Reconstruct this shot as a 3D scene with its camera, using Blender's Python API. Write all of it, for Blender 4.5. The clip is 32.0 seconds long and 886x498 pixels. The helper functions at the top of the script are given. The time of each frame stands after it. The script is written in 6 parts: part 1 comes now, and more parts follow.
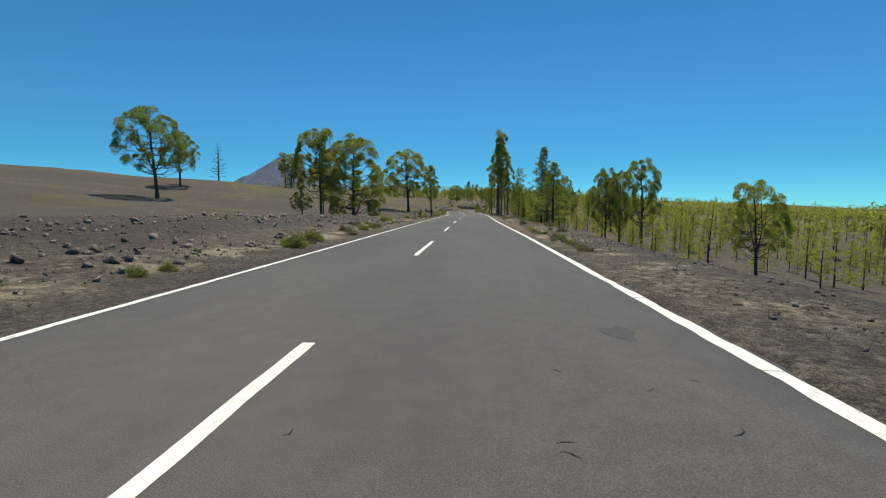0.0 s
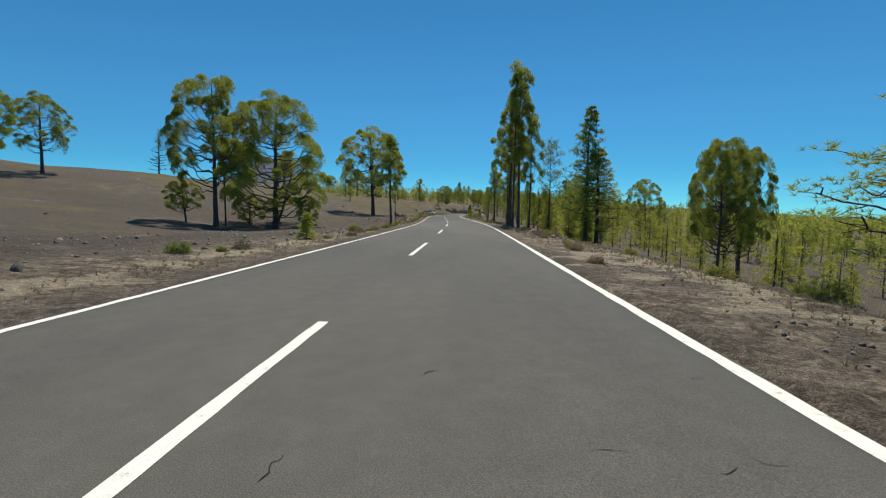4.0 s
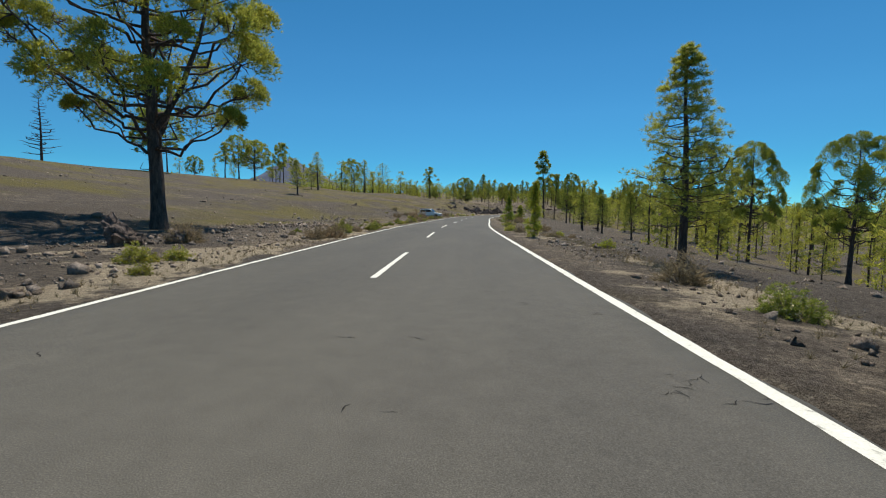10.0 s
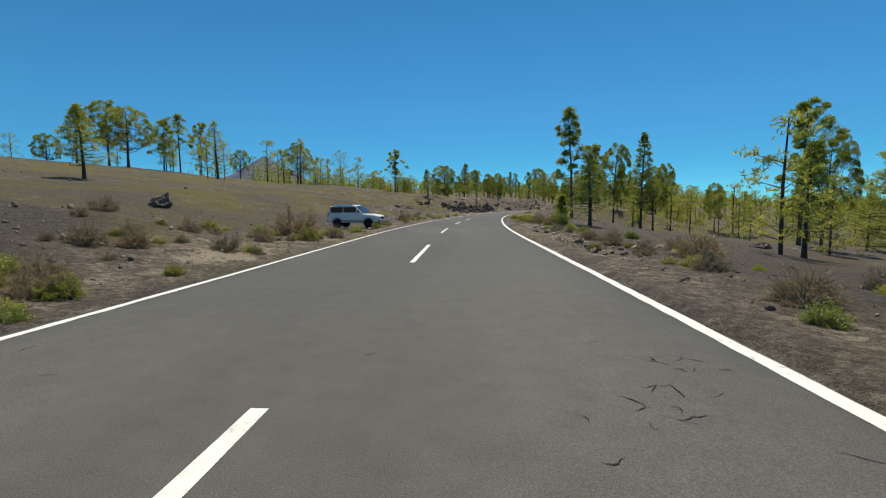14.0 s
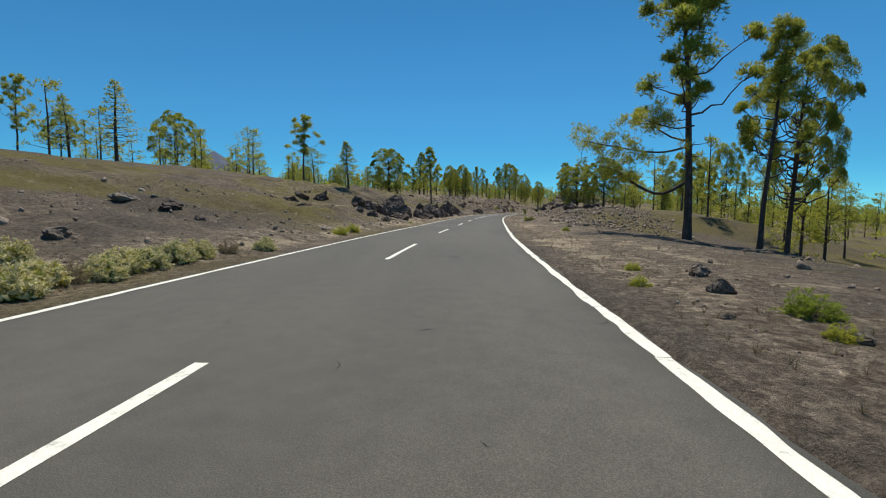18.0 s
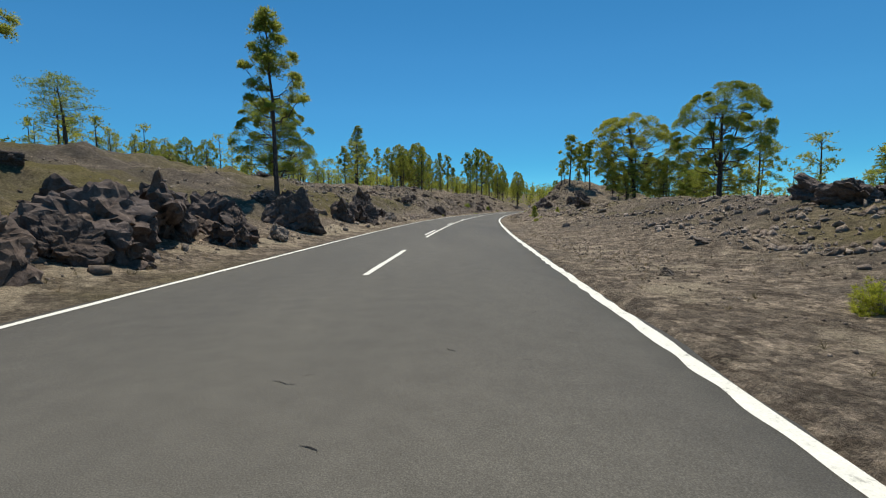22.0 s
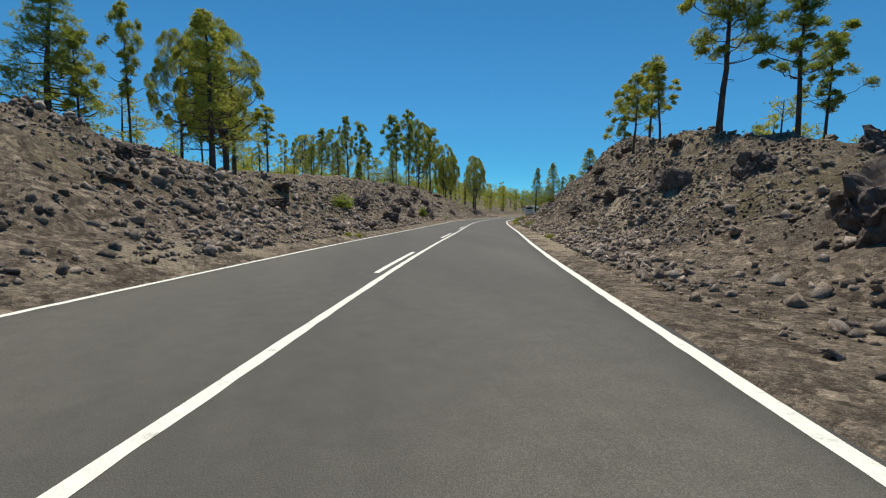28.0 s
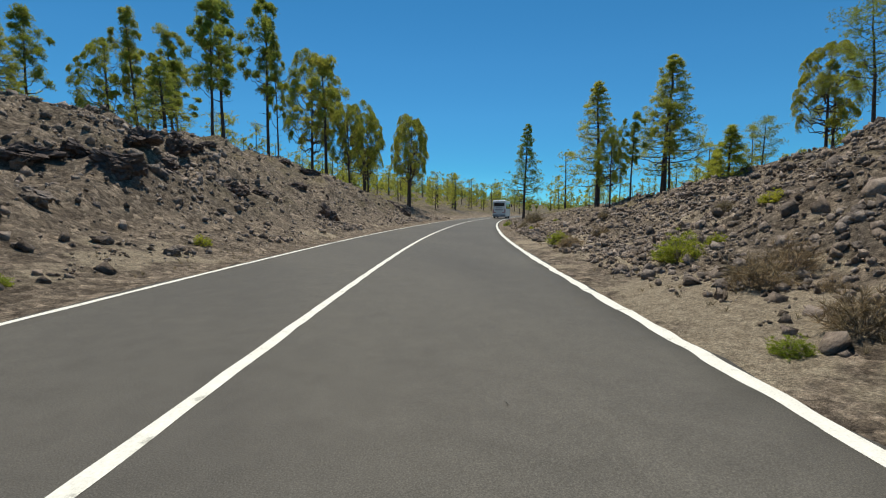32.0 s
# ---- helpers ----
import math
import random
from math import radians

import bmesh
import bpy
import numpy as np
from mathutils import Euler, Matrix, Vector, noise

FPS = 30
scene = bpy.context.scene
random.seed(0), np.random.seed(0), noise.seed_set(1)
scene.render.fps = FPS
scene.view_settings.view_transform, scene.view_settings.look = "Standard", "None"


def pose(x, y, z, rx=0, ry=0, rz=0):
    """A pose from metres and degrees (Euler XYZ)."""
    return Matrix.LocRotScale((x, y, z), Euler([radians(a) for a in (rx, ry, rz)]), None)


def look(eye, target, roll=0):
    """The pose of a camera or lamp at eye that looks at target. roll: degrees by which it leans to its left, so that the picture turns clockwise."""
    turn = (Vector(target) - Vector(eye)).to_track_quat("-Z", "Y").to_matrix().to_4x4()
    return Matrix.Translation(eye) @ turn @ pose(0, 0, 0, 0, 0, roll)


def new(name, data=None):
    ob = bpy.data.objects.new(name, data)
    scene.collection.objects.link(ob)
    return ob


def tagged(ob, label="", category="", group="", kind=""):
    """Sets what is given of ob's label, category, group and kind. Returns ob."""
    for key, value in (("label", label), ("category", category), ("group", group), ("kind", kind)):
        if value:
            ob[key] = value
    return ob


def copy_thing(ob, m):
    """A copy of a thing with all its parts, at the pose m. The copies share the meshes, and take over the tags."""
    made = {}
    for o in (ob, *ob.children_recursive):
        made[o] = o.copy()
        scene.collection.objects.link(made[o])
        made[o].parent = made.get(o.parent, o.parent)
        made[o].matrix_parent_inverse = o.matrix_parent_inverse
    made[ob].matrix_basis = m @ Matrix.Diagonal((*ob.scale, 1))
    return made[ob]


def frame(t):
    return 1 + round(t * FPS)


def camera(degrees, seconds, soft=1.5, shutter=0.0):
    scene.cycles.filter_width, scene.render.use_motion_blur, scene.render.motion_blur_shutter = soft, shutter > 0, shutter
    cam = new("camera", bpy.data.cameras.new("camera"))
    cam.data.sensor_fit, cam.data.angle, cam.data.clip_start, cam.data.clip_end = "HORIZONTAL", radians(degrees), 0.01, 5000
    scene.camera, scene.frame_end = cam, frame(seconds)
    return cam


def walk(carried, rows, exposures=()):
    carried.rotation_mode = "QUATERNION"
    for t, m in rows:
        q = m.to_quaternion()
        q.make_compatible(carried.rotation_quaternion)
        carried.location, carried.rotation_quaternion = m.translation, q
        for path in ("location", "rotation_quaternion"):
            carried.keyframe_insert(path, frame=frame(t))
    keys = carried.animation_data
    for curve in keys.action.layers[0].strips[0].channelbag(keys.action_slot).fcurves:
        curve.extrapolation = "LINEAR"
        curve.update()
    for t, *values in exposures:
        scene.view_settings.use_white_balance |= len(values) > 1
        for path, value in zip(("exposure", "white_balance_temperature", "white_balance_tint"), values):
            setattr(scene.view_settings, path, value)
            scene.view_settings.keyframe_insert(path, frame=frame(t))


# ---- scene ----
cam = camera(88.4, 32.0, soft=1.1)
PATH = [
    (0.0, (0.00, 0.92, 1.22), (-0.392, 10.872, 0.319), 0.08),
    (0.5, (0.08, 5.34, 1.22), (-0.321, 15.288, 0.292), 0.12),
    (1.0, (0.19, 9.89, 1.22), (-0.163, 19.843, 0.289), 0.40),
    (1.5, (0.27, 14.57, 1.22), (-0.011, 24.525, 0.341), 0.08),
    (2.0, (0.41, 19.07, 1.22), (0.203, 29.033, 0.341), -0.32),
    (2.5, (0.51, 23.44, 1.22), (0.373, 33.406, 0.400), -0.30),
    (4.5, (1.09, 42.79, 1.22), (0.867, 52.758, 0.395), 1.30),
    (5.0, (1.29, 47.99, 1.22), (0.974, 57.949, 0.394), 0.96),
    (5.5, (1.49, 53.22, 1.22), (1.108, 63.180, 0.383), 0.61),
    (6.0, (1.66, 58.47, 1.22), (1.214, 68.432, 0.410), 0.40),
    (6.5, (1.87, 63.94, 1.22), (1.315, 73.885, 0.329), 0.18),
    (7.0, (2.04, 69.55, 1.22), (1.365, 79.486, 0.363), 0.27),
    (7.5, (2.07, 75.29, 1.22), (1.293, 85.219, 0.336), -0.12),
    (8.0, (2.06, 81.17, 1.22), (1.298, 91.099, 0.344), -0.52),
    (8.5, (1.97, 87.13, 1.22), (1.239, 97.062, 0.329), 0.01),
    (9.0, (1.92, 93.11, 1.22), (1.203, 103.046, 0.358), -0.11),
    (9.5, (1.87, 99.00, 1.22), (1.158, 108.938, 0.353), 0.02),
    (10.0, (1.65, 104.78, 1.22), (0.950, 114.716, 0.384), 0.46),
    (10.5, (1.38, 110.59, 1.22), (0.683, 120.528, 0.405), -0.21),
    (11.0, (1.13, 116.58, 1.22), (0.468, 126.521, 0.375), -0.13),
    (11.5, (0.90, 122.67, 1.22), (0.274, 132.615, 0.348), 0.35),
    (12.0, (0.70, 128.81, 1.22), (0.120, 138.751, 0.250), 0.12),
    (12.5, (0.56, 134.92, 1.22), (0.035, 144.863, 0.300), 0.16),
    (13.0, (0.54, 140.94, 1.22), (0.091, 150.893, 0.348), -0.11),
    (13.5, (0.64, 146.88, 1.22), (0.290, 156.835, 0.338), -0.60),
    (14.0, (0.81, 152.77, 1.22), (0.541, 162.728, 0.333), -0.42),
    (14.5, (0.95, 158.61, 1.22), (0.784, 168.569, 0.339), -0.53),
    (16.5, (2.12, 183.04, 1.22), (2.506, 192.983, 0.245), -0.67),
    (17.0, (2.72, 189.35, 1.22), (3.206, 199.308, 0.389), 0.19),
    (17.5, (3.41, 195.64, 1.22), (3.964, 205.593, 0.374), 0.72),
    (18.0, (4.20, 201.93, 1.22), (4.782, 211.880, 0.358), 0.37),
    (18.5, (4.98, 208.34, 1.22), (5.591, 218.278, 0.327), -0.05),
    (19.0, (5.84, 214.86, 1.22), (6.529, 224.801, 0.356), -0.06),
    (19.5, (6.82, 221.49, 1.22), (7.603, 231.419, 0.301), 0.46),
    (20.0, (7.89, 228.16, 1.22), (8.802, 238.075, 0.282), 0.44),
    (20.5, (9.02, 234.79, 1.22), (10.036, 244.691, 0.263), 0.33),
    (21.0, (10.15, 241.34, 1.22), (11.278, 251.236, 0.294), -0.10),
    (21.5, (11.26, 247.77, 1.22), (12.473, 257.652, 0.267), 0.19),
    (22.0, (12.38, 254.07, 1.22), (13.662, 263.947, 0.330), -0.30),
    (22.5, (13.53, 260.29, 1.22), (14.889, 270.162, 0.357), -0.52),
    (23.0, (14.69, 266.40, 1.22), (16.142, 276.258, 0.348), -0.07),
    (23.5, (15.81, 272.33, 1.22), (17.342, 282.176, 0.362), -0.14),
    (24.0, (17.04, 278.04, 1.22), (18.674, 287.868, 0.399), -0.50),
    (24.5, (18.32, 283.80, 1.22), (20.056, 293.609, 0.292), -1.15),
    (25.0, (19.69, 289.61, 1.22), (21.501, 299.401, 0.325), -1.53),
    (25.5, (21.16, 295.43, 1.22), (23.064, 305.210, 0.346), -0.89),
    (26.0, (22.67, 301.29, 1.22), (24.676, 311.050, 0.395), -1.22),
    (26.5, (24.29, 307.11, 1.22), (26.406, 316.847, 0.328), -0.95),
    (28.5, (32.28, 332.93, 1.22), (34.898, 342.547, 0.437), 0.66),
    (29.0, (34.46, 339.51, 1.22), (37.220, 349.087, 0.425), 0.08),
    (29.5, (36.78, 346.02, 1.22), (39.697, 355.543, 0.363), -0.92),
    (30.0, (39.21, 352.41, 1.22), (42.314, 361.879, 0.343), -0.68),
    (30.5, (41.63, 358.62, 1.22), (44.890, 368.039, 0.382), 0.07),
    (31.0, (43.95, 364.55, 1.22), (47.345, 373.919, 0.398), 0.42),
    (31.5, (46.17, 370.35, 1.22), (49.666, 379.686, 0.486), -0.30),
    (32.0, (48.36, 376.15, 1.22), (51.978, 385.437, 0.408), 0.22),
]
walk(cam, [(t, look(eye, target, roll)) for t, eye, target, roll in PATH],
     exposures=[(0.0, 0.22), (32.0, 0.22)])

# ---- light: high sun ahead, clear sky ----
SUN_EL, SUN_AZ = radians(66), radians(12)          # azimuth clockwise from +y
world = bpy.data.worlds.new("sky")
scene.world = world
world.use_nodes = True
wn = world.node_tree.nodes
sky = wn.new("ShaderNodeTexSky")
sky.sky_type, sky.sun_disc = "NISHITA", False
sky.sun_elevation, sky.sun_rotation = SUN_EL, SUN_AZ
sky.altitude, sky.air_density, sky.dust_density, sky.ozone_density = 2300, 0.66, 0.0, 2.0
vivid = wn.new("ShaderNodeHueSaturation")
vivid.inputs["Saturation"].default_value, vivid.inputs["Hue"].default_value = 1.28, 0.485
world.node_tree.links.new(sky.outputs[0], vivid.inputs["Color"])
# dry mountain air: the blue stays deep down to the horizon
aim, split, deep = wn.new("ShaderNodeTexCoord"), wn.new("ShaderNodeSeparateXYZ"), wn.new("ShaderNodeValToRGB")
world.node_tree.links.new(aim.outputs["Generated"], split.inputs[0])
world.node_tree.links.new(split.outputs["Z"], deep.inputs[0])
deep.color_ramp.elements[0].position, deep.color_ramp.elements[0].color = 0.0, (0.22, 0.60, 0.66, 1)
deep.color_ramp.elements[1].position, deep.color_ramp.elements[1].color = 0.42, (1.0, 1.0, 1.0, 1)
for at, tint in ((0.09, (0.38, 0.70, 0.72, 1)), (0.20, (0.76, 0.90, 0.90, 1)), (0.30, (0.95, 0.98, 0.98, 1))):
    deep.color_ramp.elements.new(at).color = tint
clear = wn.new("ShaderNodeMix")
clear.data_type, clear.blend_type = "RGBA", "MULTIPLY"
clear.inputs[0].default_value = 1.0
world.node_tree.links.new(vivid.outputs[0], clear.inputs[6])
world.node_tree.links.new(deep.outputs[0], clear.inputs[7])
world.node_tree.links.new(clear.outputs[2], wn["Background"].inputs[0])
wn["Background"].inputs[1].default_value = 0.127
sun = new("sun", bpy.data.lights.new("sun", "SUN"))
sun.data.energy, sun.data.angle, sun.data.color = 3.9, radians(0.53), (1.0, 0.93, 0.82)
toward = Vector((math.sin(SUN_AZ) * math.cos(SUN_EL), math.cos(SUN_AZ) * math.cos(SUN_EL), math.sin(SUN_EL)))
sun.matrix_world = look(toward * 200, (0, 0, 0))


# ---- numbers and noise ----
def lattice(ix, iy, seed):
    h = (ix.astype(np.int64) * 374761393 + iy.astype(np.int64) * 668265263 + seed * 974634777) & 0x7FFFFFFF
    h = ((h ^ (h >> 13)) * 1274126177) & 0x7FFFFFFF
    h = ((h ^ (h >> 16)) * 83492791) & 0x7FFFFFFF
    return (h & 0xFFFF) / 65535.0


def vnoise(x, y, seed=0):
    """Smooth value noise in -1..1."""
    x, y = np.asarray(x, float), np.asarray(y, float)
    ix, iy = np.floor(x), np.floor(y)
    fx, fy = x - ix, y - iy
    fx, fy = fx * fx * (3 - 2 * fx), fy * fy * (3 - 2 * fy)
    a, b = lattice(ix, iy, seed), lattice(ix + 1, iy, seed)
    c, d = lattice(ix, iy + 1, seed), lattice(ix + 1, iy + 1, seed)
    return 2 * ((a * (1 - fx) + b * fx) * (1 - fy) + (c * (1 - fx) + d * fx) * fy) - 1


def fbm(x, y, seed=0, octaves=4):
    total, amp = 0.0, 0.5
    for i in range(octaves):
        total = total + amp * vnoise(x, y, seed + i)
        x, y, amp = x * 2.03 + 5.1, y * 2.03 - 3.7, amp * 0.5
    return total


def smooth(a, b, v):
    t = np.clip((v - a) / (b - a), 0, 1)
    return t * t * (3 - 2 * t)


# ---- the line of the road ----
ROAD = [
    (-2.99, -79.96), (-2.62, -59.96), (-2.24, -39.97), (-1.87, -19.97), (-1.48, 0.03), (-0.96, 20.02),
    (-0.53, 40.02), (0.11, 60.01), (0.50, 80.00), (0.20, 100.00), (-0.37, 119.99), (-0.78, 139.99),
    (-0.24, 159.97), (0.32, 179.96), (1.90, 199.90), (4.44, 219.74), (7.80, 239.46), (11.39, 259.14),
    (15.34, 278.74), (19.98, 298.20), (25.48, 317.43), (31.76, 336.42), (38.73, 355.17), (45.71, 373.91),
    (53.45, 392.37), (62.27, 410.34), (71.85, 427.93), (82.11, 445.13), (93.02, 461.89), (104.59, 478.25),
    (116.78, 494.14), (129.57, 509.53), (142.95, 524.42)]


def resample(points, step=0.5):
    p = np.array(points, float)
    p = np.vstack([2 * p[0] - p[1], p, 2 * p[-1] - p[-2]])
    fine = []
    for i in range(1, len(p) - 2):
        u = np.linspace(0, 1, 60, endpoint=False)[:, None]
        a, b, c, d = p[i - 1], p[i], p[i + 1], p[i + 2]
        fine.append(0.5 * (2 * b + (c - a) * u + (2 * a - 5 * b + 4 * c - d) * u ** 2 + (3 * b - a - 3 * c + d) * u ** 3))
    fine = np.vstack(fine + [p[-2:-1]])
    run = np.concatenate([[0], np.cumsum(np.linalg.norm(np.diff(fine, axis=0), axis=1))])
    marks = np.arange(0, run[-1], step)
    return np.stack([np.interp(marks, run, fine[:, i]) for i in (0, 1)], 1), marks


LINE, MARKS = resample(ROAD)
MARKS = MARKS - 80.0                                # s = 0 where the drive begins
TANG = np.gradient(LINE, axis=0)
TANG /= np.linalg.norm(TANG, axis=1)[:, None]
S_END = float(MARKS[-1])
MEAN_N = np.array([0.985, -0.17])                   # mean direction to the right of the road


def place(s, d):
    """World x, y of station s and offset d (to the right) from the centre line."""
    s, d = np.broadcast_arrays(np.asarray(s, float), np.asarray(d, float))
    inner = np.clip(s, MARKS[0], S_END)
    x, y = np.interp(inner, MARKS, LINE[:, 0]), np.interp(inner, MARKS, LINE[:, 1])
    tx, ty = np.interp(inner, MARKS, TANG[:, 0]), np.interp(inner, MARKS, TANG[:, 1])
    over = s - inner
    near = np.clip(d, -60, 60)
    far = d - near
    return x + tx * over + ty * near + MEAN_N[0] * far, y + ty * over - tx * near + MEAN_N[1] * far


def station(x, y):
    """Station and offset of one place near the road."""
    v = np.array([x, y]) - LINE
    i = int(np.argmin((v ** 2).sum(1)))
    t = TANG[i]
    return MARKS[i] + v[i] @ t, v[i] @ np.array([t[1], -t[0]])


def heading(s):
    i = int(np.clip(np.searchsorted(MARKS, s), 0, len(MARKS) - 1))
    return math.atan2(TANG[i][0], TANG[i][1])


# ---- offsets of the painted edge lines: the road widens and narrows ----
LEFT_AT = [(-80, 2.85), (12, 2.87), (26, 2.92), (55, 2.87), (77, 2.83), (100, 3.04), (124, 3.30), (150, 3.23), (168, 3.20), (190, 3.10),
           (210, 2.90), (236, 2.76), (263, 3.00), (275, 3.18), (288, 3.44), (312, 3.62), (350, 3.50), (380, 3.14), (420, 3.2), (600, 3.2)]
RIGHT_AT = [(-80, 3.74), (10, 3.72), (24, 3.74), (53, 3.68), (74, 3.74), (97, 3.74), (120, 3.62), (134, 3.56), (163, 3.60), (194, 3.72), (232, 3.68),
            (259, 3.66), (284, 3.72), (308, 3.64), (348, 3.72), (374, 3.84), (400, 3.8), (600, 3.8)]


def edge_left(s):
    return -np.interp(s, *zip(*LEFT_AT))


def edge_right(s):
    return np.interp(s, *zip(*RIGHT_AT))


def asphalt_right(s):
    """Edge of the asphalt, which widens into the verge at one place."""
    return edge_right(s) + 0.10 + 0.95 * np.exp(-((np.asarray(s) - 188.5) / 3.2) ** 2)


def road_z(d):
    """Height of the cambered asphalt."""
    return 0.008 * (1 - np.clip(np.abs(d) / 4.0, 0, 1) ** 2)


# ---- the lie of the land: heights at fixed offsets, station by station ----
KNOTS = [3.7, 6, 9, 14, 25, 45, 90, 200, 600, 4000]
SECTIONS = []


def section(s, left, right, rough_left=0.12, rough_right=0.12):
    SECTIONS.append((s, [-0.015, *left, left[-1] + 4, left[-1] + 8], [-0.015, *right, right[-1] * (1.15 if right[-1] < -7 else 0.6), right[-1] * (1.3 if right[-1] < -7 else 0.4)], rough_left, rough_right))


section(-80, (.2, .5, .7, .8, 1.0, 5, 14), (0, -.7, -2.4, -6, -10, -15, -27))
section(20, (.25, .6, .7, .7, .8, 4.5, 14), (0, -.7, -2.4, -6.2, -10, -15, -27), 0.25)
section(40, (.25, .5, .5, .4, .5, 4, 14), (0, -.7, -2.4, -6.2, -10, -15, -26), 0.25)
section(62, (-.05, -.2, -.4, -.5, .2, 4.5, 15), (-.1, -.6, -2.2, -6, -10, -15, -24))
section(85, (-.3, -.7, -1.1, -1.4, .2, 5.5, 17), (-.2, -.95, -2.4, -5.6, -9.4, -13.8, -21))
section(100, (-.15, -.5, -1.2, -1.8, .6, 6.2, 17.5), (-.2, -.8, -2.0, -4.8, -8.4, -12.5, -19))
section(113, (.05, .05, -.1, .2, 2.2, 7.5, 18), (-.15, -.5, -1.3, -4, -7.5, -11.5, -17))
section(130, (.2, .25, .2, 1.6, 4, 10, 19), (-.1, -.4, -1.2, -3.6, -6.6, -9, -10))
section(152, (.12, .22, .4, 2.0, 4.4, 10.7, 19), (-.1, -.4, -1.2, -3.3, -6.6, -8.3, -9.4))
section(165, (.4, 1.25, 1.8, 2.6, 4.7, 11, 19), (-.1, -.4, -1.2, -3.1, -6.4, -8, -9))
section(173, (0, 0, .3, 2.3, 4.7, 11, 19), (-.1, -.4, -1.1, -2.7, -6, -7.8, -8.8))
section(180, (-.2, -.35, -.1, 2.4, 4.8, 11, 18.5), (-.1, -.35, -1, -2.4, -5.5, -7.5, -8.5))
section(192, (-.1, -.1, .5, 3.0, 5.4, 11, 18), (-.1, -.3, -.8, -2, -5, -7, -8), 0.3)
section(213, (.4, .8, 1.5, 3.3, 6.0, 11, 18), (0, -.1, -.6, -2.2, -4.5, -8, -12), 0.5, 0.12)
section(226, (.4, .85, 1.7, 3.6, 6.3, 11, 17.5), (0, 0, -.5, -2.4, -4.8, -8, -13), 0.6, 0.12)
section(239, (.4, .9, 1.9, 4.0, 6.6, 11, 17), (0, -.02, -.6, -2.6, -4.6, -8, -12), 0.7, 0.12)
section(246, (.42, 1.0, 2.0, 4.2, 6.8, 11, 16.8), (0, .25, .3, -1.6, -4.2, -8, -12), 0.75, 0.2)
section(251, (.45, 1.15, 2.2, 4.3, 6.9, 11, 16.5), (0, .75, 1.6, .4, -3.6, -7, -12), 0.8, 0.2)
section(264, (.5, 1.4, 2.6, 4.6, 7.2, 11, 16), (.02, .3, 1.3, 1.2, -3.2, -6, -11), 0.9, 0.3)
section(291, (.6, 2.0, 3.2, 5.0, 6.8, 10, 14), (.05, .4, 1.8, 1.7, -3.6, -5, -9), 1.0, 0.5)
section(314, (.6, 2.1, 3.0, 4.2, 5.4, 8, 13), (.05, .4, .9, .6, -2.6, -4, -8), 1.0, 0.5)
section(338, (.7, 2.5, 4.7, 5.2, 5.9, 9, 12), (.12, .9, 1.7, .8, -.6, -2.0, -9), 1.1, 0.8)
section(356, (.6, 2.0, 2.9, 4.2, 7.2, 9, 12), (.3, 2.0, 5.1, 3.2, -1, -3.0, -9), 1.1, 1.2)
section(368, (.6, 1.9, 2.8, 3.3, 5.5, 9, 12), (.4, 2.8, 7.2, 4.6, -1, -3.0, -9), 1.1, 1.4)
section(376, (.6, 2.0, 3.2, 3.7, 5.8, 9, 12), (.5, 3.3, 7.9, 5.8, 0, -2.0, -9), 1.2, 1.4)
section(380, (.6, 2.0, 3.6, 4.2, 6.0, 9, 12), (.5, 3.2, 7.2, 5.8, 0, -2.0, -9), 1.2, 1.1)
section(385, (.6, 2.1, 4.1, 4.9, 6.5, 9, 12), (.45, 2.5, 5.2, 5.2, 1, -2.0, -9), 1.2, 1.0)
section(392, (.6, 2.3, 4.8, 5.8, 7.2, 9, 12), (.4, 1.9, 4.0, 4.9, 2, -2.0, -9), 1.2, 0.9)
section(406, (.6, 2.3, 5.0, 6.2, 7.2, 9, 12), (.3, 1.2, 2.6, 4.2, 3.5, -2.0, -9), 1.1, 0.8)
section(424, (.6, 2.4, 5.2, 6.4, 6.8, 9, 13), (.3, 0.9, 1.8, 3.2, 4, -2.0, -9), 0.9, 0.6)
section(454, (.5, 1.4, 2.6, 3.8, 6.5, 11, 15), (.3, 0.8, 1.6, 2.6, 3.5, -2.0, -9), 0.6, 0.5)
section(544, (.5, 1.2, 2, 3.4, 7, 13, 20), (.4, 1.0, 1.8, 3, 5, -2.0, -9), 0.4, 0.4)
SEC_S = [c[0] for c in SECTIONS]
SEC_L, SEC_R = np.array([c[1] for c in SECTIONS]), np.array([c[2] for c in SECTIONS])
SEC_RL, SEC_RR = [c[3] for c in SECTIONS], [c[4] for c in SECTIONS]


def base_height(s, d):
    """Height of the land with no fine relief."""
    s, d = np.broadcast_arrays(np.asarray(s, float), np.asarray(d, float))
    a = np.abs(d) - np.where(d > 0, 0.5, 0.0)
    out = np.zeros(s.shape)
    for table, mask in ((SEC_L, d <= 0), (SEC_R, d > 0)):
        level = [np.interp(s, SEC_S, table[:, k]) for k in range(len(KNOTS))]
        z = np.where(a < KNOTS[0], -0.015, level[-1])
        for k in range(len(KNOTS) - 1):
            u = np.clip((a - KNOTS[k]) / (KNOTS[k + 1] - KNOTS[k]), 0, 1)
            u = 0.5 * u + 0.5 * u * u * (3 - 2 * u)
            inside = (a >= KNOTS[k]) & (a < KNOTS[k + 1])
            z = np.where(inside, level[k] * (1 - u) + level[k + 1] * u, z)
        out = np.where(mask, z, out)
    return out


def roughness_at(s, d):
    return np.where(np.asarray(d) <= 0, np.interp(s, SEC_S, SEC_RL), np.interp(s, SEC_S, SEC_RR))


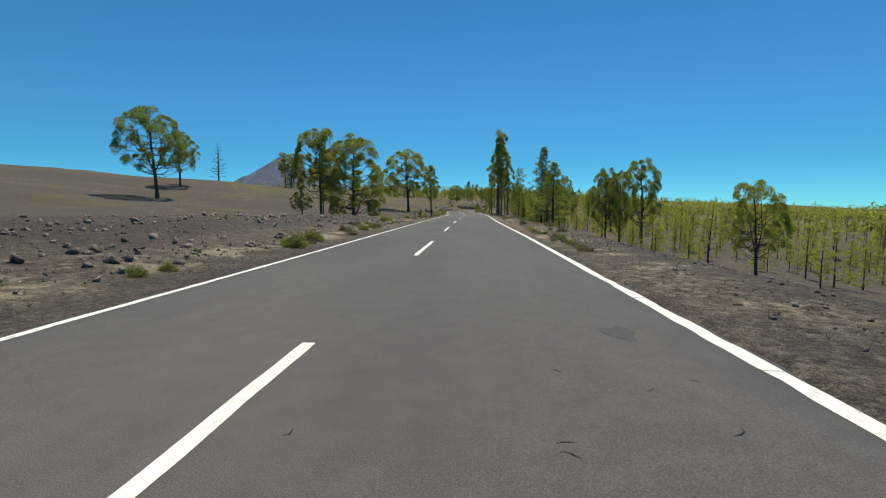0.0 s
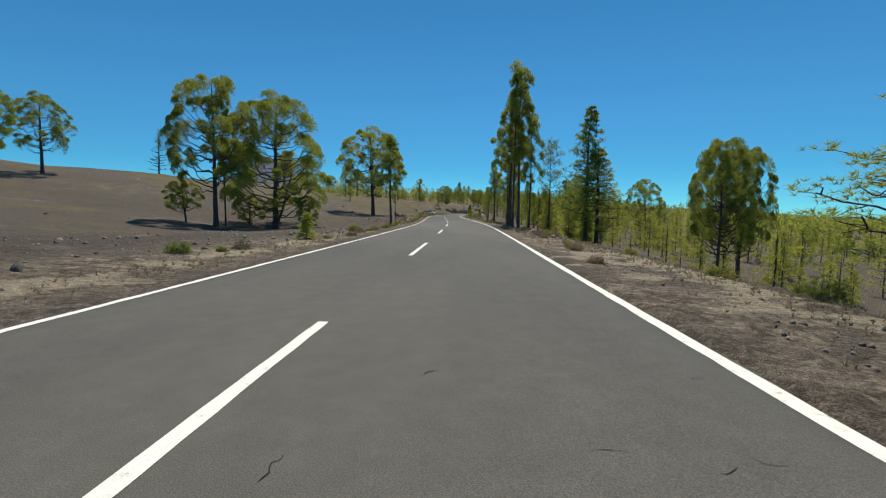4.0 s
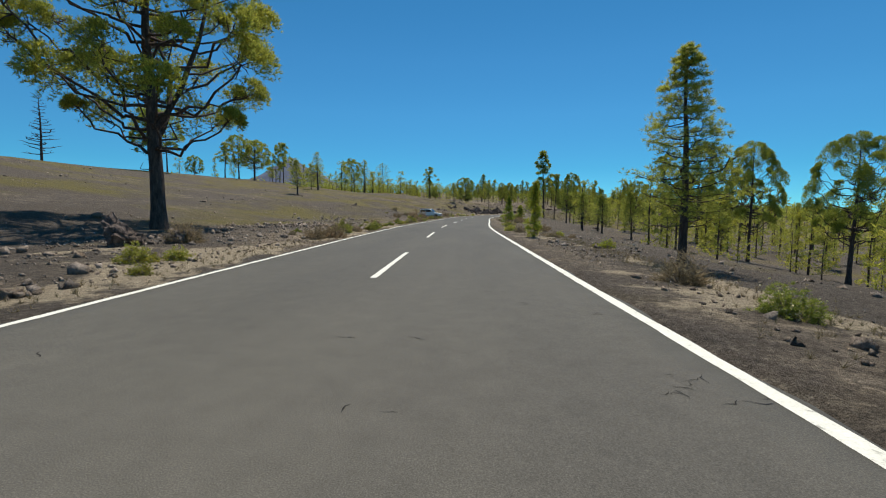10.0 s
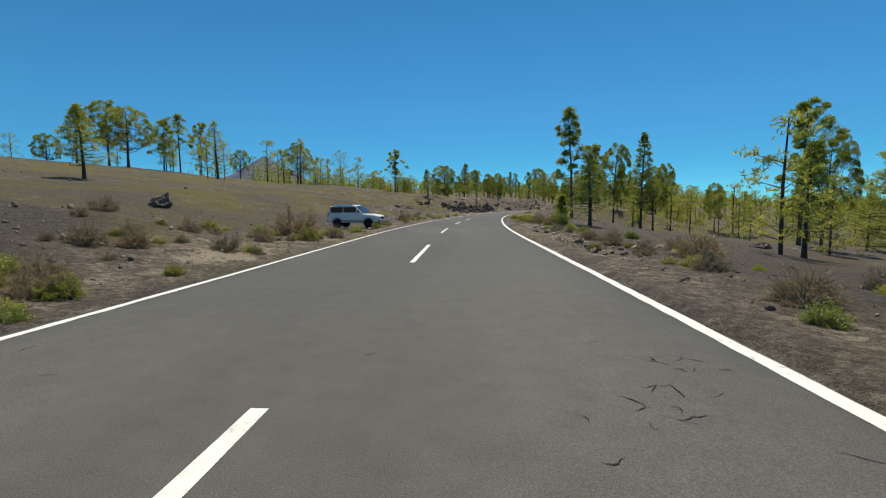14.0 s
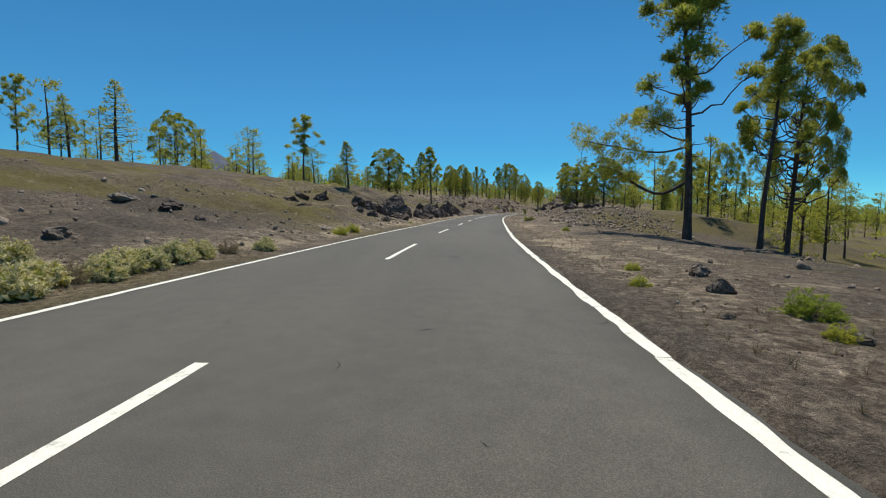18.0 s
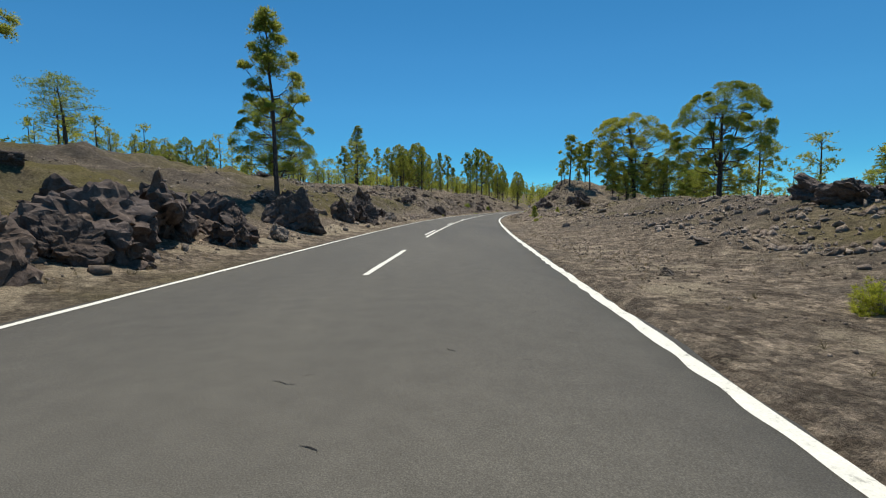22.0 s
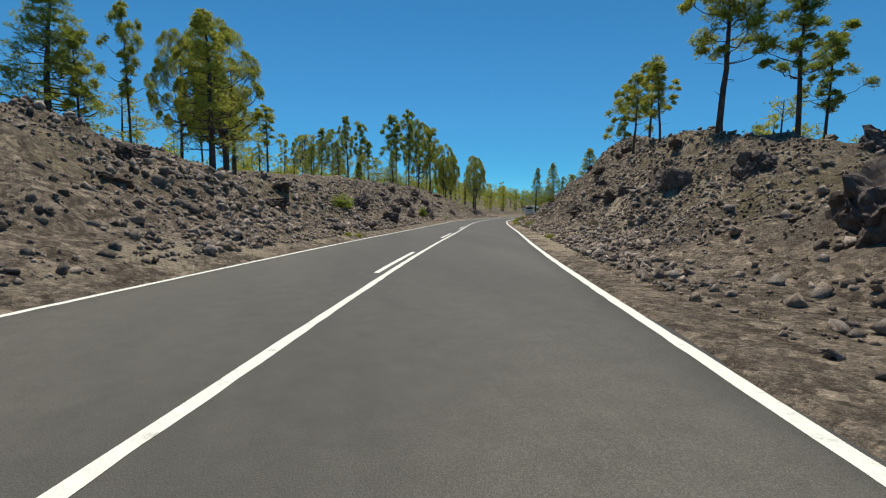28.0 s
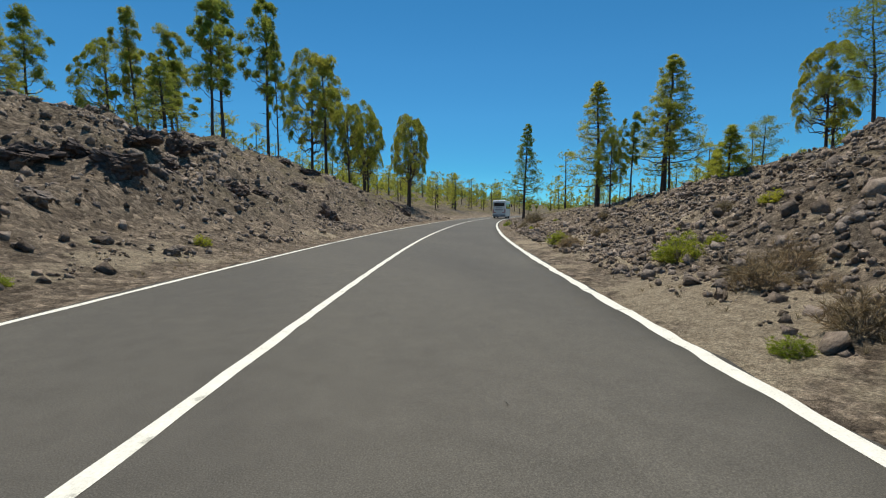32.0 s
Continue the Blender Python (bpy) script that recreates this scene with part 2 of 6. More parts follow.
def ground_sd(s, d):
    s, d = np.broadcast_arrays(np.asarray(s, float), np.asarray(d, float))
    a = np.abs(d)
    x, y = place(s, d)
    rough = roughness_at(s, d)
    z = base_height(s, d)
    ramp = smooth(4.6, 9.0, a)
    z = z + ramp * 0.16 * fbm(x / 3.1, y / 3.1, 3) + smooth(4.0, 6.5, a) * 0.05 * fbm(x / 0.7, y / 0.7, 9, 3)
    z = z + smooth(20, 60, a) * 1.2 * fbm(x / 26, y / 26, 17)
    crag = np.abs(fbm(x / 4.6, y / 4.6, 31, 4))
    lumps = np.maximum(0, vnoise(x / 2.3, y / 2.3, 55)) ** 1.5 * 0.55 + np.maximum(0, vnoise(x / 1.05, y / 1.05, 77)) ** 1.3 * 0.3
    fade = smooth(5.2, 8.5, a) * (1 - 0.75 * smooth(22, 45, a))
    ledge = 0.30 * (0.45 - np.abs(vnoise(x / 1.5, y / 1.5, 141))) + 0.20 * (0.45 - np.abs(vnoise(x / 0.62, y / 0.62, 151)))
    z = z + fade * np.clip(rough - 0.1, 0, 2) * (1.7 * (0.22 - crag) + lumps + ledge)
    z = z - 0.14 * (1 - smooth(0, 0.15, a - np.where(d > 0, asphalt_right(s) - 0.02, 0.10 - edge_left(s))))
    return z


def ground_xy(x, y):
    s, d = station(x, y)
    if abs(d) > 60 or s < MARKS[0] + 1 or s > S_END - 1:
        # undo the mapping beyond the near band
        for _ in range(12):
            px, py = place(s, d)
            t = np.array([np.interp(np.clip(s, MARKS[0], S_END), MARKS, TANG[:, i]) for i in (0, 1)])
            n = np.array([t[1], -t[0]])
            e = np.array([x - px, y - py])
            s, d = s + e @ t * 0.8, d + e @ n * 0.8
    return float(ground_sd(s, d)), float(s), float(d)


# ---- materials ----
def material(name, build, rough=0.9, metal=0.0, spec=0.3):
    m = bpy.data.materials.new(name)
    m.use_nodes = True
    nt = m.node_tree
    b = nt.nodes["Principled BSDF"]
    b.inputs["Roughness"].default_value, b.inputs["Metallic"].default_value = rough, metal
    b.inputs["Specular IOR Level"].default_value = spec
    build(nt, b)
    return m


def nnode(nt, kind, **kw):
    n = nt.nodes.new(kind)
    for k, v in kw.items():
        n.inputs[k.replace("_", " ")].default_value = v
    return n


def noise_node(nt, scale, detail=4.0, rough=0.6, space="Object", stretch=None):
    co = nt.nodes.new("ShaderNodeTexCoord")
    n = nnode(nt, "ShaderNodeTexNoise", Scale=scale, Detail=detail, Roughness=rough)
    out = co.outputs[space]
    if stretch:
        mp = nt.nodes.new("ShaderNodeMapping")
        mp.inputs["Scale"].default_value = stretch
        nt.links.new(out, mp.inputs[0])
        out = mp.outputs[0]
    nt.links.new(out, n.inputs["Vector"])
    return n


def ramp_node(nt, source, stops):
    r = nt.nodes.new("ShaderNodeValToRGB")
    r.color_ramp.elements[0].position, r.color_ramp.elements[1].position = stops[0][0], stops[-1][0]
    r.color_ramp.elements[0].color, r.color_ramp.elements[1].color = (*stops[0][1], 1), (*stops[-1][1], 1)
    for pos, col in stops[1:-1]:
        r.color_ramp.elements.new(pos).color = (*col, 1)
    nt.links.new(source, r.inputs[0])
    return r.outputs[0]


def mixed(nt, fac, a, b, mode="MIX"):
    m = nt.nodes.new("ShaderNodeMix")
    m.data_type, m.blend_type = "RGBA", mode
    for sock, v in ((m.inputs[0], fac), (m.inputs[6], a), (m.inputs[7], b)):
        if isinstance(v, (int, float)):
            sock.default_value = v
        elif isinstance(v, tuple):
            sock.default_value = (*v, 1)
        else:
            nt.links.new(v, sock)
    return m.outputs[2]


def bump(nt, b, height, strength=0.4, distance=0.02):
    n = nnode(nt, "ShaderNodeBump", Strength=strength, Distance=distance)
    nt.links.new(height, n.inputs["Height"])
    nt.links.new(n.outputs[0], b.inputs["Normal"])


def soil_build(nt, b):
    big = noise_node(nt, 0.09, 5, 0.6)
    mid = noise_node(nt, 0.7, 6, 0.65)
    fine = noise_node(nt, 9.0, 5, 0.7)
    grit = noise_node(nt, 38.0, 4, 0.75)
    cinder = ramp_node(nt, fine.outputs[0], [(0.3, (0.058, 0.048, 0.039)), (0.55, (0.116, 0.098, 0.079)), (0.75, (0.192, 0.164, 0.128))])
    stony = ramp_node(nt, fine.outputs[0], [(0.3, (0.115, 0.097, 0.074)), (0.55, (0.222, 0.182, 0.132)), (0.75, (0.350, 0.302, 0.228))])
    dust = ramp_node(nt, fine.outputs[0], [(0.3, (0.227, 0.183, 0.125)), (0.7, (0.468, 0.393, 0.278))])
    olive = ramp_node(nt, fine.outputs[0], [(0.3, (0.086, 0.072, 0.029)), (0.7, (0.180, 0.153, 0.060))])
    att = {}
    for key in ("dust", "stone", "olive"):
        att[key] = nt.nodes.new("ShaderNodeAttribute")
        att[key].attribute_name = key

    def spread(key, source, gain):
        # where an attribute and a noise together pass a threshold
        add = nt.nodes.new("ShaderNodeMath")
        add.operation = "MULTIPLY_ADD"
        nt.links.new(source.outputs[0], add.inputs[0])
        add.inputs[1].default_value = gain
        nt.links.new(att[key].outputs["Fac"], add.inputs[2])
        return add.outputs[0]

    col = mixed(nt, ramp_node(nt, spread("olive", big, 1.0), [(0.55, (0, 0, 0)), (0.72, (1, 1, 1))]), cinder, olive)
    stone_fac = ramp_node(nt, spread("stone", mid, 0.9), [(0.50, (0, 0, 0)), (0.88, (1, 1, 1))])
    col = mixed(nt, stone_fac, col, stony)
    # broken stones of two sizes in the rocky banks
    height = grit.outputs[0]
    for size, depth in ((3.6, 1.1), (10.0, 0.5)):
        co = nt.nodes.new("ShaderNodeTexCoord")
        warp = mixed(nt, 0.10, co.outputs["Object"], fine.outputs["Color"], "ADD")
        cell = nnode(nt, "ShaderNodeTexVoronoi", Scale=size)
        nt.links.new(warp, cell.inputs["Vector"])
        grey = nt.nodes.new("ShaderNodeRGBToBW")
        nt.links.new(cell.outputs["Color"], grey.inputs[0])
        chip = ramp_node(nt, grey.outputs[0], [(0.15, (0.55, 0.53, 0.52)), (0.5, (0.95, 0.94, 0.95)), (0.85, (1.55, 1.52, 1.5))])
        col = mixed(nt, stone_fac, col, mixed(nt, 0.85, col, chip, "MULTIPLY"))
        far = nt.nodes.new("ShaderNodeMath")
        far.operation = "MULTIPLY"
        nt.links.new(cell.outputs["Distance"], far.inputs[0])
        nt.links.new(stone_fac, far.inputs[1])
        sink = nt.nodes.new("ShaderNodeMath")
        sink.operation = "MULTIPLY_ADD"
        nt.links.new(far.outputs[0], sink.inputs[0])
        sink.inputs[1].default_value = -depth
        nt.links.new(height, sink.inputs[2])
        height = sink.outputs[0]
    col = mixed(nt, ramp_node(nt, spread("dust", mid, 1.3), [(0.90, (0, 0, 0)), (1.22, (1, 1, 1))]), col, dust)
    speck = ramp_node(nt, grit.outputs[0], [(0.33, (0.45, 0.45, 0.45)), (0.5, (1, 1, 1)), (0.68, (1.7, 1.65, 1.58))])
    col = mixed(nt, 0.85, col, speck, "MULTIPLY")
    nt.links.new(col, b.inputs["Base Color"])
    bump(nt, b, height, 0.9, 0.07)


def rock_build(shade):
    def build(nt, b):
        big = noise_node(nt, 1.3, 6, 0.65)
        fine = noise_node(nt, 12.0, 6, 0.75)
        info = nt.nodes.new("ShaderNodeObjectInfo")
        geo = nt.nodes.new("ShaderNodeNewGeometry")
        a = ramp_node(nt, fine.outputs[0], [(0.3, (0.17, 0.156, 0.152)), (0.52, (0.34, 0.318, 0.305)), (0.75, (0.56, 0.53, 0.505))])
        warm = ramp_node(nt, fine.outputs[0], [(0.3, (0.15, 0.126, 0.108)), (0.7, (0.45, 0.395, 0.34))])
        col = mixed(nt, ramp_node(nt, big.outputs[0], [(0.42, (0, 0, 0)), (0.6, (1, 1, 1))]), a, warm)
        tone = ramp_node(nt, geo.outputs["Random Per Island"], [(0.0, (0.58, 0.56, 0.54)), (0.5, (1.0, 0.97, 0.93)), (0.9, (1.3, 1.25, 1.2)), (1.0, (1.9, 1.83, 1.73))])
        col = mixed(nt, 1.0, col, tone, "MULTIPLY")
        tone2 = ramp_node(nt, info.outputs["Random"], [(0.0, (0.75, 0.73, 0.71)), (1.0, (1.1, 1.07, 1.03))])
        col = mixed(nt, 1.0, col, tone2, "MULTIPLY")
        col = mixed(nt, 1.0, col, shade, "MULTIPLY")
        nt.links.new(col, b.inputs["Base Color"])
        bump(nt, b, fine.outputs[0], 0.9, 0.06)
    return build


def asphalt_build(nt, b):
    big = noise_node(nt, 0.35, 5, 0.6, stretch=(1, 0.25, 1))
    mid = noise_node(nt, 3.5, 5, 0.65)
    grit = noise_node(nt, 120.0, 2, 0.7)
    col = ramp_node(nt, grit.outputs[0], [(0.3, (0.062, 0.058, 0.048)), (0.52, (0.102, 0.095, 0.079)), (0.75, (0.166, 0.154, 0.128))])
    col = mixed(nt, 1.0, col, ramp_node(nt, big.outputs[0], [(0.3, (0.82, 0.82, 0.83)), (0.7, (1.16, 1.15, 1.12))]), "MULTIPLY")
    col = mixed(nt, 1.0, col, ramp_node(nt, mid.outputs[0], [(0.3, (0.9, 0.9, 0.9)), (0.7, (1.1, 1.1, 1.1))]), "MULTIPLY")
    # an older, paler stretch of surfacing
    co, along = nt.nodes.new("ShaderNodeTexCoord"), nt.nodes.new("ShaderNodeSeparateXYZ")
    span = nnode(nt, "ShaderNodeMapRange", From_Max=400.0)
    nt.links.new(co.outputs["Object"], along.inputs[0])
    nt.links.new(along.outputs["Y"], span.inputs["Value"])
    col = mixed(nt, 1.0, col, ramp_node(nt, span.outputs[0], [(0.13, (1, 1, 1)), (0.17, (1.2, 1.2, 1.19)), (0.235, (1.2, 1.2, 1.19)), (0.265, (1, 1, 1))]), "MULTIPLY")
    nt.links.new(col, b.inputs["Base Color"])
    bump(nt, b, grit.outputs[0], 0.25, 0.006)


def paint_build(nt, b):
    wear = noise_node(nt, 6.0, 7, 0.75)
    fine = noise_node(nt, 60.0, 3, 0.7)
    col = ramp_node(nt, wear.outputs[0], [(0.32, (0.36, 0.345, 0.285)), (0.42, (0.77, 0.75, 0.64)), (0.7, (0.87, 0.85, 0.74))])
    col = mixed(nt, 1.0, col, ramp_node(nt, fine.outputs[0], [(0.3, (0.85, 0.85, 0.85)), (0.6, (1.03, 1.03, 1.03))]), "MULTIPLY")
    nt.links.new(col, b.inputs["Base Color"])


def flat_build(colour, grain=0.12, scale=8.0):
    def build(nt, b):
        n = noise_node(nt, scale, 5, 0.65)
        lo, hi = tuple(c * (1 - grain) for c in colour), tuple(min(1, c * (1 + grain)) for c in colour)
        nt.links.new(ramp_node(nt, n.outputs[0], [(0.3, lo), (0.7, hi)]), b.inputs["Base Color"])
    return build


def bark_build(nt, b):
    n = noise_node(nt, 3.0, 6, 0.7, stretch=(3, 3, 0.6))
    col = ramp_node(nt, n.outputs[0], [(0.3, (0.040, 0.031, 0.028)), (0.55, (0.115, 0.088, 0.075)), (0.78, (0.24, 0.19, 0.155))])
    nt.links.new(col, b.inputs["Base Color"])
    bump(nt, b, n.outputs[0], 0.9, 0.05)


def foliage_build(dark, mid, light):
    def build(nt, b):
        info = nt.nodes.new("ShaderNodeObjectInfo")
        geo = nt.nodes.new("ShaderNodeNewGeometry")
        clump = noise_node(nt, 0.55, 3, 0.6)
        col = ramp_node(nt, geo.outputs["Random Per Island"], [(0.0, dark), (0.5, mid), (1.0, light)])
        col = mixed(nt, 1.0, col, ramp_node(nt, clump.outputs[0], [(0.3, (0.72, 0.76, 0.7)), (0.7, (1.28, 1.2, 1.15))]), "MULTIPLY")
        col = mixed(nt, 1.0, col, ramp_node(nt, info.outputs["Random"], [(0.0, (0.78, 0.86, 0.8)), (1.0, (1.22, 1.12, 1.0))]), "MULTIPLY")
        nt.links.new(col, b.inputs["Base Color"])
        tr = nt.nodes.new("ShaderNodeBsdfTranslucent")
        nt.links.new(col, tr.inputs[0])
        mx = nt.nodes.new("ShaderNodeMixShader")
        mx.inputs[0].default_value = 0.55
        out = nt.nodes["Material Output"]
        nt.links.new(b.outputs[0], mx.inputs[1])
        nt.links.new(tr.outputs[0], mx.inputs[2])
        nt.links.new(mx.outputs[0], out.inputs[0])
    return build


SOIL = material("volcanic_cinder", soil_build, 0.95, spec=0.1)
ROCK = material("lava_rock", rock_build((1.05, 1.0, 0.93)), 0.9, spec=0.2)
# same lava for the outcrops, the shade of their faces multiplied into the colour
SHADED_ROCK = material("shaded_lava", rock_build((0.50, 0.45, 0.44)), 0.9, spec=0.2)
ASPHALT = material("worn_asphalt", asphalt_build, 0.82, spec=0.25)
PAINT = material("road_paint", paint_build, 0.7)
# flat dark colour that stands in for the shade inside cracks
CRACK_SHADE = material("crack_shadow", flat_build((0.034, 0.032, 0.03), 0.3, 20), 0.95, spec=0.1)
PATCH = material("darker_asphalt", flat_build((0.085, 0.083, 0.078), 0.25, 40), 0.9, spec=0.15)
BARK = material("pine_bark", bark_build, 0.95, spec=0.1)
NEEDLE = material("pine_needles", foliage_build((0.170, 0.205, 0.054), (0.365, 0.405, 0.085), (0.610, 0.620, 0.110)), 0.6)
NEEDLE_YOUNG = material("young_needles", foliage_build((0.215, 0.257, 0.040), (0.413, 0.456, 0.070), (0.585, 0.608, 0.100)), 0.6)
SHRUB = material("shrub_leaves", foliage_build((0.15, 0.18, 0.04), (0.29, 0.31, 0.07), (0.46, 0.45, 0.12)), 0.7)
BROOM = material("daisy_bush_leaves", foliage_build((0.20, 0.24, 0.05), (0.38, 0.41, 0.09), (0.54, 0.54, 0.14)), 0.7)
DRY = material("dry_twigs", foliage_build((0.14, 0.11, 0.07), (0.27, 0.215, 0.15), (0.42, 0.35, 0.25)), 0.9)
PETAL = material("white_petals", flat_build((0.82, 0.74, 0.44), 0.1), 0.7)
WHITE_CAR = material("white_car_paint", flat_build((0.80, 0.79, 0.76), 0.04), 0.38, spec=0.4)
GREY_CAR = material("silver_grey_trim", flat_build((0.30, 0.30, 0.31), 0.06), 0.35, spec=0.5)
GLASS = material("tinted_glass", flat_build((0.02, 0.024, 0.03), 0.05), 0.06, spec=0.6)
RUBBER = material("tyre_rubber", flat_build((0.018, 0.018, 0.019), 0.15), 0.85)
ALLOY = material("wheel_alloy", flat_build((0.5, 0.5, 0.49), 0.08), 0.4, 0.2)
STEEL = material("galvanised_steel", flat_build((0.42, 0.42, 0.41), 0.12), 0.45, 0.8)
RUST = material("rusty_steel", flat_build((0.13, 0.075, 0.05), 0.4, 14), 0.8, 0.2)
RED_LAMP = material("red_lamp_glass", flat_build((0.42, 0.02, 0.015), 0.05), 0.2, spec=0.5)
SIGN_WHITE = material("sign_white", flat_build((0.72, 0.72, 0.70), 0.04), 0.5)
SIGN_BROWN = material("sign_brown", flat_build((0.30, 0.085, 0.035), 0.06), 0.5)
SIGN_BLACK = material("sign_black", flat_build((0.02, 0.02, 0.02), 0.05), 0.6)
WOOD = material("dead_wood", flat_build((0.26, 0.22, 0.17), 0.35, 6), 0.95, spec=0.1)
# the blue of distance haze is mixed into this rock colour
MOUNT = material("hazed_mountain_rock", flat_build((0.125, 0.14, 0.185), 0.25, 0.01), 0.95, spec=0.05)


# ---- mesh helpers ----
def mesh_from(name, verts, faces, mat, smooth_faces=False):
    """A mesh from arrays of vertices and triangles or quads."""
    verts, faces = np.asarray(verts, np.float32), np.asarray(faces, np.int32)
    me = bpy.data.meshes.new(name)
    n, k = faces.shape
    me.vertices.add(len(verts))
    me.vertices.foreach_set("co", verts.ravel())
    me.loops.add(n * k)
    me.loops.foreach_set("vertex_index", faces.ravel())
    me.polygons.add(n)
    me.polygons.foreach_set("loop_start", np.arange(0, n * k, k, dtype=np.int32))
    if smooth_faces:
        me.polygons.foreach_set("use_smooth", np.ones(n, bool))
    me.update(calc_edges=True)
    me.materials.append(mat)
    return me


def part(name, bm, mat, parent=None, label=""):
    """A bmesh, or a ready mesh, as one object under a thing or part."""
    if isinstance(bm, bpy.types.Mesh):
        me = bm
    else:
        me = bpy.data.meshes.new(name)
        bm.to_mesh(me)
        bm.free()
        me.materials.append(mat)
    ob = new(name, me)
    if parent:
        ob.parent = parent
    return tagged(ob, label)


def thing(name, label, category, group="", kind=""):
    return tagged(new(name), label, category, group, kind)


def box(bm, x0, x1, y0, y1, z0, z1, bevel=0.0):
    vs = [bm.verts.new(c) for c in ((x0, y0, z0), (x1, y0, z0), (x1, y1, z0), (x0, y1, z0), (x0, y0, z1), (x1, y0, z1), (x1, y1, z1), (x0, y1, z1))]
    fs = [bm.faces.new([vs[i] for i in f]) for f in ((0, 3, 2, 1), (4, 5, 6, 7), (0, 1, 5, 4), (1, 2, 6, 5), (2, 3, 7, 6), (3, 0, 4, 7))]
    if bevel:
        edges = list({e for f in fs for e in f.edges})
        bmesh.ops.bevel(bm, geom=edges, offset=bevel, segments=2, affect="EDGES", profile=0.5)
    return bm


def boxed(name, dims, mat, parent, bevel=0.0, label=""):
    return part(name, box(bmesh.new(), *dims, bevel), mat, parent, label)


def tube(path, radii, sides=7):
    """Vertices and quads of a tapering tube along a path."""
    path, radii = np.asarray(path, float), np.asarray(radii, float)
    n = len(path)
    tan = np.gradient(path, axis=0)
    tan /= np.linalg.norm(tan, axis=1)[:, None] + 1e-9
    ref = np.where(np.abs(tan[:, 2:3]) > 0.9, np.array([[1.0, 0, 0]]), np.array([[0, 0, 1.0]]))
    u = np.cross(tan, ref)
    u /= np.linalg.norm(u, axis=1)[:, None] + 1e-9
    v = np.cross(tan, u)
    ang = np.linspace(0, 2 * np.pi, sides, endpoint=False)
    ring = u[:, None, :] * np.cos(ang)[None, :, None] + v[:, None, :] * np.sin(ang)[None, :, None]
    pts = (path[:, None, :] + ring * radii[:, None, None]).reshape(-1, 3)
    i = np.arange(n - 1)[:, None] * sides
    j = np.arange(sides)[None, :]
    k = (j + 1) % sides
    quads = np.stack([i + j, i + k, i + sides + k, i + sides + j], -1).reshape(-1, 4)
    return pts, quads


def merged(pieces):
    vs, fs, base = [], [], 0
    for v, f in pieces:
        vs.append(v)
        fs.append(np.asarray(f) + base)
        base += len(v)
    return np.vstack(vs), np.vstack(fs)


def tufts(rng, centres, ups, needles, length, width):
    """Sprays of single narrow needles round many centres."""
    n = len(centres)
    c = np.repeat(centres, needles, 0)
    u = np.repeat(ups, needles, 0)
    d = rng.normal(size=(n * needles, 3)) * 0.75 + u
    d /= np.linalg.norm(d, axis=1)[:, None]
    ln = length * rng.uniform(0.6, 1.15, (n * needles, 1))
    side = np.cross(d, rng.normal(size=d.shape))
    side /= np.linalg.norm(side, axis=1)[:, None]
    w = width * rng.uniform(0.7, 1.3, (n * needles, 1))
    a = c + d * ln * 0.04 - side * w * 0.5
    b = c + d * ln * 0.04 + side * w * 0.5
    tip = c + d * ln
    verts = np.stack([a, b, tip], 1).reshape(-1, 3)
    faces = np.arange(len(verts)).reshape(-1, 3)
    return verts, faces


# ---- ground: one sheet to the horizon ----
def grown(start, step, growth, end):
    out, v = [], start
    while v < end:
        out.append(v)
        v += step
        step *= growth
    return out + [end]


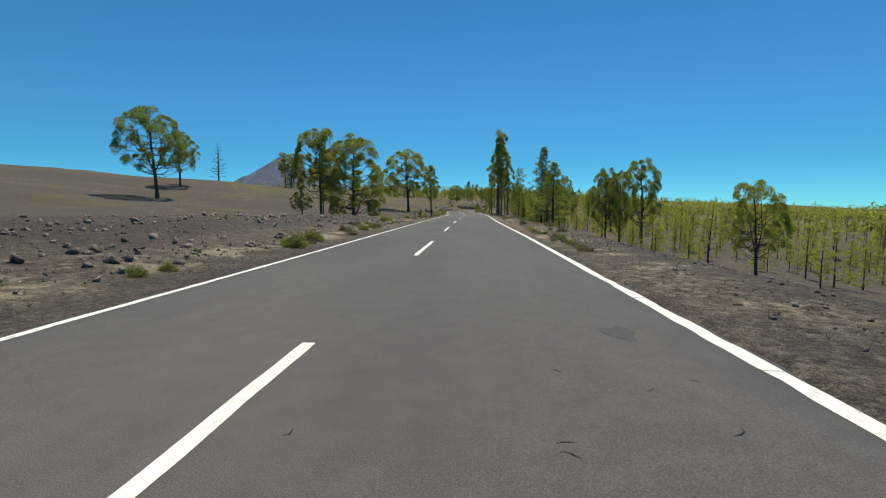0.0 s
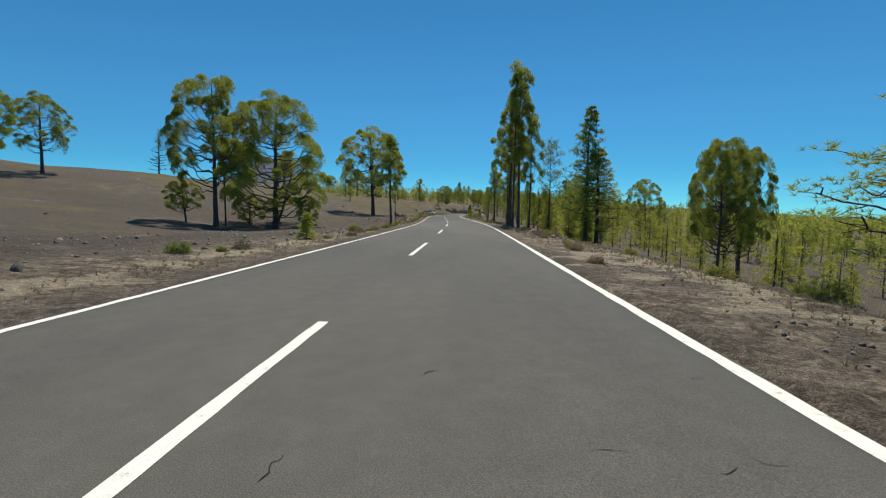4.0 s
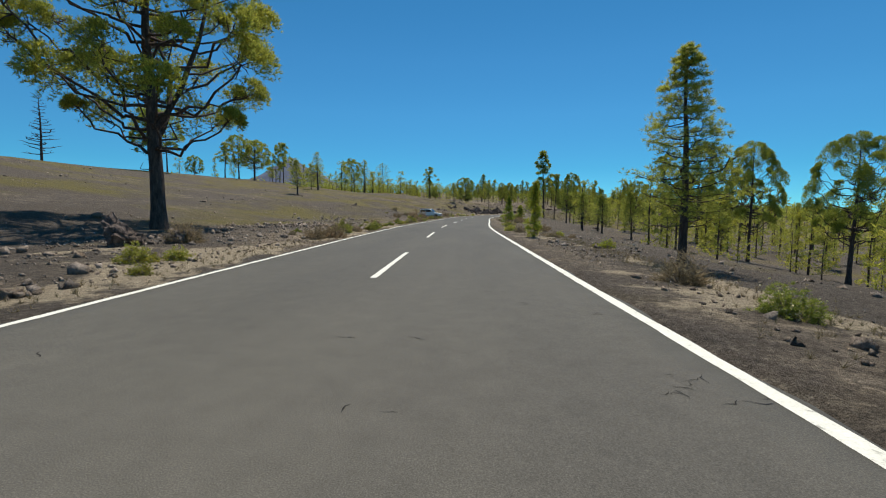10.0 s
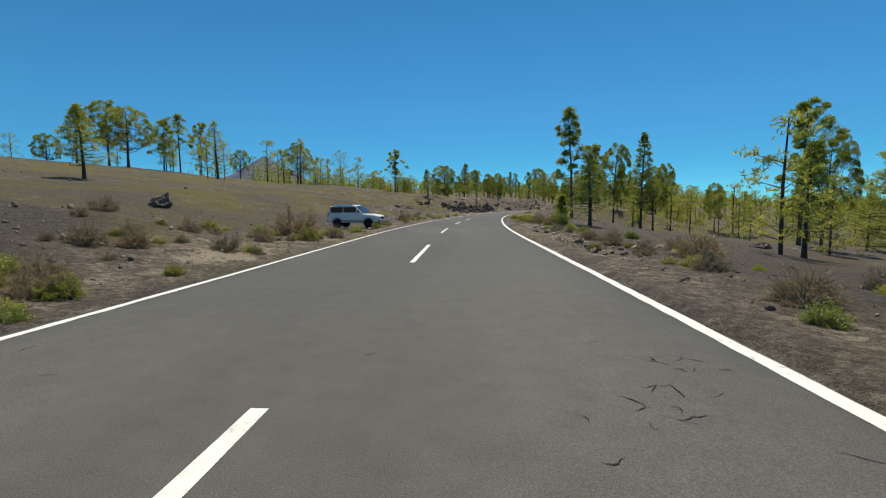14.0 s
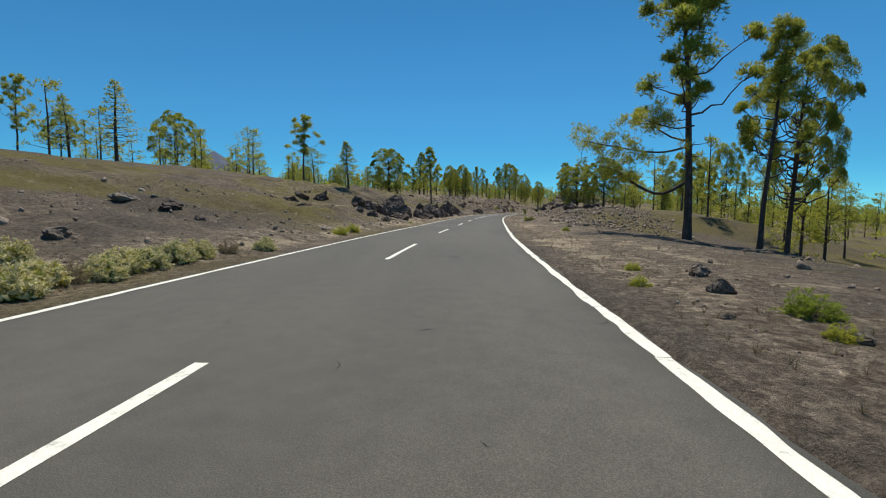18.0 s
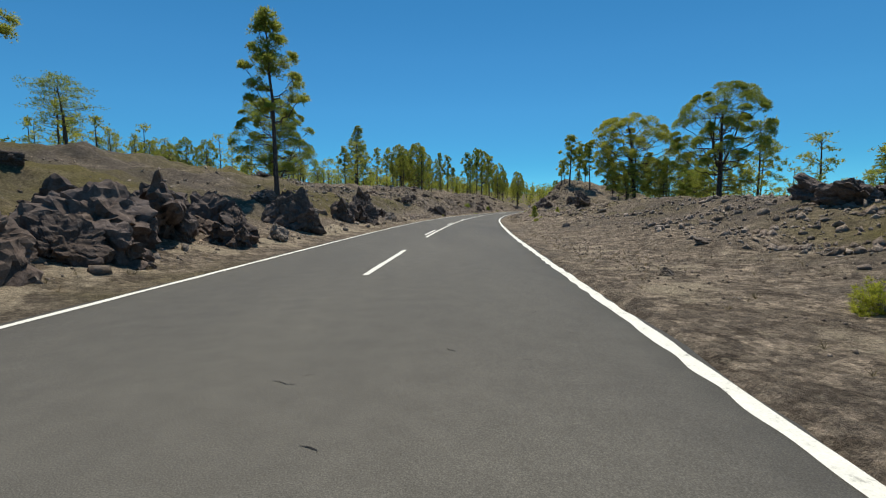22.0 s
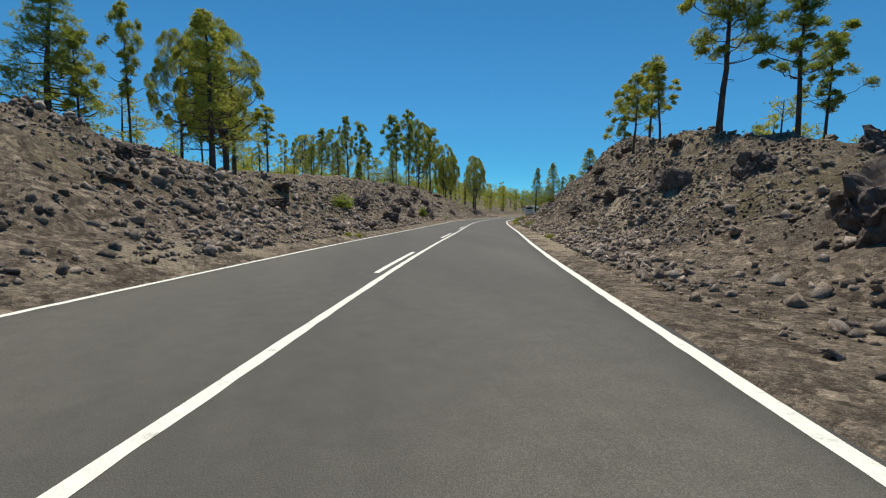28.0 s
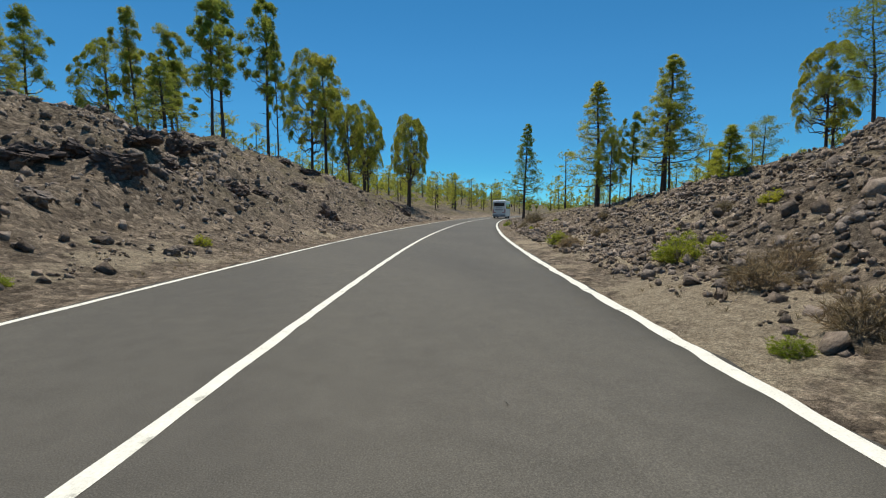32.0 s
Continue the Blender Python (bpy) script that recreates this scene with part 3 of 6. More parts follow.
def build_ground():
    s_near = np.concatenate([np.arange(-40, 200, 0.6), np.arange(200, 430, 0.36), np.arange(430, 470, 0.6)])
    s_all = np.concatenate([-np.array(grown(40.6, 1.0, 1.22, 4200))[::-1], s_near, np.array(grown(470.6, 1.2, 1.2, 4200))])
    side = [0.0, 2.0, 3.2] + list(np.arange(3.4, 12.0, 0.3)) + list(np.arange(12.0, 26, 0.6)) + grown(26, 1.0, 1.16, 4200)
    d_all = np.concatenate([-np.array(side)[:0:-1], np.array(side)])
    S, D = np.meshgrid(s_all, d_all, indexing="ij")
    X, Y = place(S, D)
    Z = ground_sd(S, D)
    ns, nd = S.shape
    verts = np.stack([X, Y, Z], -1).reshape(-1, 3)
    i = np.arange(ns - 1)[:, None] * nd + np.arange(nd - 1)[None, :]
    faces = np.stack([i, i + 1, i + nd + 1, i + nd], -1).reshape(-1, 4)
    me = mesh_from("ground", verts, faces, SOIL, True)
    a = np.abs(D)
    near_l, near_r = np.exp(-((a - 4.6) / 0.9) ** 2), np.exp(-((a - 5.3) / 1.3) ** 2)
    rough = np.clip(roughness_at(S, D), 0, 1.2)
    dust = np.where(D < 0, 0.30 * near_l + 0.16 * np.maximum(0, fbm(X / 16, Y / 2.2, 171)) * smooth(6, 12, a), 0.24 * near_r) + 0.34 * fbm(X / 9, Y / 4, 91) - 0.08
    pull_out = smooth(196, 214, S) * (1 - smooth(300, 330, S)) * smooth(4.4, 5.5, D) * (1 - smooth(8.5, 11.5, D))
    dust = dust + (0.06 + 0.16 * np.exp(-((a - 8.0) / 0.6) ** 2)) * pull_out + 0.20 * smooth(335, 350, S) * (1 - smooth(396, 410, S)) * (D > 0) * (1 - smooth(12, 17, a)) - 0.04 * (1 - smooth(30, 55, S)) * (D < 0) * smooth(4, 6, a) * (1 - smooth(12, 17, a))
    dust = dust + 0.07 * (D < 0) * smooth(228, 240, S) * (1 - smooth(305, 325, S)) * (1 - smooth(7, 11, a))
    dust = dust + 0.16 * (D < 0) * smooth(100, 108, S) * (1 - smooth(140, 170, S)) * (1 - smooth(7, 10, a))
    grassy = smooth(36, 46, S) * (1 - smooth(122, 134, S))
    dust = dust + grassy * np.where(D > 0, 0.30 * np.exp(-((a - 6.6) / 0.6) ** 2), 0.12 * near_l)
    dust = dust - 0.16 * (1 - smooth(30, 45, S)) * smooth(5.6, 7.5, D)
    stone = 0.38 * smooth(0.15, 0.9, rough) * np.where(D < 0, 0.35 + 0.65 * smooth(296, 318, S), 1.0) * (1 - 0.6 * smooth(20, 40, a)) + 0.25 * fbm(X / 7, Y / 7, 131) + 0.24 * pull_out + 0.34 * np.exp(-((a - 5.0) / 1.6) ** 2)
    olive = 0.14 * smooth(388, 400, S) * (D < 0) + 0.12 * smooth(115, 150, S) * (1 - smooth(345, 365, S)) * (D < 0) + 0.16 * smooth(8, 11, D) * smooth(225, 240, S)
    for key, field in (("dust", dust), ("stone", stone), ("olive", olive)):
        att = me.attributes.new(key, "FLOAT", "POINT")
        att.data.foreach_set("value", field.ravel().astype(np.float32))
    return tagged(new("ground", me), "dark brown volcanic cinder slope with pale dusty patches", "ground", kind="structure")


GROUND = build_ground()


TALL = 385


def build_mountain():
    # far volcanic cone beyond the wooded slope
    rng = np.random.RandomState(5)
    n_r, n_a = 26, 96
    r = np.linspace(0.0, 1.0, n_r)[:, None] ** 0.9
    a = np.linspace(0, 2 * np.pi, n_a, endpoint=False)[None, :]
    h = TALL * (1 - r) ** 1.15 + 0 * a
    rad = TALL * 1.75 * r * (1 + 0.08 * np.sin(3 * a + 1) * r + 0.04 * np.sin(7 * a))
    x, y = rad * np.cos(a), rad * np.sin(a)
    z = h + 22 * fbm(x / 110 + 7, y / 110, 5) * smooth(0.03, 0.25, r)
    v = np.stack([x, y, z], -1).reshape(-1, 3)
    i = np.arange(n_r - 1)[:, None] * n_a + np.arange(n_a)[None, :]
    k = np.arange(n_r - 1)[:, None] * n_a + (np.arange(n_a)[None, :] + 1) % n_a
    f = np.stack([i, k, k + n_a, i + n_a], -1).reshape(-1, 4)
    ob = new("mountain", mesh_from("mountain", v, f, MOUNT, True))
    ob.location = (-1215, 3068, -40)
    return tagged(ob, "distant volcanic cone beyond the pines, blue-grey haze painted into its rock", "mountain", kind="structure")


build_mountain()

# ---- road ----
def strip(s0, s1, edge, d0, d1, z, step=1.0, rag=0.0, seed=0):
    """A ribbon of paint on the asphalt, between two offsets from a line, with frayed edges."""
    n = max(2, int((s1 - s0) / step) + 1)
    s = np.linspace(s0, s1, n)
    d0, d1 = edge(s) + d0, edge(s) + d1
    a = d0 + rag * vnoise(s / 0.35, np.full(n, seed * 3.7), seed) + 0.45 * rag * vnoise(s / 2.1, np.full(n, seed * 1.3), seed + 3)
    b = d1 + rag * vnoise(s / 0.33, np.full(n, seed * 5.1), seed + 1) + 0.45 * rag * vnoise(s / 2.3, np.full(n, seed * 2.3), seed + 4)
    xa, ya = place(s, a)
    xb, yb = place(s, b)
    v = np.vstack([np.stack([xa, ya, road_z(a) + z], 1), np.stack([xb, yb, road_z(b) + z], 1)])
    i = np.arange(n - 1)
    return v, np.stack([i, i + n, i + n + 1, i + 1], -1)


def build_road():
    n = int((S_END - 6 + 78) / 0.5)
    s = np.linspace(-78, S_END - 6, n)
    left = edge_left(s) - 0.12 + 0.05 * vnoise(s / 0.9, s * 0, 3) + 0.05 * vnoise(s / 0.3, s * 0, 4)
    right = asphalt_right(s) + 0.05 * vnoise(s / 0.9, s * 0, 5) + 0.06 * vnoise(s / 0.3, s * 0, 6)
    rows = []
    across = [left, left] + [left * k for k in (0.85, 0.6, 0.3)] + [0 * s] + [right * k for k in (0.3, 0.6, 0.85)] + [right, right]
    for k, d in enumerate(across):
        x, y = place(s, d)
        rows.append(np.stack([x, y, np.full(n, -0.2) if k in (0, len(across) - 1) else road_z(d)], 1))
    v = np.vstack(rows)
    i = np.arange(n - 1)
    f = np.vstack([np.stack([k * n + i, (k + 1) * n + i, (k + 1) * n + i + 1, k * n + i + 1], -1) for k in range(len(across) - 1)])
    road = tagged(new("road", mesh_from("road", v, f, ASPHALT)), "worn grey asphalt road with fine cracks", "road", kind="structure")
    return road


ROAD_OB = build_road()


def marking(name, pieces, mat=PAINT):
    v, f = merged(pieces)
    return part(name, mesh_from(name, v, f, mat), None, ROAD_OB)


def build_markings():
    centre = lambda s: 0 * s
    marking("edge_line", [strip(-70, S_END - 10, edge_left, -0.06, 0.06, 0.003, 0.12, 0.012, 1)])
    # the right line is cracked and broken where the verge has crumbled
    rng = random.Random(4)
    pieces, s = [], -70.0
    while s < S_END - 10:
        worn = 190 < s < 292 or s < 8 or 376 < s
        ln = rng.uniform(0.8, 4.0) if worn else rng.uniform(5, 14)
        shift = rng.uniform(-0.009, 0.009) if worn else 0.0
        pieces.append(strip(s, min(s + ln - (0.012 if worn else 0), S_END - 10), edge_right, shift - 0.075, shift + 0.075, 0.003, 0.08, 0.022 if worn else 0.009, 13))
        s += ln
    marking("edge_line", pieces)
    # broken centre line, then a solid line with a broken line beside it
    starts = 12.4 + 12.55 * np.arange(-6, 29)
    for k, s in enumerate(starts):
        off, ln = (0.0, 5.0) if s < SOLID[0] - 3 else (-0.24, 4.8)
        marking("centre_dash", [strip(s, s + ln, centre, off - 0.06, off + 0.06, 0.003, 0.1, 0.008, k + 7)])
    marking("centre_line", [strip(SOLID[0], S_END - 10, centre, -0.06, 0.06, 0.003, 0.12, 0.010, 2)])


SOLID = (274.3, 371.0)
build_markings()


def build_cracks():
    rng = np.random.RandomState(8)
    bits = []
    worn = ((13.5, 2.75), (12.9, 2.77), (9.6, 3.16), (22.2, 2.33), (72.8, 3.0), (86.7, 3.3), (107.8, 3.14), (110.2, 3.11), (135.7, 0.94),
            (156.4, 2.91), (155.6, 2.5), (231.9, 1.73), (232.0, 3.31), (307.7, 1.95), (307.0, 0.22), (306.6, 2.04))
    for k in range(1100):
        s = rng.uniform(-4, 420)
        if 320 < s < 395 and rng.rand() < 0.7:
            continue
        d = rng.choice([rng.uniform(0.4, 3.5), rng.uniform(-3.0, -0.4)], p=[0.75, 0.25])
        across = rng.rand() < 0.85
        if k < 11 * len(worn):                          # crazed patches
            s, d = worn[k // 11][0] + rng.normal() * 0.16, worn[k // 11][1] + rng.normal() * 0.20
            across = rng.rand() < 0.6
        n = rng.randint(3, 7)
        step = rng.uniform(0.02, 0.05)
        p, ang = [np.array([s, d])], (np.pi / 2 if across else 0.0) + rng.normal() * 0.22
        for _ in range(n):
            ang += rng.normal() * 0.55
            p.append(p[-1] + step * np.array([np.cos(ang), np.sin(ang)]))
        p = np.array(p)
        p[:, 1] = np.clip(p[:, 1], -3.0, 3.6)
        t = np.gradient(p, axis=0)
        t /= np.linalg.norm(t, axis=1)[:, None] + 1e-9
        nrm = np.stack([-t[:, 1], t[:, 0]], 1)
        w = rng.uniform(0.002, 0.0055) * np.sin(np.linspace(0.25, np.pi - 0.25, len(p))) * rng.uniform(0.6, 1.4, len(p))
        a, b = p + nrm * w[:, None], p - nrm * w[:, None]
        xa, ya = place(a[:, 0], a[:, 1])
        xb, yb = place(b[:, 0], b[:, 1])
        m = len(p)
        v = np.vstack([np.stack([xa, ya, road_z(a[:, 1]) + 0.004], 1), np.stack([xb, yb, road_z(b[:, 1]) + 0.004], 1)])
        i = np.arange(m - 1)
        bits.append((v, np.stack([i, i + m, i + m + 1, i + 1], -1)))
    v, f = merged(bits)
    ob = part("crack", mesh_from("crack", v, f, CRACK_SHADE), None, ROAD_OB, "short dark cracks in the asphalt")
    tagged(ob, kind="stuff")
    patches = []
    for s, d, ln, wd in ((5.4, 2.9, 0.25, 0.16), (22.4, 2.1, 0.22, 0.3), (25.6, 3.0, 0.15, 0.2), (214.0, 1.6, 0.2, 0.15)):
        a = np.linspace(0, 2 * np.pi, 18, endpoint=False)
        r = 1 + 0.2 * np.sin(3 * a + s) + 0.12 * np.sin(5 * a)
        x, y = place(s + ln * r * np.cos(a), d + wd * r * np.sin(a))
        v = np.vstack([[*place(s, d), road_z(d) + 0.002], np.stack([x, y, road_z(d + wd * r * np.sin(a)) + 0.002], 1)])
        i = np.arange(18)
        patches.append((v, np.stack([0 * i, 1 + i, 1 + (i + 1) % 18], -1)))
    v, f = merged(patches)
    part("patch", mesh_from("patch", v, f, PATCH), None, ROAD_OB, "darker repair patches on the asphalt")


build_cracks()


# ---- pines ----
def limb_path(rng, start, azim, reach, rise, droop, n=6):
    u = np.linspace(0, 1, n)
    side = rng.normal() * 0.18 * reach
    r = reach * u
    z = rise * u ** 1.3 - droop * np.sin(np.pi * u) * 0.5
    bend = side * np.sin(np.pi * u)
    ca, sa = math.cos(azim), math.sin(azim)
    return start + np.stack([ca * r - sa * bend, sa * r + ca * bend, z], 1) + rng.normal(size=(n, 3)) * 0.04 * reach * u[:, None]


CAPS = {"broad": 60, "dome": 74, "tall": 31}


def make_pine(kind, seed, fine=True):
    """One pine: trunk with its limbs, and needle crown, about its natural height; returns the Empty and its height and width."""
    rng = np.random.RandomState(seed)
    spec = {
        "broad": (18.0, 6.0, 0.33, 7, 0.34),
        "dome": (18.0, 6.6, 0.13, 7, 0.34),
        "column": (14.0, 2.7, 0.20, 74, 0.20),
        "tall": (15.0, 2.3, 0.41, 10, 0.155),
        "sparse": (14.0, 2.8, 0.34, 36, 0.17),
        "bare": (17.0, 2.4, 0.15, 46, 0.18),
        "young": (3.2, 0.75, 0.06, 34, 0.06),
    }[kind]
    height, radius, low, limbs, girth = spec
    lean = rng.normal(size=2) * (0.035 if kind in ("tall", "sparse", "broad", "dome") else 0.012) * height
    n = 12
    u = np.linspace(0, 1, n)
    wob = np.cumsum(rng.normal(size=(n, 2)) * 0.012 * height / 3, 0) * u[:, None]
    axis = np.stack([lean[0] * u ** 1.5 + wob[:, 0], lean[1] * u ** 1.5 + wob[:, 1], height * 0.96 * u - 0.3 * (1 - u)], 1)
    rad = girth * (1 - u) ** 0.8 + 0.012 * height / 15
    rad[0] *= 1.35
    trunk = tube(axis, rad, 9 if fine else 6)
    limbs_geo, ends, ups = [], [], []
    wide = kind in ("broad", "dome")
    if kind == "dome" or (kind == "broad" and seed % 3 == 0):    # forked trunk
        for k in range(2 if kind == "broad" else 1):
            az = k * 2.1 + rng.rand()
            g = rng.uniform(0.22, 0.34) if kind == "broad" else 0.03
            at = np.array([np.interp(g, u, axis[:, i]) for i in range(3)])
            p = limb_path(rng, at, az, radius * 0.5, height * rng.uniform(0.42, 0.58), -0.4, 8)
            limbs_geo.append(tube(p, np.linspace(girth * 0.55, girth * 0.1, len(p)), 5))
    for k in range(0 if kind in CAPS else limbs):
        f = (k + rng.rand()) / limbs
        hgt = low + (0.99 - low) * f ** 0.85
        at = np.array([np.interp(hgt, u, axis[:, i]) for i in range(3)])
        q = (hgt - low) / (1 - low)
        if kind in ("column", "young"):
            prof = (1 - q) ** 0.95 * (0.6 + 0.4 * min(1, q / 0.12)) + 0.02
            reach = radius * prof * rng.uniform(0.65, 1.15)
            rise, droop = reach * rng.uniform(-0.05, 0.4), reach * 0.15
        elif kind == "bare":
            reach = radius * (1 - q * 0.8) * rng.uniform(0.6, 1.1)
            rise, droop = reach * rng.uniform(0.0, 0.4), 0.1
        else:
            prof = math.sin(math.pi * min(0.97, 0.18 + 0.8 * q)) ** 0.7
            reach = radius * prof * rng.uniform(0.5, 1.2)
            rise, droop = reach * rng.uniform(0.0, 0.55), reach * rng.uniform(-0.1, 0.2)
        az = k * 2.399 + rng.normal() * 0.35
        p = limb_path(rng, at, az, reach, rise, droop)
        r0 = max(0.012, min(0.45 * np.interp(hgt, u, rad), 0.02 + 0.018 * reach))
        if kind == "bare":
            r0 *= 2.4
        limbs_geo.append(tube(p, np.linspace(r0, r0 * 0.3, len(p)), 5 if fine else 3))
        twigs = {"column": 4, "sparse": 5, "bare": 4, "young": 4}[kind]
        for j in range(twigs):
            g = rng.uniform(0.35, 1.0) if kind != "young" else rng.uniform(0.15, 1.0)
            b = np.array([np.interp(g, np.linspace(0, 1, len(p)), p[:, i]) for i in range(3)])
            ln = (0.16 + 0.10 * rng.rand()) * reach + (0.25 if kind != "young" else 0.05)
            direction = rng.normal(size=3) * np.array([1, 1, 0.5]) + np.array([math.cos(az), math.sin(az), 0.55])
            direction /= np.linalg.norm(direction)
            e = b + direction * ln
            if fine or kind == "bare":
                mid = (b + e) / 2 + rng.normal(size=3) * 0.06 * ln
                limbs_geo.append(tube(np.array([b, mid, e]), [r0 * 0.4, r0 * 0.3, r0 * 0.15], 3))
            ends.append(e)
            ups.append(direction * 0.4 + np.array([0, 0, 0.55]))
    caps = []
    if kind in CAPS:                                    # rising limbs that carry small domes of needles, hollow below
        count = CAPS[kind]
        for k in range(count):
            q = 0.02 + 0.96 * ((k + rng.rand()) / count) ** 0.9
            if kind == "dome":
                prof = math.sqrt(max(0.02, 1 - (max(0.0, q - 0.28) / 0.74) ** 2)) * rng.choice([0.62, 0.85, 1.0, 1.0]) * (0.66 + 0.34 * min(1, q / 0.22))
            elif kind == "broad":
                prof = math.sqrt(max(0.02, 1 - (max(0.0, q - 0.36) / 0.66) ** 2)) * (0.72 + 0.28 * min(1, q / 0.3))
            else:
                prof = max(0.10, math.sin(math.pi * min(0.97, 0.24 + 0.72 * q))) ** 0.7 * rng.choice([0.3, 0.6, 0.9, 1.15])
            size = radius * (rng.uniform(0.10, 0.25) if wide else rng.uniform(0.14, 0.30))
            az = k * 2.399 + rng.normal() * 0.35
            r = max(0.05, radius * prof * rng.uniform(0.86, 1.0) - 0.55 * size) * (0.55 if rng.rand() < 0.12 else 1.0)
            out = np.array([math.cos(az), math.sin(az), 0])
            hub = np.array([np.interp(low + (0.98 - low) * q, u, axis[:, i]) for i in range(3)]) + out * r
            h0 = max(0.80 * low, low + (0.98 - low) * q - r / height * rng.uniform(0.10, 0.62) - 0.02)
            root = np.array([np.interp(h0, u, axis[:, i]) for i in range(3)])
            g = np.linspace(0, 1, 8)[:, None]
            p = root * (1 - g) + hub * g - np.array([0, 0, 0.14 * r]) * np.sin(np.pi * g) + rng.normal(size=(8, 3)) * 0.045 * r * np.sin(np.pi * g) ** 0.5
            r0 = max(0.03, min(0.5 * np.interp(h0, u, rad), 0.025 + 0.017 * r))
            limbs_geo.append(tube(p, np.linspace(r0, r0 * 0.35, 8), 5 if fine else 3))
            facing = out * ((0.75 if wide else 1.05) * min(1.0, r / (0.6 * radius))) + np.array([0, 0, 0.85])
            facing /= np.linalg.norm(facing)
            caps.append((hub, size, facing))
            for j in range(7 if fine else 3):           # twigs that fan out under the dome
                at = p[-1] * 0.8 + p[-3] * 0.2 if j % 2 else p[-1]
                e = facing * 0.6 + rng.normal(size=3) * 0.55
                e = at + e / np.linalg.norm(e) * size * 0.85 * np.array([1, 1, 0.75])
                limbs_geo.append(tube(np.array([at, (at + e) / 2 + rng.normal(size=3) * 0.08 * size, e]), [r0 * 0.34, r0 * 0.25, 0.01], 3))
        for k in range(5):                              # short dead stubs on the bare stem
            h0 = low * rng.uniform(0.45, 1.05)
            at = np.array([np.interp(h0, u, axis[:, i]) for i in range(3)])
            limbs_geo.append(tube(limb_path(rng, at, rng.uniform(0, 6.28), rng.uniform(0.5, 0.3 * radius + 0.6), 0.15, 0.1), np.linspace(0.03, 0.01, 6), 3))
    empty = new("pine_tree")
    part("trunk", mesh_from("trunk", *merged([trunk, *limbs_geo]), BARK, True), BARK, empty)
    middle = np.array([axis[:, 0].mean(), axis[:, 1].mean()])
    if caps:
        each, lumps = (400, 12) if fine else (190, 10)
        if kind == "tall":
            each = int(each * 0.42)
        cs, ws = [], []
        for hub, size, facing in caps:
            heads = rng.normal(size=(lumps, 3)) * 0.62 + facing
            heads /= np.linalg.norm(heads, axis=1)[:, None]
            n = heads[rng.randint(lumps, size=each)] + rng.normal(size=(each, 3)) * 0.26
            n /= np.linalg.norm(n, axis=1)[:, None]
            deep = (np.where(rng.rand(each) < 0.80, rng.uniform(0.80, 1.16, each), rng.uniform(0.40, 0.85, each)) if wide else rng.uniform(0.40, 1.40, each))[:, None]
            cs.append(hub + n * deep * size)
            ws.append(n * 0.8 + np.array([0, 0, 0.55]))
        c, w = np.vstack(cs), np.vstack(ws)
        v, f = tufts(rng, c, w, 9, 0.23, 0.032) if fine else tufts(rng, c, w, 6, 0.34, 0.050)
        part("crown", mesh_from("crown", v, f, NEEDLE), NEEDLE, empty)
        reach = [np.linalg.norm(hub[:2] - middle) + size * 1.05 for hub, size, _ in caps]
        return empty, float(max(hub[2] + size * 0.9 for hub, size, _ in caps)), 2 * float(np.percentile(reach, 97))
    ends, ups = np.array(ends), np.array(ups)
    spread = {"column": 0.33, "sparse": 0.30, "bare": 0.2, "young": 0.10}[kind]
    reps = {"column": 10, "sparse": 11, "bare": 0, "young": 6}[kind] if fine else 4
    if reps:
        if not fine:
            keep = rng.rand(len(ends)) < 0.62
            ends, ups = ends[keep], ups[keep]
        taper = np.clip(1.15 - ends[:, 2] / height, 0.18, 1.0)[:, None] if kind in ("column", "young") else np.ones((len(ends), 1))
        c = np.repeat(ends, reps, 0) + rng.normal(size=(len(ends) * reps, 3)) * spread * np.repeat(taper, reps, 0) * np.array([1, 1, 0.6])
        w = np.repeat(ups, reps, 0)
        if kind == "young":
            v, f = tufts(rng, c, w, 11, 0.26, 0.016)
        elif fine:
            v, f = tufts(rng, c, w, 13, 0.25, 0.022)
        else:
            v, f = tufts(rng, c, w, 10, 0.32, 0.034)
        part("crown", mesh_from("crown", v, f, NEEDLE if kind != "young" else NEEDLE_YOUNG), NEEDLE, empty)
    span = 2 * float(np.percentile(np.linalg.norm(ends[:, :2] - middle, axis=1), 85 if kind in ("column", "young") else 93)) + 0.3
    return empty, float(max(ends[:, 2].max() + 0.25, axis[-1, 2])), span


LABELS = {
    "broad": "tall green pine with a wide rounded crown above dark soil",
    "dome": "double-trunked pine with a low dense rounded crown, small copies as shrubs",
    "column": "slender conical green pine on the roadside slope",
    "tall": "pine with a long bare dark trunk and small crown",
    "sparse": "thin pine with sparse grey-green needles and open branches",
    "bare": "bare dead pine with grey branches on the hill",
    "young": "young bright green pine sapling beside the road verge",
}
MODELS = {}
for kind, count in (("broad", 4), ("dome", 2), ("column", 3), ("tall", 4), ("sparse", 2), ("bare", 1), ("young", 2)):
    for k in range(count):
        for fine in (True, False):
            if (kind, fine) in (("young", False), ("bare", False), ("dome", False)):
                continue
            ob, top, span = make_pine(kind, 100 + 17 * k + len(kind) * 7, fine)
            MODELS[kind, k, fine] = [ob, top, span, False]
PINES = random.Random(21)
COUNTS = {}


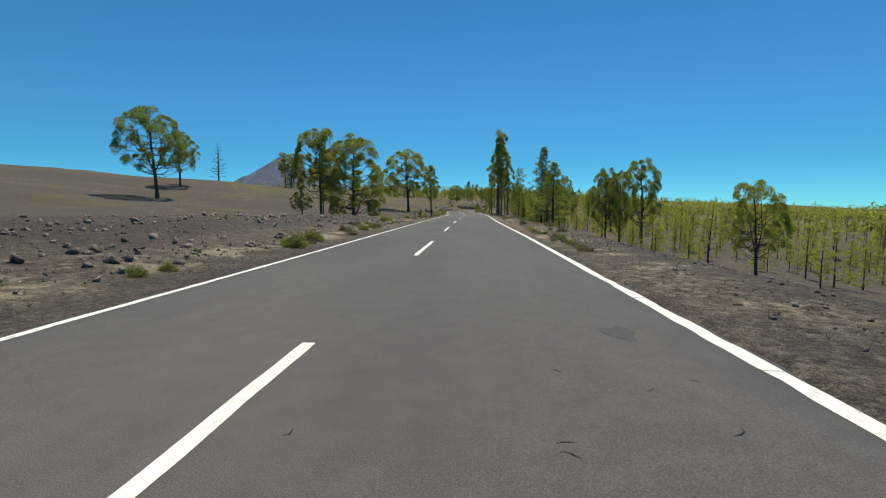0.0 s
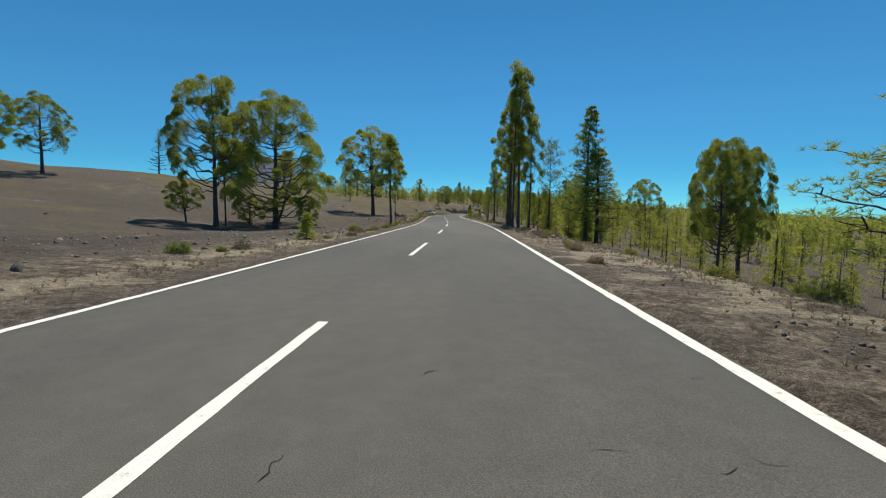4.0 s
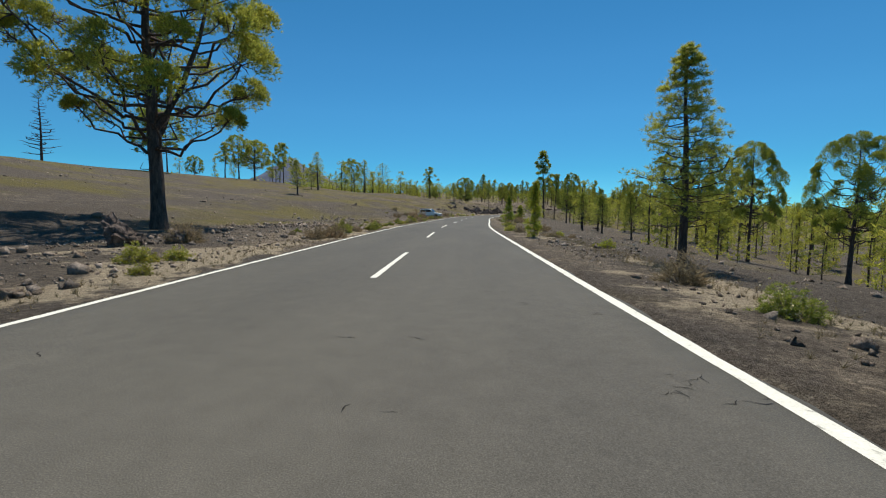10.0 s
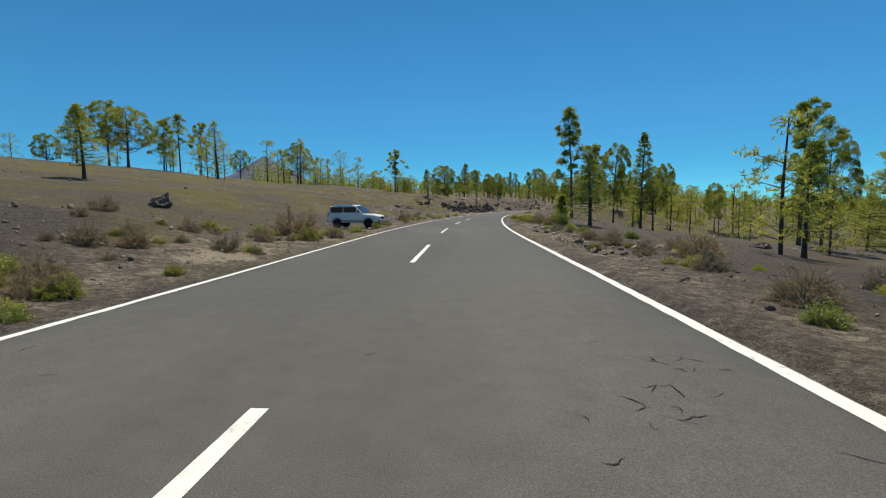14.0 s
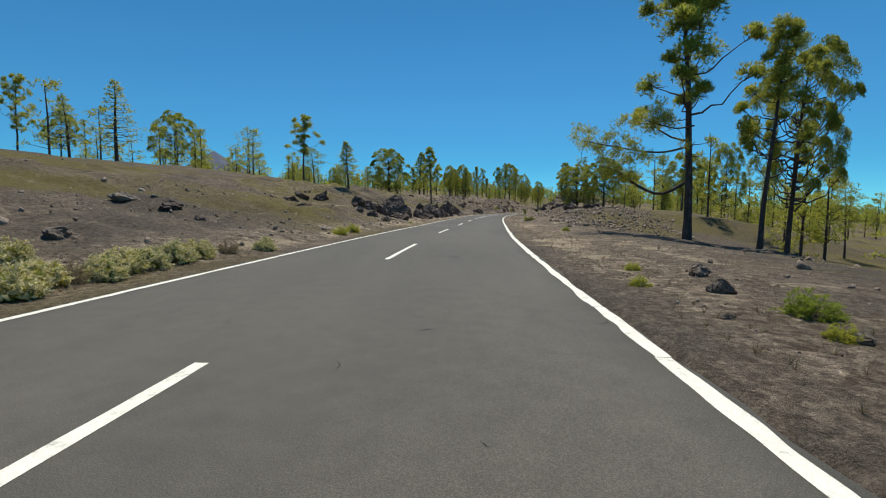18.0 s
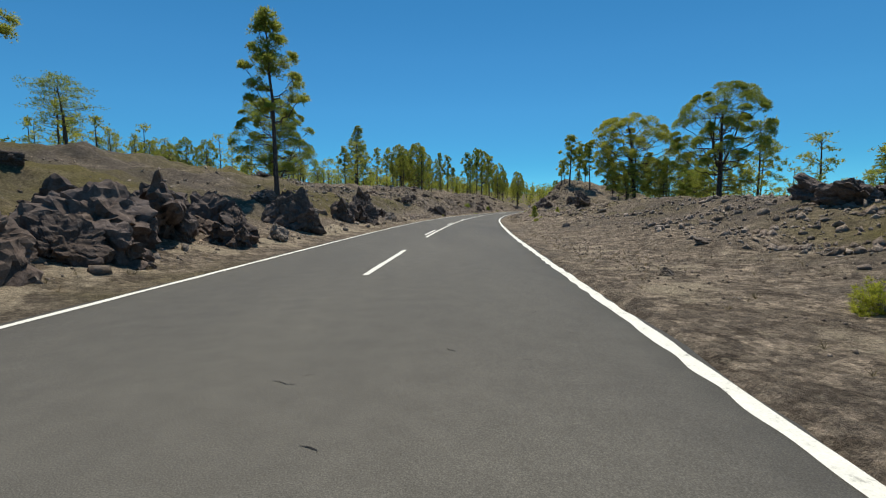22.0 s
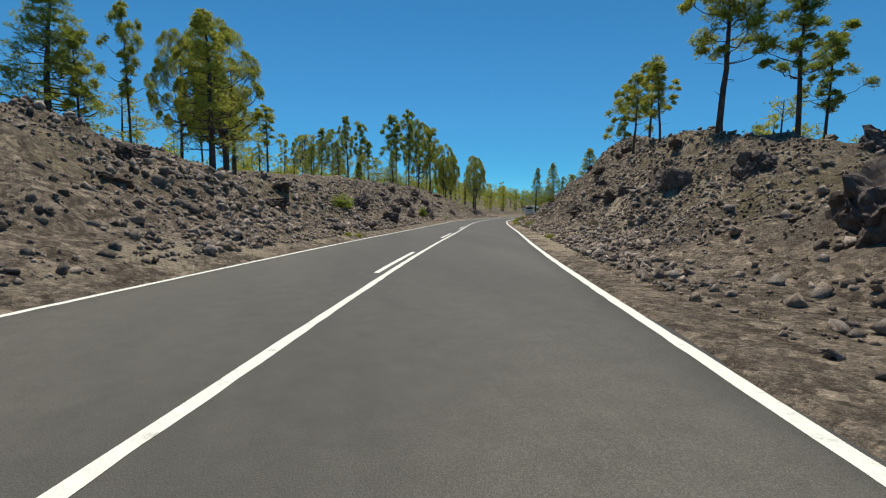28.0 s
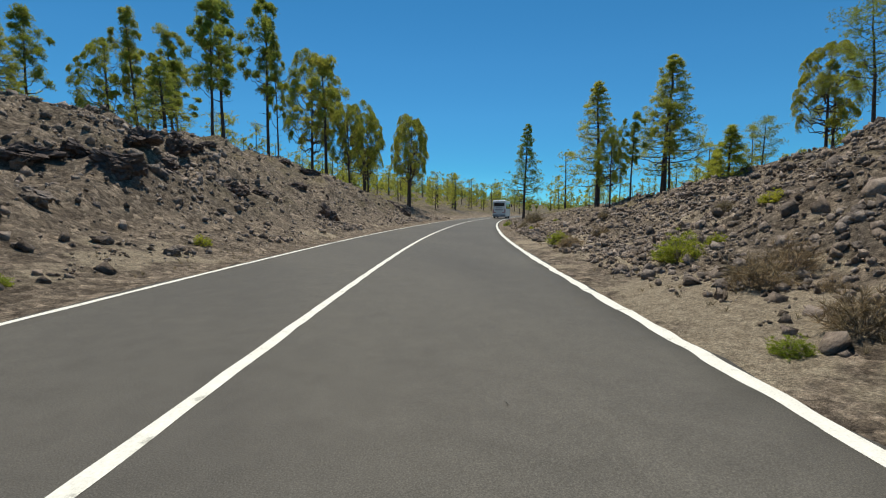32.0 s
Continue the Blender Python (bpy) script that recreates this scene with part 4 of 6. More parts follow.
def pine(kind, x, y, top, width, fine=None):
    """A pine at x, y whose tip reaches the height top, with a crown so wide."""
    z, s, d = ground_xy(x, y)
    if -4.3 < d <= 0:
        x, y = (float(v) for v in place(s, -4.6))
        z, s, d = ground_xy(x, y)
    elif 0 < d < 4.8:
        x, y = (float(v) for v in place(s, 5.1))
        z, s, d = ground_xy(x, y)
    near = abs(d) < 40 if fine is None else fine
    if kind in ("young", "bare", "dome"):
        near = True
    n = {"broad": 4, "dome": 2, "column": 3, "tall": 4, "sparse": 2, "bare": 1, "young": 2}[kind]
    k = COUNTS.get(kind, 0) % n
    COUNTS[kind] = COUNTS.get(kind, 0) + 1
    model = MODELS[kind, k, near]
    ob, h0, w0, used = model
    sz = max(0.25, (top - z) / h0)
    sw = min(max(width / w0, 0.6 * sz), 1.6 * sz)
    m = pose(x, y, z - 0.08, 0, 0, PINES.uniform(0, 360)) @ Matrix.Diagonal((sw, sw, sz, 1))
    if used:
        made = copy_thing(ob, m)
        made.matrix_basis = m
    else:
        ob.matrix_basis = m
        made, model[3] = ob, True
        made["base"] = 1
    return tagged(made, LABELS[kind], "tree", "roadside pines")


def add_bough(tree, limbs, seed):
    """Long low limbs with needle tufts on one tree; each limb is a few points from its trunk outwards."""
    rng = np.random.RandomState(seed)
    back = np.array(tree.matrix_basis.inverted())
    wood, c, w = [], [], []
    for points, thick in limbs:
        p = np.array(points, float)
        u = np.linspace(0, 1, 14)
        q = np.stack([np.interp(u, np.linspace(0, 1, len(p)), p[:, i]) for i in range(3)], 1)
        for _ in range(2):
            q[1:-1] = (q[:-2] + 2 * q[1:-1] + q[2:]) / 4
        wood.append(tube(q, np.linspace(thick, thick * 0.3, 14), 6))
        for k in range(26):
            g = rng.uniform(0.30, 1.0) ** 0.7
            at = np.array([np.interp(g, u, q[:, i]) for i in range(3)])
            out = rng.normal(size=3) * np.array([0.55, 0.55, 0.45]) + np.array([-0.15, 0, 0.25])
            end = at + out
            wood.append(tube(np.array([at, (at + end) / 2 + rng.normal(size=3) * 0.06 - np.array([0, 0, 0.06]), end]), [thick * 0.2, thick * 0.14, 0.008], 4))
            tip = end + rng.normal(size=(44, 3)) * 0.15
            c.append(tip)
            w.append(np.repeat((out * 0.7 + np.array([0, 0, 0.3]))[None], 44, 0) + (tip - end) * 2.5)
    v, f = merged(wood)
    part("bough", mesh_from("bough", v @ back[:3, :3].T + back[:3, 3], f, BARK, True), BARK, tree)
    v, f = tufts(rng, np.vstack(c), np.vstack(w), 10, 0.20, 0.016)
    part("bough_needles", mesh_from("bough_needles", v @ back[:3, :3].T + back[:3, 3], f, NEEDLE), NEEDLE, tree)


WOOD_V, WOOD_T = [], []


def low_pine(kind, seed):
    """A light pine for the joined woods: crown and trunk arrays, one unit high and wide."""
    rng = np.random.RandomState(seed)
    low, fat = {"broad": (0.13, 0.30), "column": (0.05, 0.17), "tall": (0.26, 0.19)}[kind]
    n = 40
    q = rng.rand(n)
    prof = {"broad": np.sqrt(1 - (q - 0.35).clip(0, 1) ** 2 / 0.45).clip(0.2, 1), "column": (1 - q) ** 0.8 + 0.08, "tall": np.sin(np.pi * (0.15 + 0.8 * q)) ** 0.6}[kind]
    r = fat * np.nan_to_num(prof, nan=0.3) * np.sqrt(rng.uniform(0.15, 1, n))
    a = rng.uniform(0, 2 * np.pi, n)
    pads = np.stack([r * np.cos(a), r * np.sin(a), low + (1 - low) * q * 0.97], 1)
    c = np.repeat(pads, 8, 0) + rng.normal(size=(n * 8, 3)) * np.array([0.035, 0.035, 0.020])
    up = np.repeat(np.array([[0, 0, 0.55]]), len(c), 0)
    crown = tufts(rng, c, up, 7, 0.046, 0.0080)
    stem = [tube(np.array([[0, 0, -0.02], [0.01, 0, 0.5], [0, 0.01, 0.97]]), [0.016, 0.011, 0.004], 5)]
    for p in pads[::3]:
        stem.append(tube(np.array([[0, 0, max(low * 0.8, p[2] - 0.08)], p]), [0.005, 0.002], 3))
    return crown, merged(stem)


LOW = {(k, i): low_pine(k, 60 + i) for k in ("broad", "column", "tall") for i in range(3)}


def wood_pine(rng, kind, x, y, z, h, w):
    crown, stem = LOW[kind, rng.randrange(3)]
    a = rng.uniform(0, 6.28)
    turn = np.array([[math.cos(a), -math.sin(a), 0], [math.sin(a), math.cos(a), 0], [0, 0, 1]])
    size = np.array([w, w, h])
    for (v, f), bag in ((crown, WOOD_V), (stem, WOOD_T)):
        bag.append(((v @ turn.T) * size + np.array([x, y, z]), f))


# ---- rocks ----
def make_rock(seed, sub=4, jag=0.16, mat=ROCK):
    """A broken lava block: flat faces cut off a ball, then pitted and cracked at several sizes."""
    rng = random.Random(seed * 7 + 1)
    bm = bmesh.new()
    bmesh.ops.create_icosphere(bm, subdivisions=sub, radius=0.5)
    off = Vector((seed * 3.1, seed * 1.7, seed * 0.9))
    cuts = [(Vector((rng.uniform(-1, 1), rng.uniform(-1, 1), rng.uniform(-0.6, 1))).normalized(), rng.uniform(0.22, 0.41)) for _ in range(17)]
    for v in bm.verts:
        p = v.co.copy()
        for n, c in cuts:
            e = p.dot(n) - c
            if e > 0:
                p -= n * e * 0.97
        dist, cell = noise.voronoi(p * 5.5 + off)
        step = noise.cell(cell[0] * 3.7)
        crack = max(0.0, 0.16 - (dist[1] - dist[0]))
        grow = jag * step - 1.1 * jag * crack * 4 + (0.10 if mat is ROCK else 0.26) * noise.noise(p * 3.2 + off) + (0.07 if mat is ROCK else 0.17) * noise.noise(p * 7.0 + off) + (0.05 if mat is ROCK else 0.12) * noise.noise(p * 15.0 + off) + 0.035 * noise.noise(p * 31.0 + off)
        v.co = p * (1 + grow)
    for f in bm.faces:
        f.smooth = False
    me = bpy.data.meshes.new("rock")
    bm.to_mesh(me)
    bm.free()
    me.materials.append(mat)
    return me


ROCKS = [make_rock(i + 1) for i in range(9)]
CRAGS = [make_rock(i + 21, 5, 0.18, SHADED_ROCK) for i in range(6)]
PICK = random.Random(12)


def boulder(x, y, w, h):
    z, s, d = ground_xy(x, y)
    ob = new("boulder", PICK.choice(ROCKS))
    ob.matrix_basis = pose(x, y, z + h * 0.18, PICK.uniform(-14, 14), PICK.uniform(-14, 14), PICK.uniform(0, 360)) @ Matrix.Diagonal((w * 1.25, w * 1.0, h * 1.35, 1))
    return tagged(ob, "angular grey lava boulder lying on the cinder bank", "rock", "lava boulders")


def outcrop(x, y, w, h):
    z, s, d = ground_xy(x, y)
    ob = new("outcrop", PICK.choice(CRAGS))
    ob.matrix_basis = pose(x, y, z + h * 0.12, PICK.uniform(-10, 10), PICK.uniform(-10, 10), PICK.uniform(0, 360)) @ Matrix.Diagonal((w * 1.15, w * 0.95, h * 1.6, 1))
    return tagged(ob, "jagged lava outcrop on the bank, with shade painted into its colour", "rock", "lava outcrops")


def scatter_rubble():
    """Loose cinder stones on the banks and verges, too many to count."""
    rng = np.random.RandomState(77)
    corner = np.array([(x, y, z) for x in (-1, 1) for y in (-1, 1) for z in (-1, 1)]) * 0.8
    side_faces = np.array([(0, 1, 3, 2), (4, 6, 7, 5), (0, 4, 5, 1), (2, 3, 7, 6), (0, 2, 6, 4), (1, 5, 7, 3)])
    total = 340000
    s = rng.uniform(-10, 455, total)
    side = rng.choice([-1, 1], total)
    a = 4.4 + 15 * rng.rand(total) ** 1.35
    d = side * a + np.where(side > 0, 0.4, -0.0)
    x, y = place(s, d)
    rough = np.where(d <= 0, np.interp(s, SEC_S, SEC_RL), np.interp(s, SEC_S, SEC_RR))
    patch = smooth(-0.22, 0.30, fbm(x / 6, y / 6, 201))
    rough = rough + 0.25 * (d < 0) * (1 - smooth(34, 46, s)) * (1 - smooth(12, 18, a))
    rough = rough + 0.7 * (d < 0) * smooth(100, 108, s) * (1 - smooth(140, 165, s)) * (1 - smooth(8, 14, a))
    rough = rough * (1 - 0.6 * (d < 0) * smooth(205, 220, s) * (1 - smooth(285, 300, s)))
    rough = rough + 0.40 * (d > 0) * smooth(232, 244, s) * (1 - smooth(330, 345, s)) * smooth(7.6, 9.2, a) * 1.6 + 0.22 * (d > 0) * (1 - smooth(192, 210, s)) * (1 - smooth(6.5, 9, a))
    dens = np.clip(rough * 1.25, 0.08, 1.0) * (0.34 + 0.66 * patch)
    size = np.clip(0.021 * rng.lognormal(0, 0.75, total) * (0.6 + 0.75 * rough * (0.4 + patch)), 0.012, 0.12)
    size = np.where((d > 0) & (s > 200) & (s < 318) & (a < 7.6), np.minimum(size, 0.022), size)
    size = np.where((d > 0) & (s < 60), np.minimum(size, 0.030), size)
    keep = rng.rand(total) < dens
    s, d, size = s[keep], d[keep], size[keep]
    # larger stones strewn in loose rows over the open cinder slope
    more = 9000
    s2, d2 = rng.uniform(-10, 240, more), -rng.uniform(9, 75, more)
    x2, y2 = place(s2, d2)
    row = smooth(0.05, 0.35, fbm(x2 / 14, y2 / 5, 233))
    keep = rng.rand(more) < (0.03 + 0.5 * row) * (1 - 0.9 * smooth(38, 46, s2) * (1 - smooth(108, 120, s2)))
    s, d = np.append(s, s2[keep]), np.append(d, d2[keep])
    size = np.append(size, np.clip(0.045 * rng.lognormal(0, 0.6, keep.sum()), 0.025, 0.20))
    # blocks and broken stone on the cut banks
    more = 50000
    s2, d2 = rng.uniform(296, 450, more), rng.choice([-1, 1], more) * rng.uniform(6.2, 17, more)
    x2, y2 = place(s2, d2)
    heap = smooth(-0.12, 0.32, fbm(x2 / 5, y2 / 5, 251))
    keep = rng.rand(more) < (0.12 + 0.75 * heap) * smooth(0.5, 1.0, roughness_at(s2, d2))
    s, d = np.append(s, s2[keep]), np.append(d, d2[keep])
    size = np.append(size, np.clip(0.036 * rng.lognormal(0, 0.6, keep.sum()) * (0.6 + heap[keep]), 0.02, 0.16))
    # larger broken blocks on the faces of the cuts
    more = 16000
    s2, d2 = rng.uniform(300, 450, more), rng.choice([-1, 1], more) * rng.uniform(6.8, 16, more)
    x2, y2 = place(s2, d2)
    heap = smooth(-0.20, 0.25, fbm(x2 / 3.5, y2 / 3.5, 271))
    keep = rng.rand(more) < (0.10 + 0.50 * heap) * smooth(0.5, 1.1, roughness_at(s2, d2)) * np.where(d2 > 0, 0.55, 1.0)
    s, d = np.append(s, s2[keep]), np.append(d, d2[keep])
    size = np.append(size, np.clip(0.058 * rng.lognormal(0, 0.5, keep.sum()), 0.03, 0.18) * np.where(d2[keep] > 0, 0.65, 1.0))
    # small cinders on the steep face of the cut
    more = 26000
    s2, d2 = rng.uniform(342, 404, more), rng.uniform(5.3, 14.5, more)
    x2, y2 = place(s2, d2)
    keep = rng.rand(more) < 0.35 + 0.65 * smooth(-0.2, 0.2, fbm(x2 / 2.5, y2 / 2.5, 281))
    s, d = np.append(s, s2[keep]), np.append(d, d2[keep])
    size = np.append(size, np.clip(0.026 * rng.lognormal(0, 0.55, keep.sum()), 0.014, 0.09))
    x, y = place(s, d)
    z = ground_sd(s, d)
    n = len(s)
    shape = corner[None] * rng.uniform(0.5, 1.35, (n, 1, 3)) + rng.normal(size=(n, 8, 3)) * 0.30
    turn = rng.normal(size=(n, 3, 3))
    turn = np.linalg.qr(turn)[0]
    shape = np.einsum("nij,nkj->nki", turn, shape) * size[:, None, None]
    verts = shape + np.stack([x, y, z + size * 0.25], 1)[:, None, :]
    faces = side_faces[None] + (np.arange(n) * 8)[:, None, None]
    me = mesh_from("rubble", verts.reshape(-1, 3), faces.reshape(-1, 4), ROCK)
    tagged(new("rubble", me), "loose dark lava stones scattered over the banks", "stones", kind="stuff")


scatter_rubble()


# ---- shrubs ----
def make_bush(kind, seed):
    rng = np.random.RandomState(seed)
    empty = new("shrub")
    n = {"green": 90, "dry": 80, "flower": 95, "cream": 95, "yellow": 95}[kind]
    stems, tips, ups = [], [], []
    for k in range(n):
        az, el = rng.uniform(0, 2 * np.pi), np.arccos(rng.uniform(0.02, 1.0))
        out = np.array([math.cos(az) * math.sin(el), math.sin(az) * math.sin(el), math.cos(el)])
        ln = rng.uniform(0.55, 1.0)
        root = np.array([out[0], out[1], 0]) * 0.12
        tip = root + out * ln * np.array([0.5, 0.5, 0.92])
        mid = (root + tip) / 2 + rng.normal(size=3) * 0.04
        stems.append(tube(np.array([root, mid, tip]), [0.012, 0.008, 0.004], 3))
        for g in ((1.0, 0.72) if kind != "dry" else (1.0, 0.6, 0.8)):
            tips.append(root + (tip - root) * g)
            ups.append(out * 0.7 + np.array([0, 0, 0.35]))
    part("woody_base", mesh_from("woody_base", *merged(stems), WOOD), None, empty)
    tips, ups = np.array(tips), np.array(ups)
    if kind == "dry":
        v, f = tufts(rng, tips, ups, 9, 0.24, 0.012)
        part("foliage", mesh_from("foliage", v, f, DRY), None, empty)
    else:
        c = np.repeat(tips, 2, 0) + rng.normal(size=(len(tips) * 2, 3)) * 0.05
        v, f = tufts(rng, c, np.repeat(ups, 2, 0), 26, 0.13, 0.010)
        part("foliage", mesh_from("foliage", v, f, {"green": SHRUB, "flower": BROOM, "cream": BROOM, "yellow": NEEDLE_YOUNG}[kind]), None, empty)
    if kind in ("flower", "cream"):
        c = tips + ups * 0.1 + rng.normal(size=tips.shape) * 0.03
        sel = c[rng.rand(len(c)) < 0.42] if kind == "flower" else np.repeat(c, 5, 0)
        v, f = tufts(rng, np.repeat(sel, 2, 0) + rng.normal(size=(len(sel) * 2, 3)) * 0.05, np.repeat(np.array([[0, 0, 1.2]]), len(sel) * 2, 0), 6, 0.040 if kind == "flower" else 0.055, 0.030 if kind == "flower" else 0.042)
        tagged(part("blossom", mesh_from("blossom", v, f, PETAL), None, empty, "small white daisies"), kind="stuff")
    return empty


BUSH_LABEL = {"green": "low green leafy shrub growing on the road verge", "dry": "dry greyish brown twiggy shrub on the verge", "flower": "green shrub with white daisies on the verge", "cream": "rounded shrub covered with pale cream flowers beside the road", "yellow": "bright yellow-green broom shrub on the cinder"}
BUSHES = {(k, i): [make_bush(k, 40 + i * 5 + len(k)), False] for k in BUSH_LABEL for i in range(3)}
BUSH_PICK = random.Random(31)


def bush(kind, x, y, w, h):
    z, s, d = ground_xy(x, y)
    slot = BUSHES[kind, BUSH_PICK.randrange(3)]
    m = pose(x, y, z - 0.03, 0, 0, BUSH_PICK.uniform(0, 360)) @ Matrix.Diagonal((max(w, 0.3), max(w, 0.3), max(h, 0.22), 1))
    if slot[1]:
        ob = copy_thing(slot[0], m)
        ob.matrix_basis = m
    else:
        ob, slot[1] = slot[0], True
        ob.matrix_basis = m
    return tagged(ob, BUSH_LABEL[kind], "shrub", "verge shrubs")


def scatter_weeds():
    """Dry grass and low weeds along the edge of the asphalt."""
    rng = np.random.RandomState(14)
    total = 11000
    s = rng.uniform(-6, 450, total)
    side = rng.choice([-1, 1], total)
    d = np.where(side < 0, -3.75 - rng.exponential(0.9, total), 4.5 + rng.exponential(1.1, total))
    x, y = place(s, d)
    keep = (fbm(x / 4, y / 4, 301) + 0.25 > rng.rand(total) * 0.7) & (np.abs(d) < 11)
    s, d, x, y = s[keep], d[keep], x[keep], y[keep]
    # a band of straw along the brow of the embankment
    more = 5200
    s2 = rng.uniform(36, 134, more)
    d2 = np.where(rng.rand(more) < 0.72, 6.6 + rng.normal(size=more) * 0.45, -4.3 + rng.normal(size=more) * 0.4)
    s, d = np.append(s, s2), np.append(d, d2)
    x, y = place(s, d)
    z = ground_sd(s, d)
    c = np.stack([x, y, z], 1)
    up = np.repeat(np.array([[0, 0, 1.3]]), len(c), 0)
    v, f = tufts(rng, c, up, 14, 0.11, 0.006)
    tagged(new("dry_grass", mesh_from("dry_grass", v, f, DRY)), "sparse dry grass and weeds along the asphalt edge", "grass", kind="stuff")


scatter_weeds()


# ---- the pines along the road ----
pine('broad', -66.1, 98.2, 22.3, 14.4)
pine('broad', -76.1, 122.6, 21.7, 10.4)
pine('bare', -122.0, 228.0, 33.7, 10.8)
pine('broad', -29.2, 95.4, 17.4, 11.8)
pine('tall', -29.8, 99.1, 17.0, 3.1)
pine('dome', -23.7, 100.9, 17.0, 15.5)
# small domes added for the dark shrubs, boughs and shade below the big pine
pine('dome', -19.4, 100.8, 2.3, 3.8)
pine('dome', -27.6, 101.6, 3.0, 5.0)
pine('broad', -33.2, 95.6, 4.6, 5.0)
pine('tall', -5.4, 84.9, 8.8, 3.8)
pine('broad', -14.6, 127.2, 17.0, 13.5)
pine('tall', -6.4, 96.6, 5.9, 1.2)
pine('tall', 6.1, 76.8, 12.9, 3.2)
pine('tall', 6.7, 77.6, 13.9, 3.7)
pine('tall', 7.85, 78.9, 9.8, 2.6)
pine('tall', 6.2, 80.4, 12.0, 3.8)
pine('tall', 6.95, 84.8, 9.9, 3.8)
pine('sparse', 10.0, 80.6, 8.2, 2.4)
pine('column', 14.7, 85.1, 12.4, 4.2)
pine('column', 15.5, 83.8, 8.0, 4.6)
pine('broad', 23.8, 77.0, 7.6, 5.0)
pine('broad', 26.8, 79.0, 7.4, 4.6)
pine('column', 8.7, 44.7, 5.6, 3.2)
pine('broad', 42.2, 67.2, 5.0, 8.7)
pine('sparse', 42.3, 80.2, 2.4, 5.3)
pine('broad', 40.1, 103.5, 11.9, 9.1)
pine('tall', 7.5, 92.0, 8.4, 3.8)
pine('column', 6.4, 97.0, 8.0, 2.1)
pine('tall', 9.8, 103.8, 9.8, 2.7)
pine('column', 13.4, 99.1, 4.4, 2.7)
pine('young', 16.8, 100.3, 2.0, 2.0)
pine('column', 11.8, 103.2, 5.9, 2.3)
pine('column', 12.1, 100.2, 4.1, 2.2)
pine('column', 12.1, 97.2, 3.6, 2.1)
pine('young', 12.7, 95.2, 2.3, 1.8)
pine('column', 12.3, 92.2, 3.8, 2.0)
pine('young', 16.2, 96.5, 1.9, 2.7)
pine('column', 15.1, 93.4, 3.3, 2.0)
pine('young', 20.2, 102.8, 2.4, 2.9)
pine('young', 17.6, 94.6, 2.1, 2.5)
pine('young', 16.5, 109.5, 3.6, 3.3)
pine('column', 18.8, 104.7, 2.9, 2.4)
pine('column', 21.4, 100.9, 3.2, 3.0)
pine('column', 21.4, 180.1, 5.1, 2.8)
pine('column', 19.9, 172.0, 4.0, 2.6)
pine('column', 22.8, 168.2, 4.2, 2.6)
pine('broad', 31.6, 180.7, 5.7, 4.3)
pine('broad', 25.3, 160.3, 4.7, 4.1)
pine('broad', 36.0, 171.0, 4.4, 4.0)
pine('broad', 30.7, 190.7, 7.0, 4.5)
pine('young', -4.9, 55.8, 1.2, 0.7)
pine('young', 8.8, 103.6, 0.4, 0.7)
pine('young', 6.1, 104.4, 0.1, 0.6)
pine('young', 6.8, 104.0, -0.1, 0.7)
pine('young', 3.7, 127.3, 2.9, 0.7)
pine('young', 5.3, 155.6, 3.1, 1.1)
pine('young', 10.2, 193.5, 2.6, 1.6)
pine('column', 12.6, 193.0, 6.2, 3.0)
pine('column', 7.2, 117.4, 5.7, 2.2)
BOUGH_TREE = pine('tall', 19.6, 227.0, 17.0, 7.0)
add_bough(BOUGH_TREE, (
    (((19.7, 227.2, 3.0), (18.3, 227.7, 2.0), (16.8, 227.8, 2.7), (15.6, 227.6, 3.6), (14.6, 227.4, 3.7)), 0.11),
    (((19.7, 227.1, 4.9), (18.2, 227.6, 4.5), (16.2, 227.6, 4.7), (13.5, 227.3, 5.1)), 0.075),
    (((19.7, 227.1, 6.0), (18.4, 226.6, 5.7), (16.8, 226.9, 6.2)), 0.06),
), 5)
pine('broad', 33.2, 159.7, 9.2, 7.0)
pine('broad', 32.1, 143.9, 7.6, 7.3)
pine('broad', 38.6, 183.6, 7.6, 6.0)
pine('broad', 48.5, 150.5, 9.7, 9.6)
pine('broad', 42.7, 192.6, 14.3, 7.7)
pine('tall', 43.4, 210.3, 13.8, 8.2)
pine('column', 16.5, 169.2, 4.1, 2.3)
pine('broad', 58.6, 207.3, 10.3, 7.4)
pine('broad', 22.5, 203.4, 5.6, 3.7)
pine('column', 20.7, 202.3, 9.2, 2.7)
pine('tall', 39.8, 146.0, 4.9, 3.7)
pine('broad', -81.9, 219.8, 26.9, 12.6)
pine('tall', -85.8, 222.9, 27.7, 11.0)
pine('sparse', -82.6, 225.1, 26.4, 7.5)
pine('tall', -79.9, 249.3, 22.7, 8.5)
pine('broad', -80.5, 259.3, 26.8, 10.0)
pine('broad', -72.7, 254.8, 24.3, 11.3)
pine('tall', -67.1, 265.1, 24.4, 6.9)
pine('broad', -99.1, 263.3, 20.2, 6.9)
pine('column', -34.5, 195.7, 11.4, 3.6)
pine('column', -47.9, 246.1, 19.3, 6.8)
pine('tall', -100.0, 310.0, 32.6, 11.3)
pine('broad', -70.1, 303.1, 20.9, 6.8)
pine('column', -41.5, 265.6, 16.1, 3.6)
pine('column', -39.5, 272.0, 19.9, 5.2)
pine('tall', -92.6, 319.9, 32.9, 9.0)
pine('sparse', -48.5, 350.8, 26.8, 9.0)
pine('dome', -3.0, 323.2, 17.0, 13.0)
pine('tall', 6.7, 279.8, 11.7, 4.2)
pine('tall', -17.2, 290.7, 18.9, 7.0)
pine('column', -6.3, 273.5, 11.6, 6.6)
